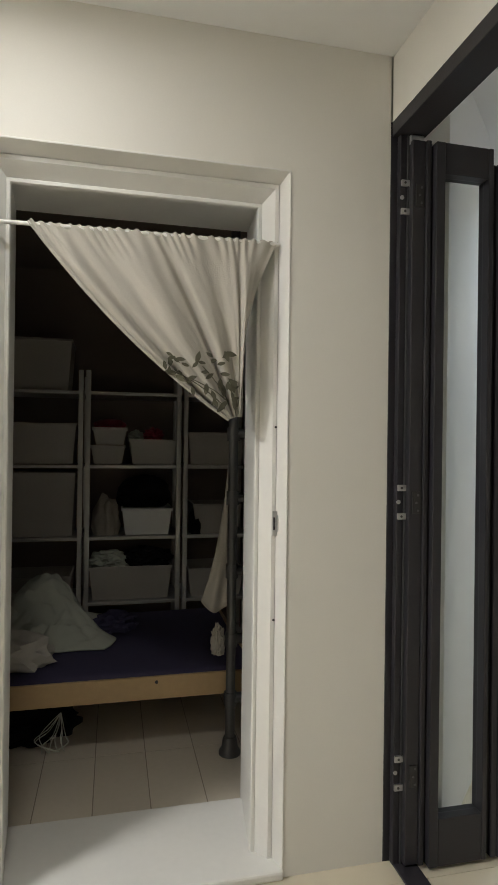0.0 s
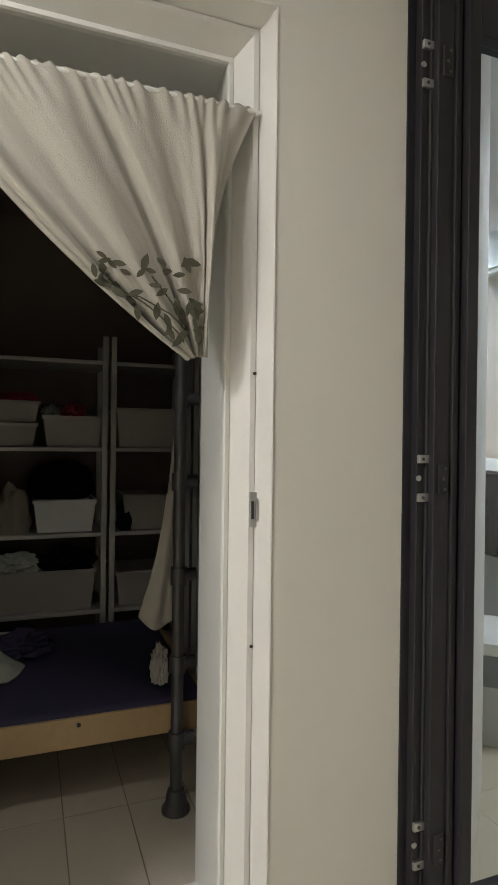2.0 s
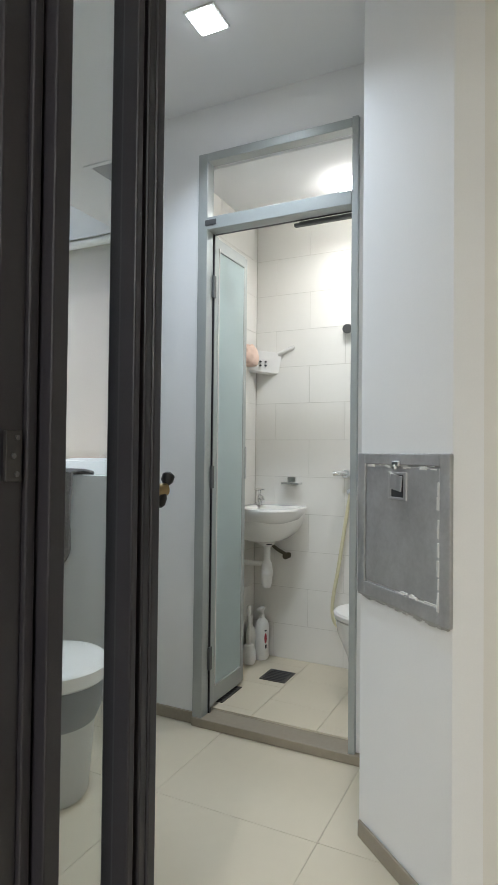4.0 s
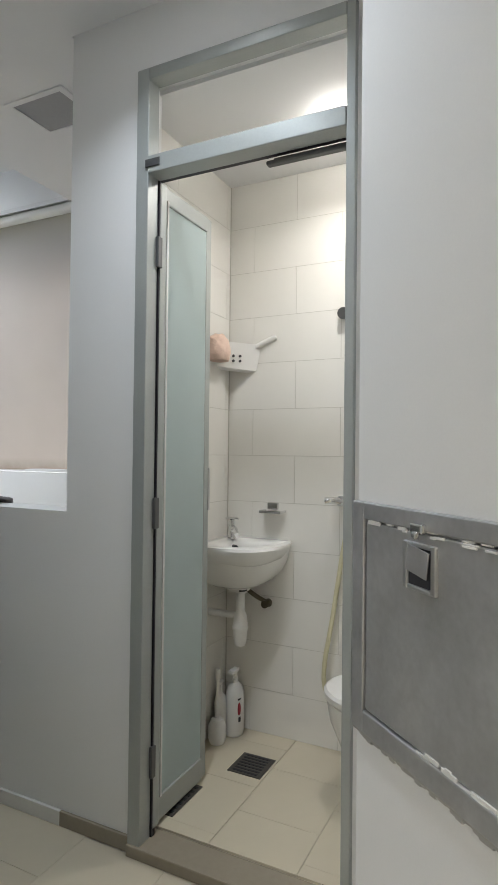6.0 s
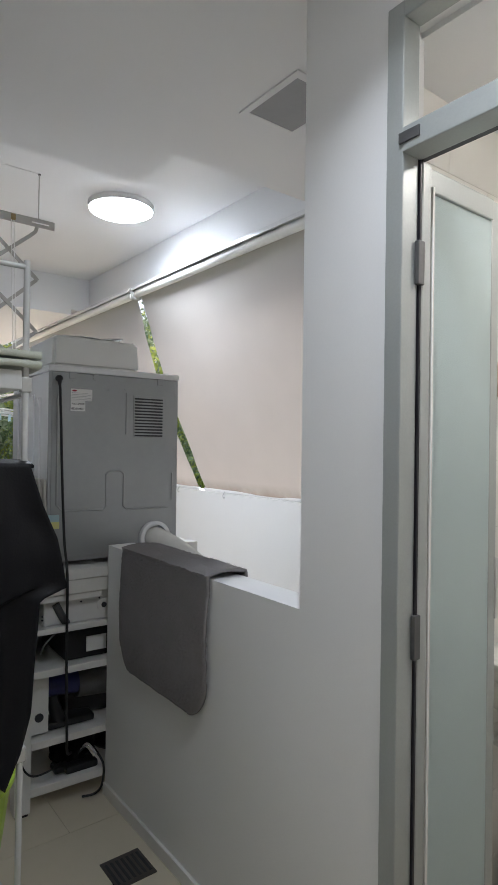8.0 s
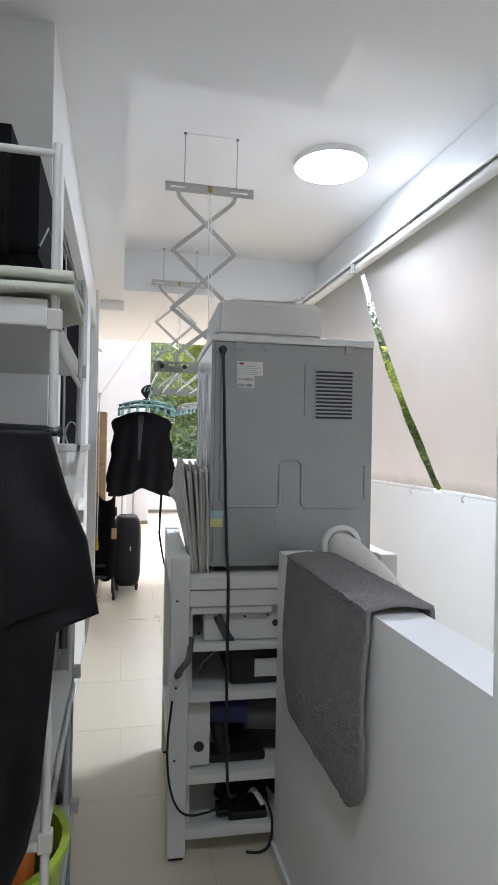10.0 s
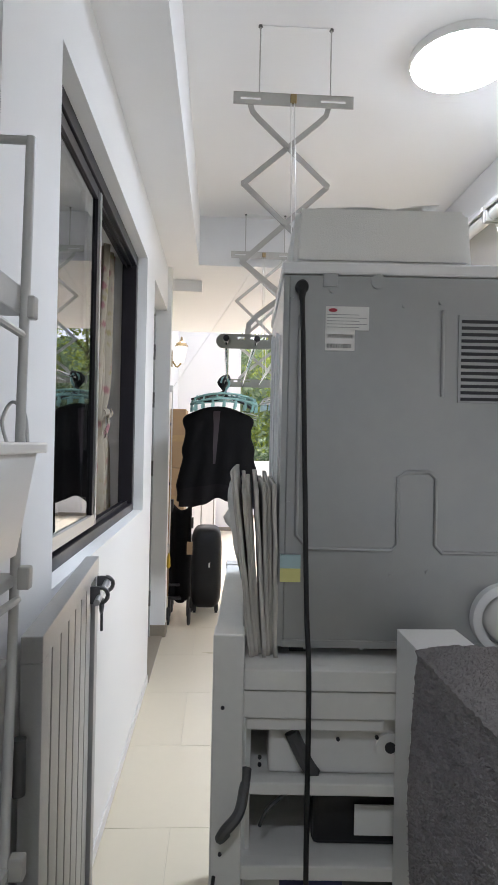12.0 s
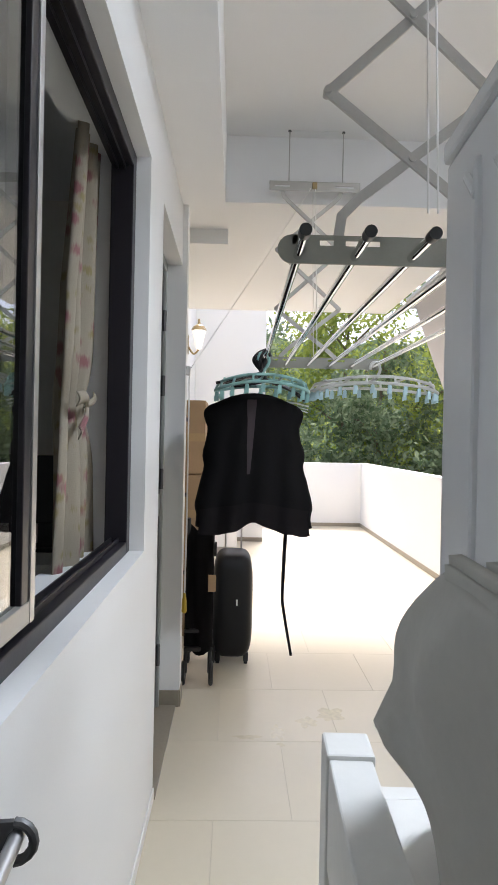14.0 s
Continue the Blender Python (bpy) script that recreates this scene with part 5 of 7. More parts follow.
for z in (0.72, 0.55, 0.265, 0.075):
    part("shelf_board", B((2.305, 4.0, z, 3.0, 4.71, z + 0.016)), FURN, st)
part("back_board", B((2.275, 4.695, 0.10, 3.03, 4.707, 0.95)), FURN, st)
part("pegged_side", B((2.312, 4.03, 0.09, 2.322, 4.69, 0.87)), FURN, st)
for x, z in ((2.262, 0.90), (2.262, 0.60), (2.262, 0.35), (2.34, 0.80), (2.34, 0.785), (2.50, 0.84), (2.58, 0.845)):
    bm = bmesh.new()
    cyl(bm, (x, 3.962, z), (x, 3.967, z), 0.004, seg=8)
    part("screw_hole", bm, INK_AND_SHADE, st)
wb = thing("white_box", (2.65, 4.1, 0.737), "white panel box with a round port on the stand shelf", "box")
part("body", B((2.36, 4.02, 0.738, 2.98, 4.5, 0.87), bevel=0.006), PLASTIC, wb)
bm = bmesh.new()
cyl(bm, (2.62, 4.012, 0.80), (2.62, 4.022, 0.80), 0.03, seg=24)
rg = part("port_ring", bm, PLASTIC, wb, "", True)
bm = bmesh.new()
cyl(bm, (2.62, 4.010, 0.80), (2.62, 4.014, 0.80), 0.012, seg=16)
part("port", bm, INK_AND_SHADE, rg, "", True)
part("hung_tray", B((2.31, 3.985, 0.845, 2.60, 4.02, 0.872), bevel=0.004), PLASTIC, wb)
solid("dark_case", B((2.46, 4.045, 0.567, 2.97, 4.40, 0.695), bevel=0.012), BLACK_PLASTIC, "black tool case on the middle shelf", "case")
solid("printed_label", B((2.55, 4.03, 0.60, 2.64, 4.034, 0.665)), LABEL, "white printed label on a black case", "label")
vac = thing("hand_vacuum", (2.5, 4.15, 0.29), "deep blue and grey hand vacuum lying on the shelf", "vacuum")
bm = bmesh.new()
cyl(bm, (2.37, 4.1, 0.46), (2.53, 4.1, 0.455), 0.045, 0.05, 20)
part("motor_body", bm, BLUE, vac, "", True)
bm = bmesh.new()
cyl(bm, (2.53, 4.1, 0.44), (2.72, 4.1, 0.43), 0.055, 0.06, 20)
part("dust_bin", bm, DARK_PIPE, vac, "", True)
bm = bmesh.new()
cyl(bm, (2.42, 4.1, 0.42), (2.45, 4.08, 0.30), 0.025, 0.03, 14)
box(bm, 2.39, 4.05, 0.283, 2.60, 4.15, 0.315, 0.01)
part("handle", bm, BLACK_PLASTIC, vac, "", True)
lump("dark_box", (2.68, 4.22, 0.385), (0.22, 0.13, 0.17), BLACK_PLASTIC, "dark plastic container on the shelf", "container", 33, 0.08, 1.5)
bm = B((2.42, 4.03, 0.098, 2.47, 4.10, 0.125), (2.46, 4.0, 0.10, 2.60, 4.07, 0.13), bevel=0.008)
lump("tool_bag", (2.53, 4.10, 0.165), (0.10, 0.08, 0.085), BLACK_CLOTH, "dark soft tool bag on the lowest shelf", "bag", 41, 0.25, 2.5)
lump("tool_bag", (2.74, 4.12, 0.17), (0.10, 0.08, 0.10), BLACK_PLASTIC, "dark bundle of tools on the lowest shelf", "bag", 42, 0.2, 2.0)
hole_bm = bmesh.new()
cyl(hole_bm, (2.352, 4.032, 0.36), (2.352, 4.028, 0.36), 0.018, seg=20)
part("cable_hole", hole_bm, INK_AND_SHADE, st)
part("side_batten", B((2.316, 4.032, 0.292, 2.39, 4.042, 0.543)), FURN, st)
hole_bm = bmesh.new()
tube(hole_bm, bez([(2.60, 4.02, 0.16), (2.61, 3.95, 0.12), (2.60, 3.94, 0.04), (2.57, 3.95, 0.006), (2.52, 3.96, 0.006)], 8), 0.005, 8)
solid("trailing_cable", hole_bm, RUBBER, "black cable trailing from the lowest shelf to the floor", "cable", smooth=True)
solid("hand_drill", bm, BLACK_PLASTIC, "dark tool lying on the lowest shelf", "tool")
bm = bmesh.new()
tube(bm, bez([(2.52, 4.06, 0.15), (2.55, 4.01, 0.20), (2.58, 3.99, 0.16)], 6), 0.012, 10)
solid("chrome_bit", bm, CHROME, "bright metal tool end on the lowest shelf", "tool", smooth=True)
bm = bmesh.new()
tube(bm, bez([(2.50, 4.1, 0.12), (2.40, 4.0, 0.14), (2.30, 3.95, 0.17), (2.25, 3.93, 0.26), (2.235, 3.94, 0.40), (2.25, 3.955, 0.56)], 10), 0.004, 8)
solid("loose_cable", bm, RUBBER, "thin black cable looping past the stand post", "cable", smooth=True)
for k, pts in enumerate(([(2.315, 3.99, 0.76), (2.30, 3.93, 0.71), (2.27, 3.92, 0.675), (2.262, 3.93, 0.655), (2.275, 3.935, 0.665)], [(2.345, 3.99, 0.64), (2.36, 3.98, 0.68), (2.40, 3.98, 0.715)], [(2.41, 4.005, 0.83), (2.44, 4.0, 0.77), (2.46, 4.005, 0.74)])):
    bm = bmesh.new()
    tube(bm, bez(pts, 8), (0.011, 0.004, 0.016)[k], 8)
    solid("hooked_rod", bm, DARK_PIPE, "dark grey rod hooked over the shelf rail", "rod", smooth=True)
fb = thing("foam_box", (2.63, 4.3, DZ1), "white foam box lid lying on top of the dryer", "box")
bm = bmesh.new()
lo = [(2.395, 4.07), (2.80, 4.07), (2.80, 4.50), (2.395, 4.50)]
a = [bm.verts.new((x, y, DZ1 + 0.001)) for x, y in lo]
b = [bm.verts.new((2.5975 + (x - 2.5975) * 0.96, 4.285 + (y - 4.285) * 0.96, DZ1 + 0.135)) for x, y in lo]
for i in range(4):
    bm.faces.new((a[i], a[(i + 1) % 4], b[(i + 1) % 4], b[i]))
bm.faces.new(a), bm.faces.new(b)
bmesh.ops.bevel(bm, geom=list(bm.edges), offset=0.012, segments=3, affect="EDGES")
part("block", bm, FOAM, fb, "", True)
bm = bmesh.new()
grid(bm, lambda u, v: Vector((2.45 + 0.28 * u, 4.10 + 0.30 * v, DZ1 + 0.139 + 0.014 * abs(math.sin(u * 5 + v * 2)) * u)), 16, 12)
thicken(solid("plastic_sheet", bm, FOAM, "crumpled white sheet on the foam box", "sheet", smooth=True), 0.002)

# flattened carton panels standing between the dryer and the post
rnd = random.Random(5)
for k in range(7):
    x, foot_x = 2.278 + 0.0142 * k, 2.322 + 0.0085 * k
    top = (1.388, 1.372, 1.362, 1.374, 1.358, 1.37, 1.355)[k]
    y0, y1 = 4.038 + 0.010 * (k % 3), (4.30, 4.32, 4.33, 4.35, 4.35, 4.38, 4.37)[k]
    lean = (-0.004, 0.004, -0.003, 0.003, 0.004, 0.002, 0.0)[k]
    bm = bmesh.new()

    def panel_at(u, v):
        return Vector((foot_x + (x - foot_x) * v + lean * v * (1.2 - u) + 0.0025 * noise.noise(Vector((u * 4, v * 4, k))), y0 + (y1 - y0) * u, 0.978 + (top - 0.978 - 0.03 * (1 - u) * (k % 2)) * v))
    grid(bm, panel_at, 12, 14)
    t = thicken(solid("folded_bag", bm, CARD_GREY, "flattened pale carton bag wedged beside the dryer", "carton", "cartons beside the dryer", smooth=True), 0.009)
    if k == 0:
        bm = bmesh.new()

        def bulge_at(u, v):
            q = panel_at(u, v)
            swell = math.sin(math.pi * v ** 1.75)
            back = min(1, max(0, (u - 0.30) / 0.45))
            back = back * back * (3 - 2 * back)
            ear = 0.024 * math.exp(-((u - 0.98) / 0.12) ** 2 - ((v - 0.65) / 0.05) ** 2)
            return q + Vector((-0.004 - 0.026 * swell * back - ear - 0.010 * back * noise.noise(Vector((u * 5, v * 5, 7))) * swell, 0.008 + u * (0.085 * swell + 0.035 * math.sin(v * 9) * swell), -0.010 * v))
        
        def sack_at(w, v):
            """Round the bag: out along its bulging face and back along the flat one."""
            if w < 0.06:
                return panel_at(0, v).lerp(bulge_at(0, v), w / 0.06)
            if w <= 0.53:
                return bulge_at((w - 0.06) / 0.47, v)
            return panel_at((1 - w) / 0.47, v) + Vector((-0.006, 0, -0.006 * v))
        grid(bm, sack_at, 56, 32)
        pb = thicken(solid("paper_bag", bm, CARD_GREY, "crumpled pale paper bag bulging beside the cartons", "bag", smooth=True), 0.004)
        for v0, v1, m, nm in ((0.49, 0.56, YELLOW, "yellow_band"), (0.41, 0.49, TEAL, "blue_band")):
            bm = bmesh.new()
            grid(bm, lambda u, v: sack_at(0.055 + 0.16 * u, v0 - 0.05 * u + (v1 - v0) * v) + Vector((-0.006, -0.003, 0)), 10, 4)
            part(nm, bm, m, pb)
t = solid("tape_label", B((2.378, 4.028, 1.175, 2.422, 4.034, 1.204)), TEAL, "pale blue and yellow label stuck at the dryer corner", "label")
part("yellow_half", B((2.378, 4.026, 1.146, 2.422, 4.032, 1.175)), YELLOW, t)

# the stand and all that it carries stand slightly askew
SKEW = Matrix.Translation((2.24, 3.965, 0)) @ pose(0, 0, 0, 0, 0, -2.7) @ Matrix.Translation((-2.24, -3.965, 0))
for ob in [o for o in scene.objects if o.parent is None and o.name.split(".")[0] in ("tumble_dryer", "dryer_stand", "white_box", "dark_case", "printed_label", "hand_vacuum", "dark_box", "hand_drill", "chrome_bit", "foam_box", "plastic_sheet", "folded_bag", "paper_bag", "tape_label", "power_cord")]:
    ob.matrix_basis = SKEW @ ob.matrix_basis

# ---- gate folded against the house wall ----
gate = thing("metal_gate", (1.91, 3.84, 0), "grey metal gate with slats folded back against the wall", "gate")
GM = pose(1.912, 3.84, 0, 0, 0, 4.0)


def G(*boxes, bevel=0.002):
    bm = B(*boxes, bevel=bevel)
    bmesh.ops.transform(bm, matrix=GM, verts=bm.verts)
    return bm


part("top_rail", G((-0.02, 0, 1.035, 0.02, 0.76, 1.085)), GATE, gate)
part("bottom_rail", G((-0.02, 0.0, 0.05, 0.02, 0.76, 0.095)), GATE, gate)
part("hinge_stile", G((-0.02, 0.0, 0.095, 0.02, 0.05, 1.035)), GATE, gate)
part("lock_stile", G((-0.02, 0.70, 0.095, 0.02, 0.76, 1.035)), GATE, gate)
for k in range(7):
    y = 0.058 + 0.092 * k
    part("slat", G((-0.008, y, 0.095, 0.008, y + 0.080, 1.035)), GATE, gate)
for y in (0.60, 0.735):
    bm = bmesh.new()
    box(bm, 0.018, y - 0.004, 0.98, 0.045, y + 0.004, 1.03, 0.002)
    tube(bm, [(0.045 + 0.022 * math.cos(a), y, 1.005 + 0.022 * math.sin(a)) for a in [math.pi / 2 - math.pi * i / 8 for i in range(9)]], 0.006, 8)
    bmesh.ops.transform(bm, matrix=GM, verts=bm.verts)
    part("lug", bm, DARK_PIPE, gate, "dark steel padlock lug", True)
bm = bmesh.new()
cyl(bm, (0.042, 0.555, 0.995), (0.048, 0.745, 1.012), 0.009, seg=14)
bmesh.ops.transform(bm, matrix=GM, verts=bm.verts)
part("bolt", bm, STEEL, gate, "bright steel sliding bolt", True)
bm = bmesh.new()
tube(bm, [(0.046, 0.64 + 0.018 * math.cos(a), 0.965 + 0.018 * math.sin(a)) for a in [2 * math.pi * i / 14 for i in range(15)]], 0.005, 8)
cyl(bm, (0.046, 0.64, 0.95), (0.046, 0.645, 0.89), 0.004, seg=8)
bmesh.ops.transform(bm, matrix=GM, verts=bm.verts)
part("ring", bm, DARK_PIPE, gate, "", True)
gp = thing("gate_post", (1.865, 3.78, 0), "grey square gate post fixed to the wall", "post")
part("post", B((1.845, 3.745, 0, 1.89, 3.80, 1.06), bevel=0.003), GATE, gp)
for z in (0.30, 0.86):
    bm = bmesh.new()
    cyl(bm, (1.90, 3.82, z - 0.05), (1.90, 3.82, z + 0.05), 0.012)
    part("hinge", bm, DARK_PIPE, gp, "", True)

# ---- steel rack in the alcove ----
RACK = material("grey_enamelled_steel", (0.52, 0.52, 0.50), 0.4, 0.2, 0.04, 120, 0.03, 6, 0.06)
rack = thing("steel_rack", (1.7, 3.3, 0), "white tubular steel rack with shelves", "rack")
for x, y in ((1.95, 2.94), (1.95, 3.66), (1.65, 2.94), (1.65, 3.66)):
    bm = bmesh.new()
    cyl(bm, (x - 0.03 if y > 3 else x, y, 0), (x, y, 1.93 if y < 3 else 1.90), 0.0075, seg=12)
    part("post", bm, RACK, rack, "", True)
for y in (2.94, 3.66):
    for z in (1.915, 1.45):
        bm = bmesh.new()
        cyl(bm, (1.65, y, z - (0.02 if y > 3 else 0)), (1.95, y, z - (0.02 if y > 3 else 0)), 0.0065, seg=10)
        part("cross_bar", bm, RACK, rack, "", True)
for x in (1.65, 1.95):
    for z in (1.60, 1.20, 0.76, 0.40):
        bm = bmesh.new()
        cyl(bm, (x - 0.004, 2.94, z + 0.02), (x - 0.006, 3.66, z), 0.006, seg=8)
        part("side_bar", bm, RACK, rack, "", True)
for z in (1.63, 1.22, 0.78, 0.40):
    part("shelf", B((1.645, 2.93, z, 1.94, 3.67, z + (0.045 if z > 1.5 else 0.018)), bevel=0.003), RACK, rack)
    for y in (2.93, 3.655):
        part("clip", B((1.938, y, z - 0.005, 1.962, y + 0.02, z + 0.03), bevel=0.003), ALU, rack)
for k in range(2):
    bm = bmesh.new()
    grid(bm, lambda u, v: Vector((1.645 + 0.335 * u, 2.915 + 0.28 * v, 1.682 + 0.022 * k + 0.006 * math.sin(u * 17 + k) * math.sin(v * 5))), 24, 14)
    thicken(solid("folded_towel", bm, PALE_CLOTH, "folded pale towel on the top rack shelf", "towel", "towels on the rack", smooth=True), 0.015, 1.0)
bc = thing("black_case", (1.66, 3.3, 1.74), "black soft case standing on the top rack shelf", "case")
bm = B((1.62, 3.02, 1.735, 1.905, 3.42, 2.02))
bmesh.ops.bevel(bm, geom=list(bm.edges), offset=0.05, segments=4, affect="EDGES")
part("shell", bm, BLACK_CLOTH, bc, "", True)
bm = bmesh.new()
tube(bm, [(1.905, 3.07, 1.80), (1.905, 3.2, 1.88), (1.905, 3.37, 1.88)], 0.004, 6)
part("zip", bm, BLACK_PLASTIC, bc, "", True)
tub = thing("plastic_tub", (1.75, 3.5, 1.24), "white translucent plastic tub overhanging the rack shelf", "tub")
bm = bmesh.new()
lo, hi = [(1.68, 3.32), (1.945, 3.32), (1.945, 3.66), (1.68, 3.66)], [(1.65, 3.28), (1.97, 3.28), (1.97, 3.69), (1.65, 3.69)]
a, b = [bm.verts.new((x, y, 1.239)) for x, y in lo], [bm.verts.new((x, y, 1.43)) for x, y in hi]
for i in range(4):
    bm.faces.new((a[i], a[(i + 1) % 4], b[(i + 1) % 4], b[i]))
bm.faces.new(a)
bmesh.ops.bevel(bm, geom=[e for e in bm.edges if len(e.link_faces) == 2], offset=0.035, segments=4, affect="EDGES")
thicken(part("tub", bm, PLASTIC, tub, "", True), 0.003)
part("rim", B((1.645, 3.275, 1.422, 1.975, 3.287, 1.438), (1.645, 3.683, 1.422, 1.975, 3.695, 1.438), (1.963, 3.275, 1.422, 1.975, 3.695, 1.438), bevel=0.003), PLASTIC, tub)
bm = bmesh.new()
tube(bm, bez([(1.945, 3.69, 1.43), (1.94, 3.69, 1.48), (1.92, 3.69, 1.50), (1.905, 3.69, 1.47), (1.915, 3.69, 1.43)], 6), 0.003, 6)
part("wire_clip", bm, STEEL, tub, "", True)


COVER = material("black_coated_cloth", (0.006, 0.006, 0.007), 0.48, 0, 0.08, 200, 0.08, 6, 0.1, 0.16)


def black_drape(u, v):
    """Big black cloth hung over the rack's front bar."""
    e = float(np.interp(v, (0, 0.14, 0.24, 0.36, 0.40, 0.43, 0.5, 0.78, 0.9, 1.0), (0.0, 0.030, 0.060, 0.075, 0.080, 0.018, 0.014, -0.002, -0.02, -0.05)))
    x = 1.61 + (1.95 + e - 1.61) * u
    f = 0.028 * math.sin(u * 15 + 2 * v) * (0.3 + v) + 0.012 * noise.noise(Vector((u * 5, v * 6, 3)))
    return Vector((x, 2.895 - 0.025 * math.sin(v * 3) + f * 0.6, 1.462 - v * (0.70 + 0.02 * u - 0.03 * math.sin(u * 9))))


bm = bmesh.new()
grid(bm, black_drape, 50, 80)
cover = thing("black_garment_bag", (1.78, 2.89, 1.46), "black cloth cover hanging from the rack's front bar", "cloth")
thicken(part("drop", bm, COVER, cover, "", True), 0.005)
bm = bmesh.new()
grid(bm, lambda u, v: Vector((1.62 + 0.34 * u, 2.90 + 0.12 * v, 1.465 + 0.012 * math.sin(v * math.pi) - 0.01 * u)), 20, 8)
thicken(part("folded_top", bm, COVER, cover, "", True), 0.006)
bk = thing("lime_bucket", (1.80, 3.10, 0.42), "lime green bucket of cleaning bottles on the low shelf", "bucket")
bm = bmesh.new()
lathe(bm, [(0.11, 0.42), (0.145, 0.68), (0.155, 0.69), (0.155, 0.70), (0.14, 0.70), (0.108, 0.44)], (1.825, 3.09, 0), 28)
part("pail", bm, LIME, bk, "", True)
bm = bmesh.new()
lathe(bm, [(0.035, 0.45), (0.035, 0.75), (0.015, 0.79), (0.015, 0.82)], (1.885, 3.06, 0), 16)
solid("spray_bottle", bm, ORANGE, "orange cleaning bottle in the lime bucket", "bottle", smooth=True)
bm = bmesh.new()
lathe(bm, [(0.035, 0.45), (0.035, 0.75), (0.014, 0.785), (0.014, 0.81)], (1.80, 3.05, 0), 16)
solid("spray_bottle", bm, BLUE, "blue cleaning bottle in the lime bucket", "bottle", smooth=True)
bm = bmesh.new()
lathe(bm, [(0.03, 0.45), (0.03, 0.73), (0.02, 0.74), (0.02, 0.77)], (1.855, 3.13, 0), 16)
solid("spray_bottle", bm, PLASTIC, "white cleaning bottle in the lime bucket", "bottle", smooth=True)

# ---- ceiling clothes drying rack ----
dr = thing("drying_rack", (2.5, 6.0, 1.88), "aluminium pull-down clothes drying rack on scissor arms", "drying rack")


def strip(bm, pts, wid=0.022, dep=0.006, y=0.0):
    """Flat bar through (x, z) points in one upright plane."""
    P = [Vector((a, 0, c)) for a, c in pts]
    L, R = [], []
    for i, p in enumerate(P):
        d = (P[min(i + 1, len(P) - 1)] - P[max(i - 1, 0)]).normalized()
        n = Vector((-d.z, 0, d.x)) * wid / 2
        L.append(p + n), R.append(p - n)
    f = [[bm.verts.new(q + Vector((0, y + o, 0))) for q in side] for o in (-dep / 2, dep / 2) for side in (L, R)]
    for i in range(len(P) - 1):
        for a, b in ((0, 1), (1, 3), (3, 2), (2, 0)):
            bm.faces.new((f[a][i], f[a][i + 1], f[b][i + 1], f[b][i]))
    bm.faces.new((f[0][0], f[1][0], f[3][0], f[2][0]))
    bm.faces.new((f[0][-1], f[1][-1], f[3][-1], f[2][-1]))


def slotted(bm, x0, x1, y, z0, z1, slots, s0, s1):
    """Thin upright plate with slots cut through it and a rounded end."""
    edges = [x0] + [e for s in slots for e in s] + [x1]
    for k in range(0, len(edges), 2):
        box(bm, edges[k], y - 0.002, z0, edges[k + 1], y + 0.002, z1)
    for a, b in slots:
        box(bm, a, y - 0.002, z0, b, y + 0.002, s0)
        box(bm, a, y - 0.002, s1, b, y + 0.002, z1)
    return bm


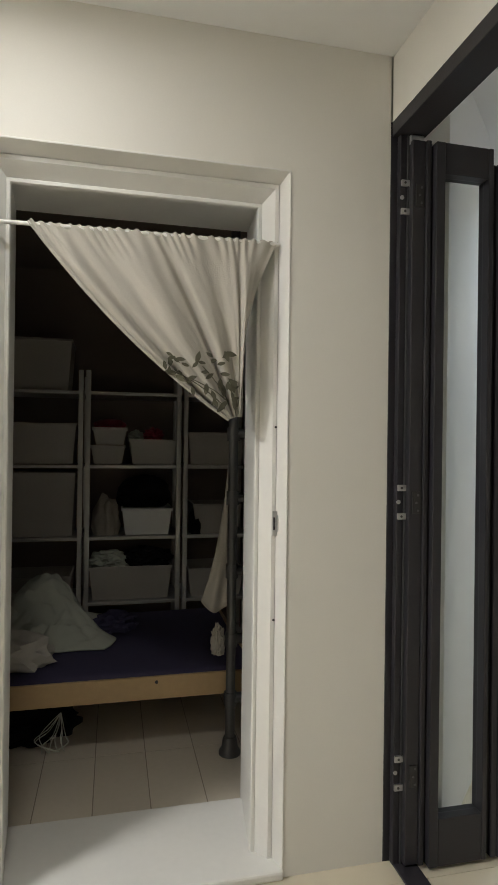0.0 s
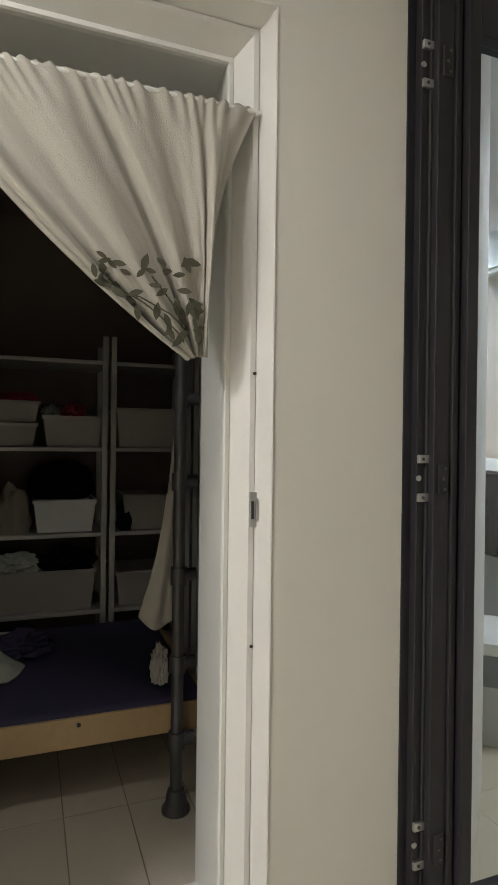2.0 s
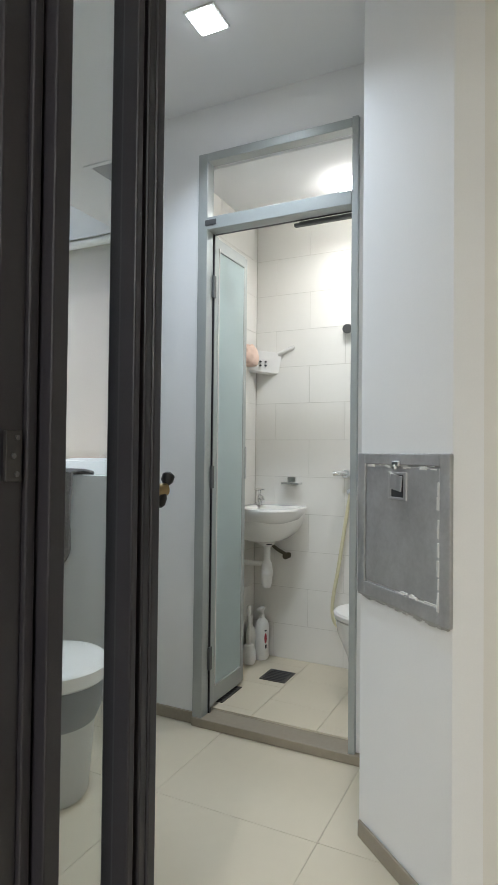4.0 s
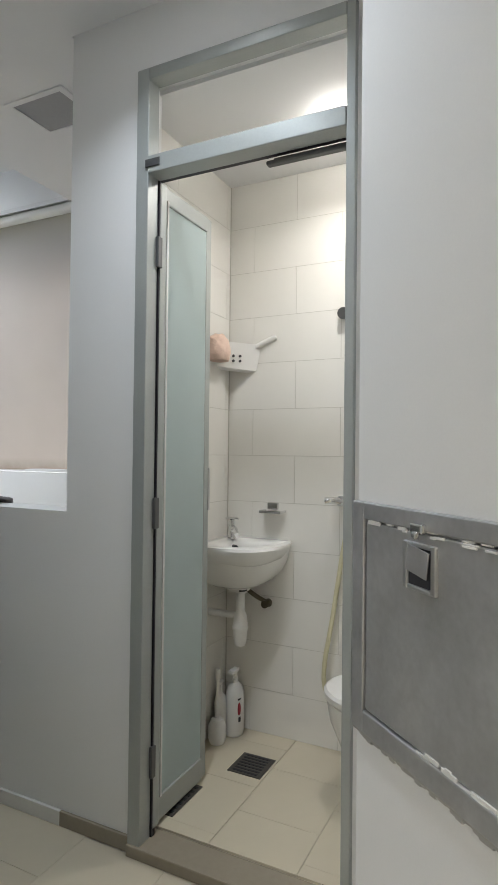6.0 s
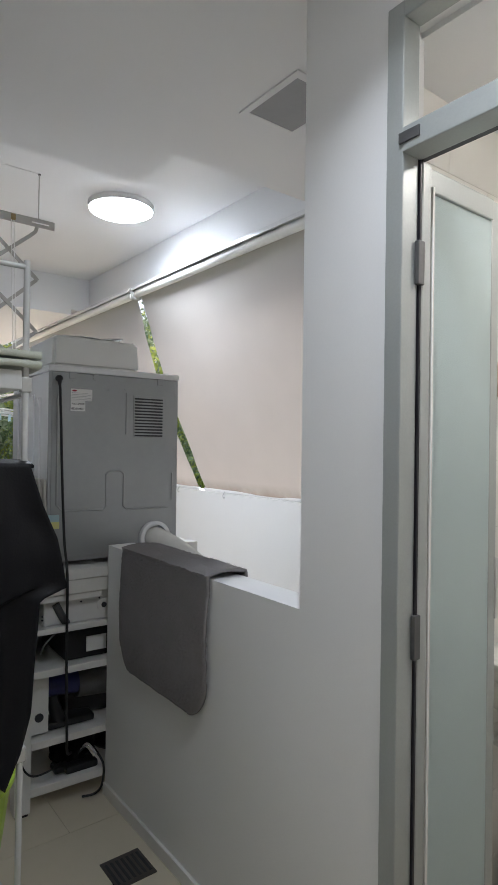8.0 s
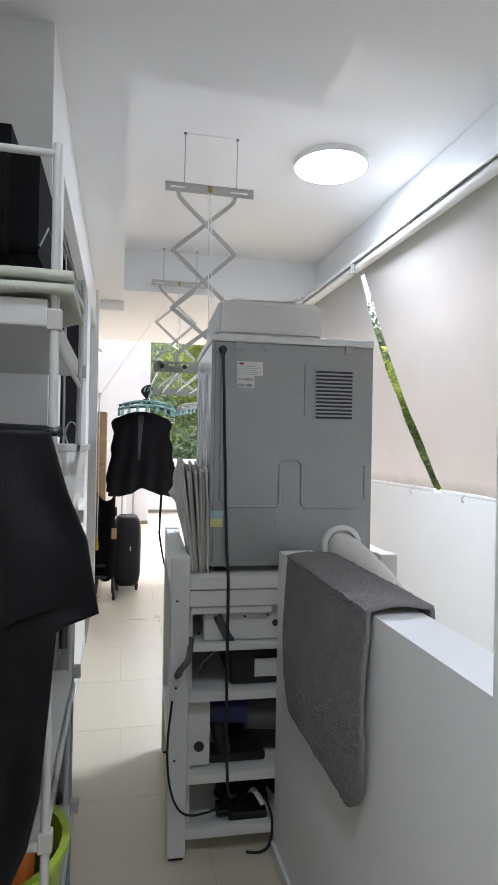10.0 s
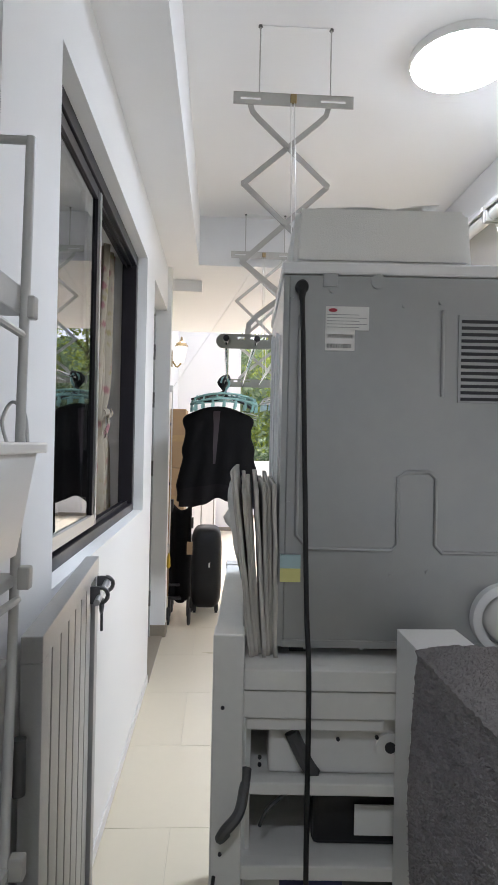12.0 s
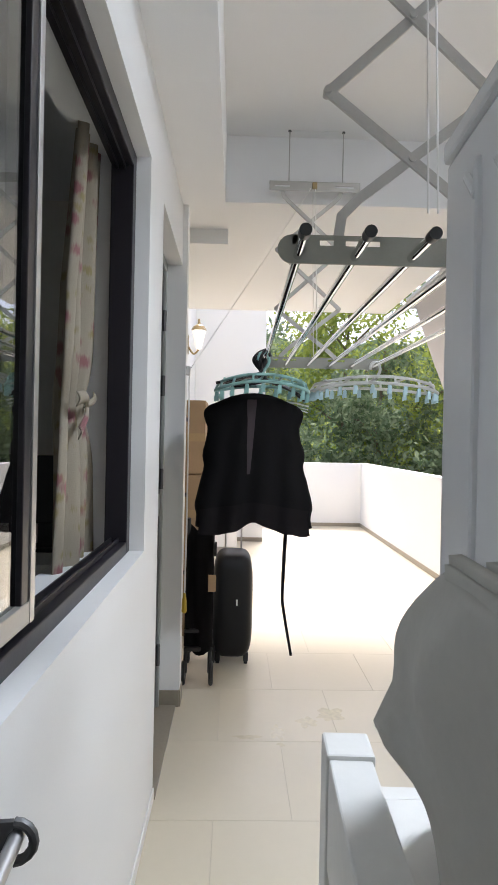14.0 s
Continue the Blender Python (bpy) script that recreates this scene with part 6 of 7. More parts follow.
for Y, dx, zc, low in ((5.09, 0.0, 3.11, 1.82), (7.02, 0.03, 3.11, 1.854)):
    bm = bmesh.new()
    slotted(bm, 2.272 + dx, 2.752 + dx, Y - 0.010, 2.788, 2.838, ((2.30 + dx, 2.38 + dx), (2.62 + dx, 2.72 + dx)), 2.808, 2.817)
    box(bm, 2.272 + dx, Y - 0.012, 2.834, 2.752 + dx, Y + 0.02, 2.838, 0.001)
    br = part("bracket", bm, ALU, dr)
    part("pulley", B((2.497 + dx, Y - 0.028, 2.795, 2.523 + dx, Y - 0.012, 2.83), bevel=0.004), BRASS, br, "small dull brass pulley block")
    for a in (2.375, 2.66):
        bm = bmesh.new()
        cyl(bm, (a + dx, Y, 2.838), (a + dx, Y, zc), 0.003, seg=8)
        part("hanger_rod", bm, ALU, dr)
        bm = bmesh.new()
        cyl(bm, (a + dx, Y, zc - 0.006), (a + dx, Y, zc + 0.002), 0.009, seg=10)
        part("ceiling_screw", bm, DARK_PIPE, dr, "", True)
    part("ceiling_bar", B((2.37 + dx, Y - 0.006, zc - 0.004, 2.665 + dx, Y + 0.006, zc + 0.001)), CEIL, dr)
    arms = ([(2.338, 2.80), (2.348, 2.765), (2.375, 2.735), (2.655, 2.478)], [(2.655, 2.80), (2.645, 2.765), (2.615, 2.735), (2.316, 2.478)],
            [(2.316, 2.478), (2.655, 2.168)], [(2.655, 2.478), (2.317, 2.166)],
            [(2.317, 2.166), (2.60, 1.945), (2.635, 1.915), (2.645, low + 0.05)], [(2.655, 2.168), (2.385, 1.955), (2.352, 1.92), (2.345, low + 0.05)])
    for k, pts in enumerate(arms):
        bm = bmesh.new()
        strip(bm, [(a + dx, c) for a, c in pts], 0.021, 0.007, Y + (0.006 if k % 2 else -0.004))
        part("scissor_arm", bm, ALU, dr)
    for a, c in ((2.316, 2.478), (2.655, 2.478), (2.317, 2.166), (2.655, 2.168), (2.49, 2.63), (2.486, 2.322), (2.49, 2.035)):
        bm = bmesh.new()
        cyl(bm, (a + dx, Y - 0.013, c), (a + dx, Y + 0.013, c), 0.008, seg=12)
        part("rivet", bm, ALU, dr, "", True)
    bm = bmesh.new()
    slotted(bm, 2.252 + dx, 2.87 + dx, Y, low, low + 0.058, ((2.308 + dx, 2.336 + dx), (2.36 + dx, 2.43 + dx), (2.60 + dx, 2.69 + dx)), low + 0.037, low + 0.048)
    cyl(bm, (2.252 + dx, Y - 0.002, low + 0.029), (2.252 + dx, Y + 0.002, low + 0.029), 0.029, seg=20)
    box(bm, 2.245 + dx, Y + 0.002, low + 0.054, 2.87 + dx, Y + 0.014, low + 0.058)
    part("end_plate", bm, PLATE, dr, "dull grey end plate")
    for k in range(2):
        bm = bmesh.new()
        cyl(bm, (2.50 + dx + 0.014 * k, Y - 0.02, 2.80), (2.52 + dx + 0.02 * k, Y - 0.02, 1.92), 0.0022, seg=6)
        part("pull_cord", bm, LABEL, dr)
for k in range(6):
    x = 2.262 + 0.115 * k
    bm = bmesh.new()
    cyl(bm, (x, 4.955, 1.834), (x + 0.03, 7.12, 1.872), 0.0095, seg=14)
    tb = part("hanging_tube", bm, CHROME, dr, "bright steel tube", True)
    bm = bmesh.new()
    cyl(bm, (x - 0.0003, 4.935, 1.8335), (x, 4.962, 1.834), 0.0115, seg=14)
    part("end_cap", bm, BLACK_PLASTIC, tb, "black end cap", True)
cl = thing("pull_line", (1.88, 7.2, 1.8), "thin white pull cord with a yellow handle on the wall cleat", "cord")
bm = bmesh.new()
tube(bm, [(2.52, 7.0, 2.80), (2.30, 7.06, 2.46), (1.885, 7.20, 1.85)], 0.002, 6)
part("line", bm, LABEL, cl)
part("cleat", B((1.868, 7.17, 1.82, 1.893, 7.20, 1.87), bevel=0.004), PLASTIC, cl)
bm = bmesh.new()
tube(bm, [(1.887, 7.18, 1.83), (1.89, 7.16, 1.0), (1.886, 7.15, 0.60)], 0.005, 6)
part("tail", bm, LABEL, cl)
bm = bmesh.new()
lathe(bm, [(0.006, 0.62), (0.012, 0.58), (0.015, 0.52), (0.008, 0.51)], (1.886, 7.15, 0), 12)
part("handle", bm, material("yellow_plastic", (0.65, 0.45, 0.03), 0.4), cl, "yellow plastic handle", True)


# ---- clip hangers and blouse ----
PALEPEG = material("pale_blue_peg_plastic", (0.42, 0.58, 0.64), 0.4, 0, 0.03, 60, 0.02, 5, 0.05)
CLIPW = cloth_material("milky_clear_plastic", (0.74, 0.75, 0.74), 0.5, 100, 0.02)
def clip_hanger(cx, cy, cz, rx, ry, nclip, label, hook_z, mat, clipmat):
    t = thing("clip_hanger", (cx, cy, cz), label, "clip hanger", "clip hangers on the drying rack")
    ring = lambda s, dz: [(cx + rx * s * math.cos(a), cy + ry * s * math.sin(a), cz + dz - 0.035 * math.cos(a) ** 2) for a in [2 * math.pi * i / 36 for i in range(37)]]
    for s, dz in ((1.0, 0.0), (0.93, 0.034)):
        bm = bmesh.new()
        tube(bm, ring(s, dz), 0.008, 8)
        part("oval_ring", bm, mat, t, "", True)
    for k in range(14):
        a = 2 * math.pi * k / 14
        bm = bmesh.new()
        cyl(bm, (cx + rx * math.cos(a), cy + ry * math.sin(a), cz - 0.035 * math.cos(a) ** 2), (cx + rx * 0.93 * math.cos(a), cy + ry * 0.93 * math.sin(a), cz + 0.034 - 0.035 * math.cos(a) ** 2), 0.006, seg=8)
        part("strut", bm, mat, t, "", True)
    for k in range(5):
        x = cx - rx * 0.8 + rx * 1.6 * k / 4
        h = ry * math.sqrt(max(0, 1 - (0.8 - 1.6 * k / 4) ** 2)) * 0.95
        bm = bmesh.new()
        cyl(bm, (x, cy - h, cz + 0.035 - 0.03 * ((x - cx) / rx) ** 2), (x, cy + h, cz + 0.035 - 0.03 * ((x - cx) / rx) ** 2), 0.006, seg=8)
        part("cross_strut", bm, mat, t, "", True)
    for k in range(nclip):
        a = 2 * math.pi * (k + 0.5) / nclip
        p = Vector((cx + rx * 0.98 * math.cos(a), cy + ry * 0.98 * math.sin(a), cz - 0.035 * math.cos(a) ** 2))
        bm = B((p.x - 0.009, p.y - 0.006, p.z - 0.050, p.x + 0.009, p.y + 0.006, p.z - 0.010), (p.x - 0.004, p.y - 0.004, p.z - 0.02, p.x + 0.004, p.y + 0.004, p.z + 0.002), (p.x - 0.013, p.y - 0.004, p.z - 0.053, p.x - 0.004, p.y + 0.004, p.z - 0.03), bevel=0.0015)
        part("peg", bm, clipmat, t, "", False)
    bm = bmesh.new()
    tube(bm, bez([(cx, cy, cz + 0.04), (cx, cy, hook_z - 0.08), (cx + 0.03, cy, hook_z - 0.03), (cx + 0.02, cy, hook_z + 0.012), (cx - 0.012, cy, hook_z + 0.012), (cx - 0.022, cy, hook_z - 0.02)], 6), 0.008, 8)
    part("hook", bm, mat, t, "", True)
    return t


clip_hanger(2.272, 6.74, 1.738, 0.225, 0.13, 18, "mint plastic oval clip hanger hooked on a tube", 1.872, MINT, MINT)
clip_hanger(2.87, 6.98, 1.765, 0.335, 0.16, 24, "white plastic clip hanger with pale blue pegs", 1.872, CLIPW, PALEPEG)
bl = thing("black_blouse", (2.25, 6.76, 1.4), "sheer black blouse with a long tie hanging on a hanger", "blouse")
bm = bmesh.new()
for k, (dz, r) in enumerate(((1.655, 0.004), (1.64, 0.003), (1.628, 0.003))):
    tube(bm, bez([(2.05, 6.75 + 0.02 * k, dz - 0.02), (2.15, 6.75 + 0.02 * k, dz - 0.005), (2.28, 6.75 + 0.02 * k, dz), (2.42, 6.75 + 0.02 * k, dz - 0.004), (2.50, 6.75 + 0.02 * k, dz - 0.02)], 6), r, 6)
part("wire_hanger", bm, STEEL, bl, "", True)
bm = bmesh.new()
tube(bm, bez([(2.285, 6.75, 1.86), (2.27, 6.75, 1.81), (2.285, 6.75, 1.76), (2.22, 6.74, 1.74), (2.12, 6.74, 1.725)], 6), 0.010, 8)
tube(bm, bez([(2.285, 6.76, 1.76), (2.40, 6.76, 1.72), (2.49, 6.76, 1.66)], 6), 0.009, 8)
part("black_hanger", bm, BLACK_PLASTIC, bl, "black plastic hanger", True)
for k in range(4):
    bm = bmesh.new()
    o = 0.022 * k
    tube(bm, bez([(2.05 + o, 6.70 + o, 1.735), (2.13 + o, 6.70 + o, 1.752 + 0.3 * o), (2.22 + 0.5 * o, 6.71 + o, 1.775), (2.268, 6.72 + o, 1.80), (2.262 - 0.5 * o, 6.73 + o, 1.86), (2.29 - 0.3 * o, 6.73 + o, 1.905), (2.31, 6.73 + o, 1.87)], 6), 0.007, 7)
    part("spare_hanger", bm, BLACK_PLASTIC, bl, "spare black plastic hanger", True)


def blouse_at(u, v, side):
    half = np.interp(v, (0, 0.035, 0.08, 0.2, 0.5, 0.85, 1.05), (0.165, 0.215, 0.238, 0.226, 0.245, 0.284, 0.28)) + 0.006 * math.sin(v * 19) + 0.008 * noise.noise(Vector((u * 2, v * 9, 5)))
    cx = 2.233 + 0.012 * v
    x = cx + half * (2 * u - 1)
    y = 6.755 + side * (0.05 + 0.03 * v) * math.sin(u * math.pi) ** 0.6 + 0.016 * math.sin(u * 26 + v * 3) * v
    hem = 0.016 * math.cos((2 * u - 1) * 5.2) + 0.02 * noise.noise(Vector((u * 7, 0, 2))) if v > 0.8 else 0
    z = 1.69 - 0.04 * abs(2 * u - 1) ** 2 - 0.61 * v + hem * (v - 0.8) / 0.2
    return Vector((x, y, z))


for nm, side in (("front", -1), ("back", 1)):
    bm = bmesh.new()
    grid(bm, lambda u, v: blouse_at(u, v, side), 44, 30)
    thicken(part(nm, bm, BLACK_CLOTH, bl, "", True), 0.002)
bm = bmesh.new()
grid(bm, lambda u, v: blouse_at(0.03 + 0.94 * u, 0.86 + 0.19 * v, -1) + Vector((0, -0.004, 0)), 40, 6)
part("sheer_hem", bm, SHEER, bl, "sheer hem", True)
bm = bmesh.new()
grid(bm, lambda u, v: blouse_at(0.43 + 0.10 * u * (1 - 0.7 * v), 0.05 + 0.58 * v, -1) + Vector((0, -0.006, 0)), 8, 14)
part("placket", bm, cloth_material("dull_mauve_sheer", (0.075, 0.06, 0.065), 0.3), bl, "paler sheer front opening", True)
bm = bmesh.new()
grid(bm, lambda u, v: Vector((2.396 + 0.02 * u * (1 - 0.35 * v) - 0.016 * math.sin(v * 3.0) + 0.09 * max(0, v - 0.62), 6.72 + 0.01 * math.sin(v * 12), 1.12 - 0.68 * v)), 3, 26)
thicken(part("tie", bm, BLACK_CLOTH, bl, "long hanging tie", True), 0.002)

# ---- suitcase, stroller and cartons by the wall ----
sc = thing("suitcase", (2.15, 7.96, 0), "black hard-shell suitcase standing on wheels", "suitcase")
bm = bmesh.new()
bmesh.ops.create_icosphere(bm, subdivisions=5, radius=1)
for v in bm.verts:
    k = (abs(v.co.x) ** 4.5 + abs(v.co.y) ** 4.5 + abs(v.co.z) ** 4.5) ** (-1 / 4.5)
    v.co = Vector((2.152 + 0.134 * k * v.co.x, 7.99 + 0.19 * k * v.co.y, 0.38 + 0.345 * k * v.co.z))
part("shell", bm, LUGGAGE, sc, "", True)
part("badge", B((2.175, 7.794, 0.40, 2.185, 7.80, 0.44), bevel=0.002), LABEL, sc)
for x in (2.06, 2.245):
    for y in (7.87, 8.11):
        bm = bmesh.new()
        cyl(bm, (x - 0.012, y, 0.021), (x + 0.012, y, 0.021), 0.020, seg=16)
        box(bm, x - 0.016, y - 0.012, 0.02, x + 0.016, y + 0.012, 0.075, 0.003)
        part("wheel", bm, RUBBER, sc, "", True)
for x in (2.09, 2.20):
    part("handle_rod", B((x, 8.10, 0.70, x + 0.012, 8.112, 1.02), bevel=0.003), ALU, sc)
part("pull_handle", B((2.08, 8.09, 1.015, 2.222, 8.122, 1.04), bevel=0.004), ALU, sc)
sc.matrix_basis = pose(2.15, 7.96 - 0.10, 0)
sr = thing("stroller", (1.9, 7.65, 0), "folded black stroller leaning by the wall", "stroller")
for y in (7.45, 7.80):
    for x in (1.79, 1.955):
        bm = bmesh.new()
        tube(bm, [(x, y + 0.058 * math.cos(a), 0.07 + 0.058 * math.sin(a)) for a in [2 * math.pi * i / 22 for i in range(23)]], 0.013, 8)
        cyl(bm, (x - 0.012, y, 0.07), (x + 0.012, y, 0.07), 0.045, seg=18)
        part("wheel", bm, RUBBER, sr, "", True)
for x in (1.80, 1.945):
    bm = bmesh.new()
    tube(bm, bez([(x, 7.45, 0.07), (x, 7.55, 0.45), (x, 7.60, 0.80), (x, 7.56, 0.98)], 6), 0.012, 8)
    tube(bm, bez([(x, 7.80, 0.07), (x, 7.66, 0.40), (x, 7.58, 0.70)], 6), 0.011, 8)
    part("frame_tube", bm, BLACK_PLASTIC, sr, "", True)
bm = bmesh.new()
grid(bm, lambda u, v: Vector((1.80 + 0.15 * u, 7.47 + 0.12 * v + 0.03 * math.sin(u * 6), 0.22 + 0.72 * v - 0.05 * math.sin(u * math.pi))), 10, 16)
thicken(part("seat_fabric", bm, BLACK_CLOTH, sr, "", True), 0.03)
part("axle", B((1.79, 7.44, 0.20, 1.96, 7.47, 0.225), (1.79, 7.47, 0.30, 1.96, 7.50, 0.32), bevel=0.004), BLACK_PLASTIC, sr)
part("tag", B((1.93, 7.435, 0.56, 1.975, 7.44, 0.66)), CARD, sr, "brown paper tag")
bm = bmesh.new()
cyl(bm, (1.955, 7.52, 0.80), (1.975, 7.52, 0.80), 0.045, seg=20)
part("hub", bm, BLACK_PLASTIC, sr, "", True)
sr.matrix_basis = pose(1.9 + 0.075, 7.65 - 0.02, 0)
for z0, z1, y in ((0.0, 0.62, 8.3), (0.625, 1.20, 8.3), (1.205, 1.76, 8.32)):
    c = thing("carton", (1.75, y + 0.2, z0), "brown cardboard carton stacked against the wall", "carton", "stacked cartons")
    part("box", B((1.60, y, z0, 1.925, y + 0.4, z1), bevel=0.004), CARD, c)
    part("tape", B((1.60, y - 0.003, (z0 + z1) / 2 - 0.03, 1.926, y + 0.2, (z0 + z1) / 2 + 0.03)), WOOD, c)
    part("hand_hole", B((1.72, y - 0.004, z1 - 0.16, 1.80, y + 0.001, z1 - 0.13)), INK_AND_SHADE, c)
lamp = thing("wall_lantern", (1.64, 11.0, 2.7), "old brass wall lantern with frosted panes", "lantern")
part("wall_plate", B((1.55, 10.94, 2.50, 1.57, 11.06, 2.72), bevel=0.004), BRASS, lamp)
bm = bmesh.new()
tube(bm, bez([(1.57, 11.0, 2.58), (1.63, 11.0, 2.50), (1.69, 11.0, 2.55)], 6), 0.012, 8)
part("arm", bm, BRASS, lamp, "", True)
bm = bmesh.new()
lathe(bm, [(0.035, 2.56), (0.085, 2.78), (0.07, 2.79)], (1.69, 11.0, 0), 6)
part("shade", bm, emit_material("lantern_glass", (1.0, 0.9, 0.7), 0.2), lamp, "pale frosted panes")
bm = bmesh.new()
lathe(bm, [(0.095, 2.785), (0.07, 2.83), (0.02, 2.86), (0.012, 2.92)], (1.69, 11.0, 0), 8)
part("cap", bm, BRASS, lamp)
ac = thing("outdoor_unit", (2.0, 11.8, 0), "white outdoor air-conditioner unit by the far wall", "air conditioner")
part("casing", B((1.60, 11.55, 0.08, 2.20, 11.9, 0.85), bevel=0.01), APPLIANCE, ac)
part("base", B((1.62, 11.57, 0, 2.16, 11.88, 0.08)), CONCRETE, ac)

# ---- window and door in the house wall ----
win = thing("window_1", (1.78, 5.08, 1.07), "black aluminium sliding window with one half open", "window")
win["kind"] = "structure"
part("window_frame", B((1.715, 4.22, 1.075, 1.79, 4.27, 2.43), (1.715, 5.885, 1.075, 1.79, 5.94, 2.43), (1.715, 4.27, 2.375, 1.79, 5.885, 2.43), (1.715, 4.27, 1.075, 1.79, 5.885, 1.115), bevel=0.003), BLACK_ALU, win)
part("track", B((1.735, 4.27, 1.115, 1.74, 5.885, 1.13), (1.76, 4.27, 1.115, 1.765, 5.885, 1.13), (1.735, 4.27, 2.36, 1.74, 5.885, 2.375), (1.76, 4.27, 2.36, 1.765, 5.885, 2.375)), BLACK_ALU, win)
sash = part("sash", B((1.757, 4.27, 1.13, 1.785, 4.31, 2.365), (1.757, 4.925, 1.13, 1.785, 4.962, 2.365), (1.757, 4.31, 2.325, 1.785, 4.925, 2.365), bevel=0.002), BLACK_ALU, win)
part("sash_edge", B((1.757, 4.962, 1.13, 1.788, 4.985, 2.365), bevel=0.001), STEEL, sash, "bright aluminium sash edge")
part("sash_bottom_rail", B((1.757, 4.31, 1.13, 1.787, 4.962, 1.17), bevel=0.002), ALU, sash, "bright aluminium bottom rail")
g = part("pane", B((1.770, 4.30, 1.165, 1.775, 4.93, 2.33)), TINT, sash)
g.visible_shadow = False
sash2 = part("rear_sash", B((1.725, 4.27, 1.13, 1.75, 4.31, 2.365), (1.725, 4.86, 1.13, 1.75, 4.90, 2.365), (1.725, 4.31, 2.325, 1.75, 4.86, 2.365), (1.725, 4.31, 1.13, 1.75, 4.86, 1.19), bevel=0.002), BLACK_ALU, win)
g = part("rear_pane", B((1.735, 4.30, 1.18, 1.74, 4.87, 2.33)), TINT, sash2)
g.visible_shadow = False
fc = thing("floral_curtain", (1.6, 5.75, 1.0), "cream floral curtain tied in the middle inside the window", "curtain")
n, l = FLORAL.node_tree.nodes, FLORAL.node_tree.links
geo = n.new("ShaderNodeNewGeometry")
warp = n.new("ShaderNodeTexNoise")
warp.inputs["Scale"].default_value = 22.0
addv = n.new("ShaderNodeVectorMath")
addv.operation = "MULTIPLY_ADD"
addv.inputs[1].default_value = (0.035, 0.035, 0.035)
l.new(warp.outputs["Color"], addv.inputs[0])
l.new(geo.outputs["Position"], addv.inputs[2])
base = n["Principled BSDF"].inputs["Base Color"].links[0].from_socket
for scale, size, tone in ((17.0, 0.32, (0.28, 0.24, 0.12, 1)), (13.0, 0.36, (0.27, 0.12, 0.13, 1))):
    vor = n.new("ShaderNodeTexVoronoi")
    vor.inputs["Scale"].default_value = scale
    l.new(addv.outputs["Vector"], vor.inputs["Vector"])
    ramp = n.new("ShaderNodeMapRange")
    ramp.inputs["From Min"].default_value, ramp.inputs["From Max"].default_value = size, size - 0.16
    l.new(vor.outputs["Distance"], ramp.inputs["Value"])
    mx = n.new("ShaderNodeMix")
    mx.data_type = "RGBA"
    l.new(ramp.outputs["Result"], mx.inputs["Factor"])
    l.new(base, mx.inputs["A"])
    mx.inputs["B"].default_value = tone
    base = mx.outputs["Result"]
l.new(base, n["Principled BSDF"].inputs["Base Color"])


def fcurt(u, v):
    left = 5.74 - 0.11 * min(1, v / 0.4) - 0.06 * v
    pinch = 0.10 * math.exp(-((v - 0.64) / 0.07) ** 2)
    y = left + pinch * 0.6 + (5.93 - left - pinch) * u
    return Vector((1.645 + 0.024 * math.sin(u * 20) + 0.010 * math.sin(u * 9 + v * 4) - 0.2 * pinch, y, 2.52 - 1.50 * v))


bm = bmesh.new()
grid(bm, fcurt, 48, 50)
thicken(part("drop", bm, FLORAL, fc, "", True), 0.003)
for pts, wide in (([(1.675, 5.76, 1.56), (1.69, 5.70, 1.585), (1.68, 5.64, 1.575)], 0.030), ([(1.675, 5.76, 1.555), (1.69, 5.70, 1.52), (1.685, 5.65, 1.475)], 0.026), ([(1.675, 5.74, 1.56), (1.68, 5.83, 1.58), (1.665, 5.90, 1.60)], 0.022)):
    cur = bez(pts, 6)
    bm = bmesh.new()
    grid(bm, lambda u, v: cur[min(int(u * 12), 12)] + Vector((0.010 * math.sin(v * 3.1), 0, wide * (v - 0.5) * (0.6 + 0.9 * u))), 12, 5)
    thicken(part("tie_back", bm, FLORAL, fc, "knotted fabric tie-back", True), 0.004)
mon = thing("monitor", (1.33, 6.4, 1.0), "black flat monitor on a desk inside the window room", "monitor")
part("screen", B((1.12, 6.38, 1.10, 1.62, 6.42, 1.385), bevel=0.006), BLACK_PLASTIC, mon)
part("stand", B((1.33, 6.39, 1.0, 1.40, 6.41, 1.12), (1.26, 6.33, 0.99, 1.47, 6.48, 1.003)), BLACK_PLASTIC, mon)
desk = thing("desk", (1.3, 6.4, 0), "plain white desk inside the window room", "desk")
part("desktop", B((0.5, 6.1, 0.955, 1.585, 6.75, 0.99), bevel=0.003), FURN, desk)
for x, y in ((0.55, 6.15), (1.53, 6.15), (0.55, 6.70), (1.53, 6.70)):
    part("leg", B((x - 0.025, y - 0.025, 0, x + 0.025, y + 0.025, 0.955)), FURN, desk)
d4 = thing("door_4", (1.72, 6.7, 0), "dark framed glass back door set in a deep reveal", "door")
d4["kind"] = "structure"
part("frame", B((1.695, 6.3, 0, 1.76, 6.34, 2.42), (1.695, 7.10, 0, 1.76, 7.14, 2.42), (1.695, 6.34, 2.37, 1.76, 7.10, 2.42), bevel=0.003), GREY_ALU, d4)
lf = part("leaf", B((1.70, 6.34, 0.02, 1.745, 6.42, 2.36), (1.70, 7.02, 0.02, 1.745, 7.10, 2.36), (1.70, 6.42, 2.28, 1.745, 7.02, 2.36), (1.70, 6.42, 0.02, 1.745, 7.02, 0.14), bevel=0.003), BLACK_ALU, d4)
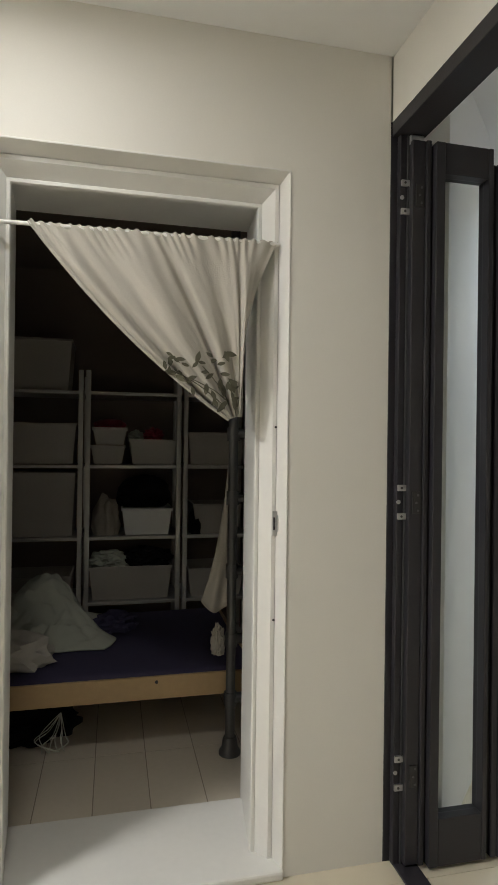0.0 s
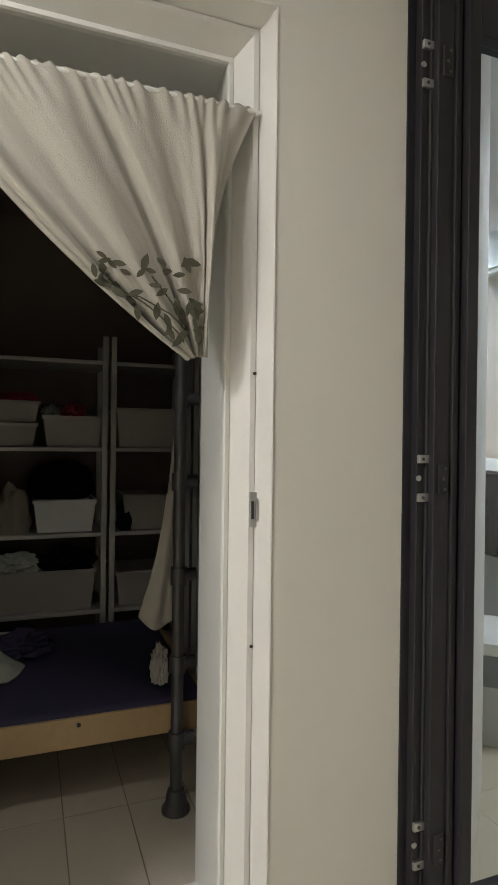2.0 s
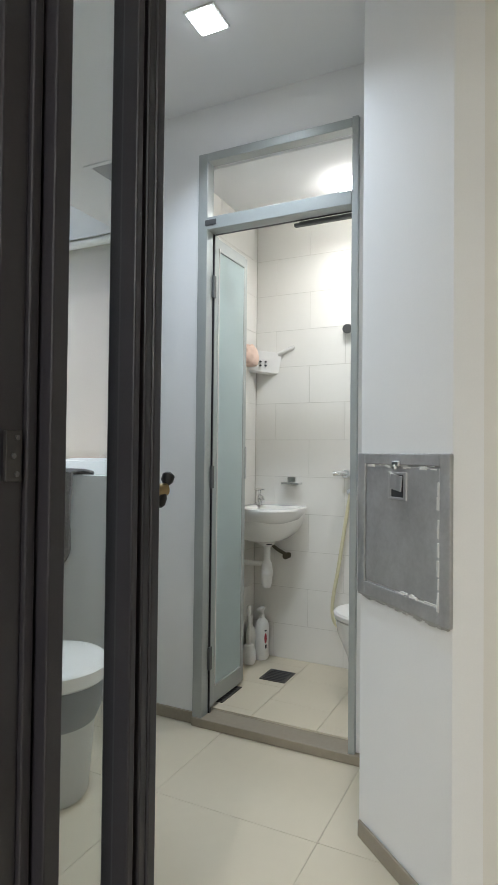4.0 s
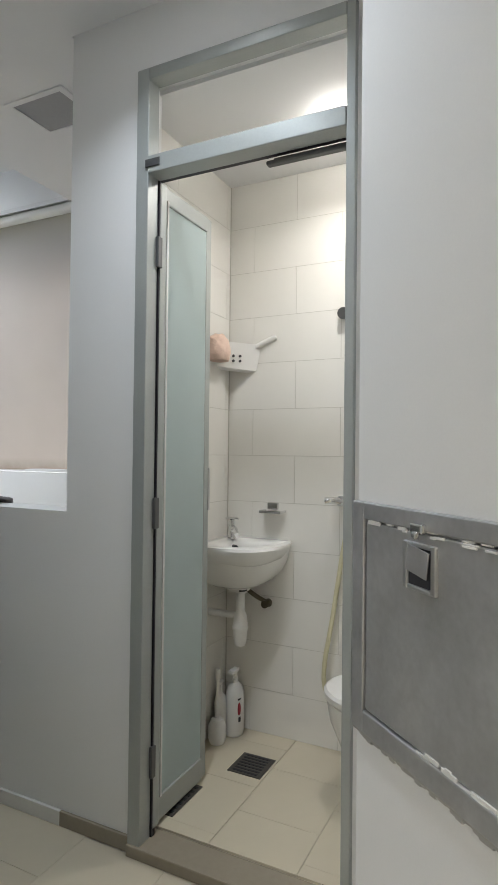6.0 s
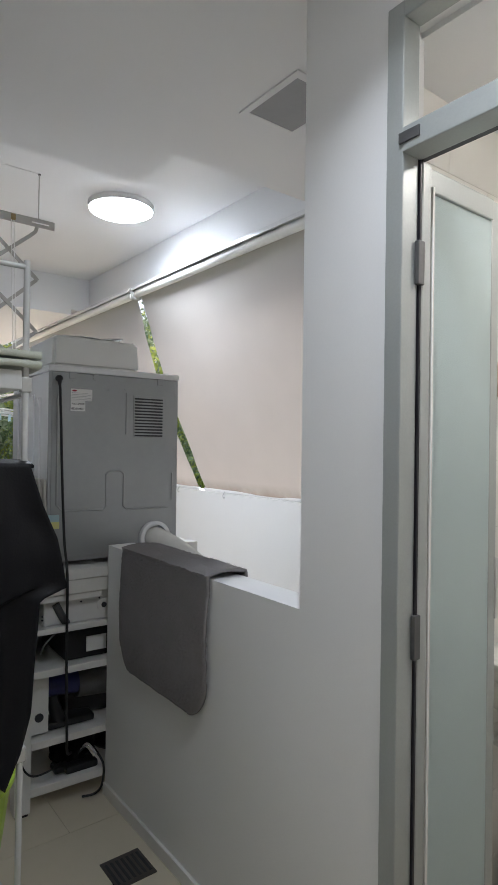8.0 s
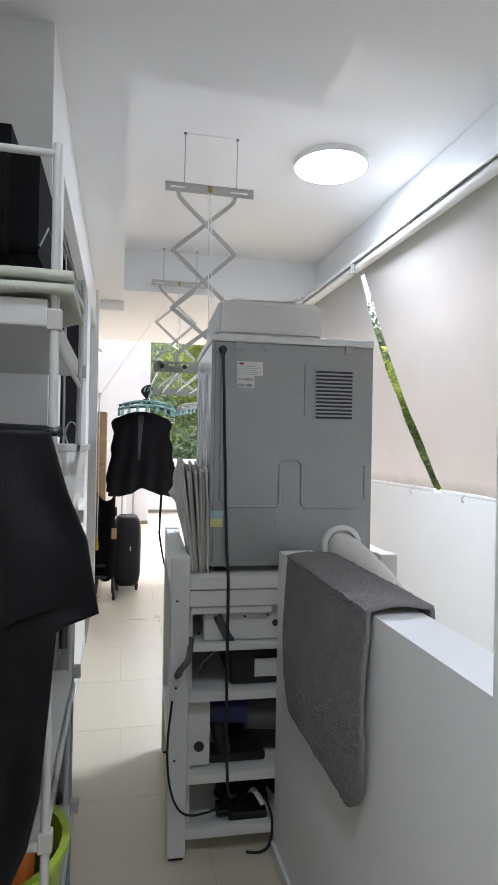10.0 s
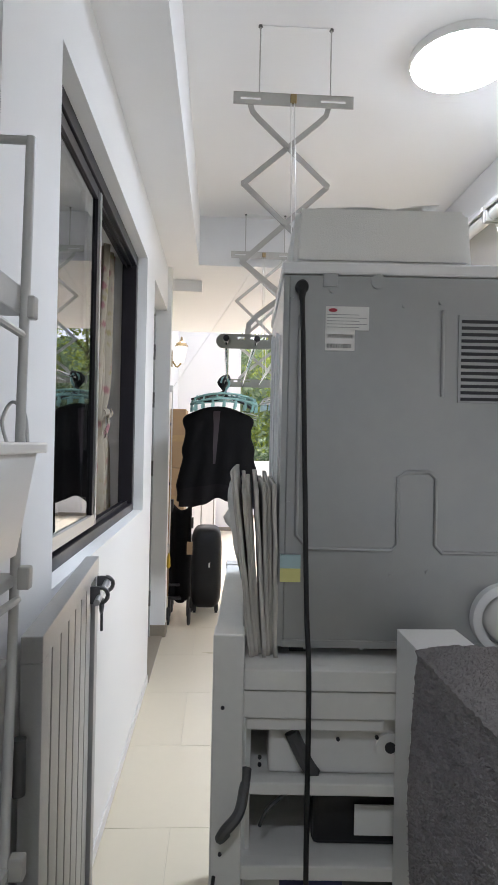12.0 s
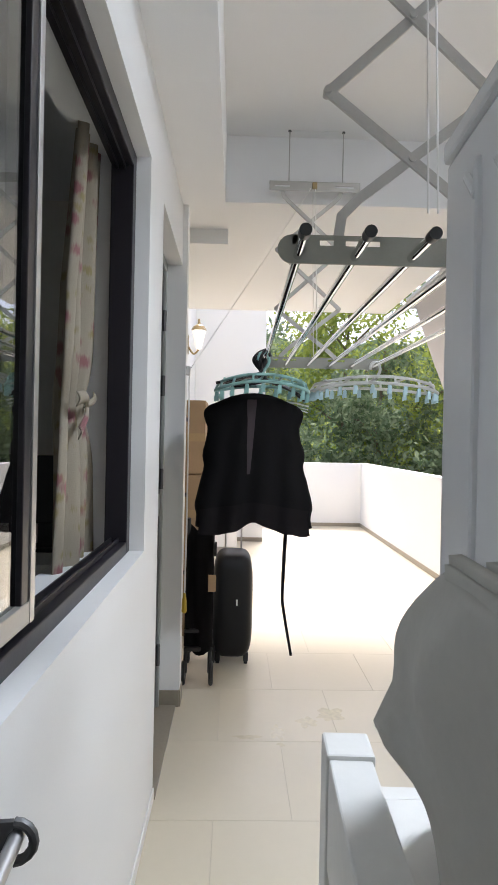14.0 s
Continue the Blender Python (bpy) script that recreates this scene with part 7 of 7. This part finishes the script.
part("lock_rail", B((1.698, 6.42, 1.05, 1.748, 7.09, 1.17), bevel=0.003), GREY_ALU, lf, "grey lock rail")
DARKGLASS = material("dark_tinted_panel", (0.03, 0.036, 0.04), 0.08, 0, 0.02, 60, 0.0, 5, 0.05, 0.6)
for z0, z1 in ((1.17, 2.28), (0.14, 1.05)):
    part("panel", B((1.715, 6.42, z0, 1.725, 7.02, z1)), DARKGLASS, lf, "dark tinted glass")
for z in (2.1, 1.75, 1.25, 0.3):
    bm = bmesh.new()
    cyl(bm, (1.755, 7.085, z - 0.055), (1.755, 7.085, z + 0.055), 0.011, seg=10)
    part("hinge", bm, DARK_PIPE, d4, "", True)
structure("door_threshold", B((1.60, 6.3, 0, 1.85, 7.14, 0.012)), SKIRT, "brown tiled threshold of the back door", "threshold")
structure("store_of_house_floor", B((-0.8, 3.95, -0.005, 1.60, 7.14, 0.004)), TILE, "beige floor inside the window room", "floor")


# ---- dried spills on the floor ----
SPILL = material("yellowish_dried_spill", (0.67, 0.60, 0.44), 0.22, 0, 0.25, 45, 0.05, 14, 0.2)
for sx, sy, rx, ry, seed in ((2.385, 6.86, 0.035, 0.07, 1), (2.24, 6.81, 0.06, 0.018, 2), (2.55, 6.97, 0.05, 0.05, 3), (2.68, 7.06, 0.07, 0.06, 4), (2.40, 6.74, 0.02, 0.016, 5)):
    bm = bmesh.new()
    ring = [2 * math.pi * k / 40 for k in range(40)]
    vs = [bm.verts.new((sx + rx * math.cos(q) * (1 + 0.9 * noise.noise(Vector((math.cos(q) * 2, math.sin(q) * 2, seed * 3.3)))), sy + ry * math.sin(q) * (1 + 0.9 * noise.noise(Vector((math.cos(q) * 2, math.sin(q) * 2, seed * 3.3)))), 0.0012)) for q in ring]
    bm.faces.new(vs)
    solid("floor_stain", bm, SPILL, "yellowish dried spill on the beige floor tiles", "stain", "dried spills on the floor")


# ---- trees beyond the parapet ----
def tree(x, y, h, spread, leaves, mat, seed, label, base=-3.0, low=0.25):
    t = thing("tree", (x, y, base), label, "tree", "trees beyond the parapet")
    rnd = random.Random(seed)
    bm = bmesh.new()
    top = Vector((x + rnd.uniform(-0.4, 0.4), y + rnd.uniform(-0.4, 0.4), base + h * 0.8))
    tube(bm, bez([(x, y, base), (x + rnd.uniform(-0.15, 0.15), y, base + h * 0.35), top], 6), lambda k: 0.10 - 0.075 * k, 9)
    tips = []
    for k in range(11):
        f = rnd.uniform(0.3, 0.95)
        p0 = Vector((x, y, base)).lerp(top, f)
        a = rnd.uniform(0, 6.28)
        L = spread * rnd.uniform(0.5, 1.0) * (1.15 - 0.5 * f)
        p1 = p0 + Vector((math.cos(a) * L, math.sin(a) * L, L * rnd.uniform(0.1, 0.7)))
        tube(bm, bez([p0, p0.lerp(p1, 0.5) + Vector((0, 0, 0.1)), p1], 4), lambda q: 0.035 - 0.027 * q, 6)
        tips += [p0.lerp(p1, q) for q in (0.45, 0.75, 1.0)]
    tips.append(top)
    part("trunk", bm, BARK, t, "", True)
    g = np.random.default_rng(seed)
    clumps = np.array([tuple(p) for p in tips])
    clumps = np.vstack([clumps, np.array([[x, y, base + h * 0.55]]) + g.normal(0, 1, (26, 3)) * np.array([spread * 0.5, spread * 0.5, h * (0.5 - low) * 0.62])])
    c = clumps[g.integers(0, len(clumps), leaves)] + g.normal(0, 1, (leaves, 3)) * np.array([0.26, 0.26, 0.20]) * spread * 0.62
    d = g.normal(0, 1, (leaves, 3))
    d /= np.linalg.norm(d, axis=1)[:, None]
    s = np.cross(d, g.normal(0, 1, (leaves, 3)))
    s /= np.linalg.norm(s, axis=1)[:, None]
    L = g.uniform(0.05, 0.12, (leaves, 1))
    V = np.stack([c - d * L, c + s * L * 0.4, c + d * L, c - s * L * 0.4], 1).reshape(-1, 3)
    me = bpy.data.meshes.new("crown")
    me.from_pydata(V.tolist(), [], np.arange(leaves * 4).reshape(-1, 4).tolist())
    me.materials.append(mat)
    cr = new("crown", me)
    cr.parent = t
    cr.matrix_parent_inverse = t.matrix_basis.inverted()
    cr["kind"] = "stuff"
    return t


rt = random.Random(77)
for k in range(11):
    tree(-3.0 + 1.55 * k + rt.uniform(-0.4, 0.4), 19.5 + rt.uniform(-1.0, 2.5), 9.5 + rt.uniform(-1, 2), 2.3, 7000, LEAF_A if k % 3 else LEAF_B, 100 + k, "tall leafy tree with bright green foliage")
for k in range(8):
    tree(-0.5 + 1.5 * k + rt.uniform(-0.4, 0.4), 16.6 + rt.uniform(-0.5, 0.8), 4.6 + rt.uniform(-0.4, 0.7), 1.25, 8000, LEAF_B, 200 + k, "dense dark green shrub-like tree", -3.0, 0.05)
for k in range(9):
    tree(9.5 + rt.uniform(-0.8, 2.0), 1.0 + 2.0 * k, 8.5 + rt.uniform(-1, 2), 2.1, 6000, LEAF_A if k % 2 else LEAF_B, 300 + k, "leafy tree beside the parapet")
bm = bmesh.new()
grid(bm, lambda u, v: Vector((-40 + 90 * u, 42 + 2 * math.sin(u * 20), -3 + v * (11 + 2.5 * noise.noise(Vector((u * 30, 0, 5)))))), 120, 14)
structure("backdrop_woods", bm, LEAF_B, "far dark green woods beyond the trees", "backdrop")

# ---- tiles ----
def tiles(parent, x0, x1, y0, y1, tw, tl, ox, oy, shift, z, mat, gap=0.0014, deep=0.01, name="tile"):
    bm = bmesh.new()
    box(bm, -tw / 2 + gap / 2, -tl / 2 + gap / 2, -deep, tw / 2 - gap / 2, tl / 2 - gap / 2, 0)
    bmesh.ops.bevel(bm, geom=[e for e in bm.edges if all(v.co.z > -0.001 for v in e.verts)], offset=0.0006, segments=1, affect="EDGES")
    me = mesh_of(name, bm, mat)
    for j in range(math.floor((y0 - oy) / tl), math.ceil((y1 - oy) / tl)):
        for i in range(math.floor((x0 - ox) / tw) - 1, math.ceil((x1 - ox) / tw) + 1):
            cx, cy = ox + (i + 0.5) * tw + (shift if j % 2 else 0), oy + (j + 0.5) * tl
            if x0 - tw * 0.5 < cx < x1 + tw * 0.5 and y0 - tl * 0.5 < cy < y1 + tl * 0.5:
                a, b = max(x0, cx - tw / 2), min(x1, cx + tw / 2)
                c, d = max(y0, cy - tl / 2), min(y1, cy + tl / 2)
                if b - a < 0.02 or d - c < 0.02:
                    continue
                ob = new(name, me)
                ob.matrix_basis = Matrix.LocRotScale(((a + b) / 2, (c + d) / 2, z), None, ((b - a) / tw, (d - c) / tl, 1))
                ob.parent = parent


floor_ob = bpy.data.objects["floor_slab"]
tiles(floor_ob, -2.6, 0.9, -2.6, 1.80, 0.6, 0.6, 0.3, 1.675, 0, 0.0, TILE)
tiles(floor_ob, 0.9, 2.6, -2.6, 2.6, 0.6, 0.6, 2.10, 1.675, 0, 0.0, TILE)
tiles(floor_ob, 0.9, 4.38, 2.6, 14.2, 0.6, 0.6, 2.09, 6.77, 0.305, 0.0, TILE)
structure("store_floor_bed", B((-1.3, 2.16, -0.006, 0.9, 4.1, -0.0015)), SKIRT, "dark grout bed of the store room floor", "floor")
tiles(floor_ob, -1.3, 0.9, 2.16, 4.1, 0.2125, 0.62, -0.058, 2.0, 0, 0.0, STORE_TILE, 0.004)
tiles(bpy.data.objects["floor_bath"], 2.70, 3.455, 1.19, 2.545, 0.3, 0.3, 2.75, 2.19, 0.15, 0.044, TILE)


def wall_tiles(parent, along, fixed, a0, a1, z0, z1, oa, mat):
    """Glazed tiles on an upright wall; along is 'x' or 'y'."""
    tw, th, gap = 0.408, 0.2065, 0.002
    bm = bmesh.new()
    box(bm, -tw / 2 + gap / 2, -0.004, -th / 2 + gap / 2, tw / 2 - gap / 2, 0.004, th / 2 - gap / 2, 0.0004)
    me = mesh_of("tile", bm, mat)
    j = 0
    for j in range(0, 14):
        zb = -0.179 + j * th
        for i in range(-6, 8):
            p = oa + (i + (0 if j % 2 else 0.5)) * tw
            a, b, c, d = max(a0, p), min(a1, p + tw), max(z0, zb), min(z1, zb + th)
            if b - a < 0.02 or d - c < 0.02:
                continue
            ob = new("tile", me)
            place = ((a + b) / 2, fixed, (c + d) / 2) if along == "x" else (fixed, (a + b) / 2, (c + d) / 2)
            ob.matrix_basis = Matrix.LocRotScale(place, Euler((0, 0, 0 if along == "x" else radians(90))), ((b - a) / tw, 1, (d - c) / th))
            ob.parent = parent


for nm, b in (("wall_bath_back_bed", (3.447, 1.19, 0.034, 3.4552, 2.545, 2.50)), ("wall_bath_side_bed", (2.73, 2.537, 0.034, 3.447, 2.5452, 2.50))):
    o = structure(nm, B(b), BATH_GROUT, "tiled bathroom wall", "wall")
    if nm == "wall_bath_back_bed":
        wall_tiles(o, "y", 3.4498, 1.19, 2.534, 0.044, 2.50, 2.412, BATH_TILE)
    else:
        wall_tiles(o, "x", 2.5398, 2.73, 3.441, 0.044, 2.50, 2.80, BATH_TILE)
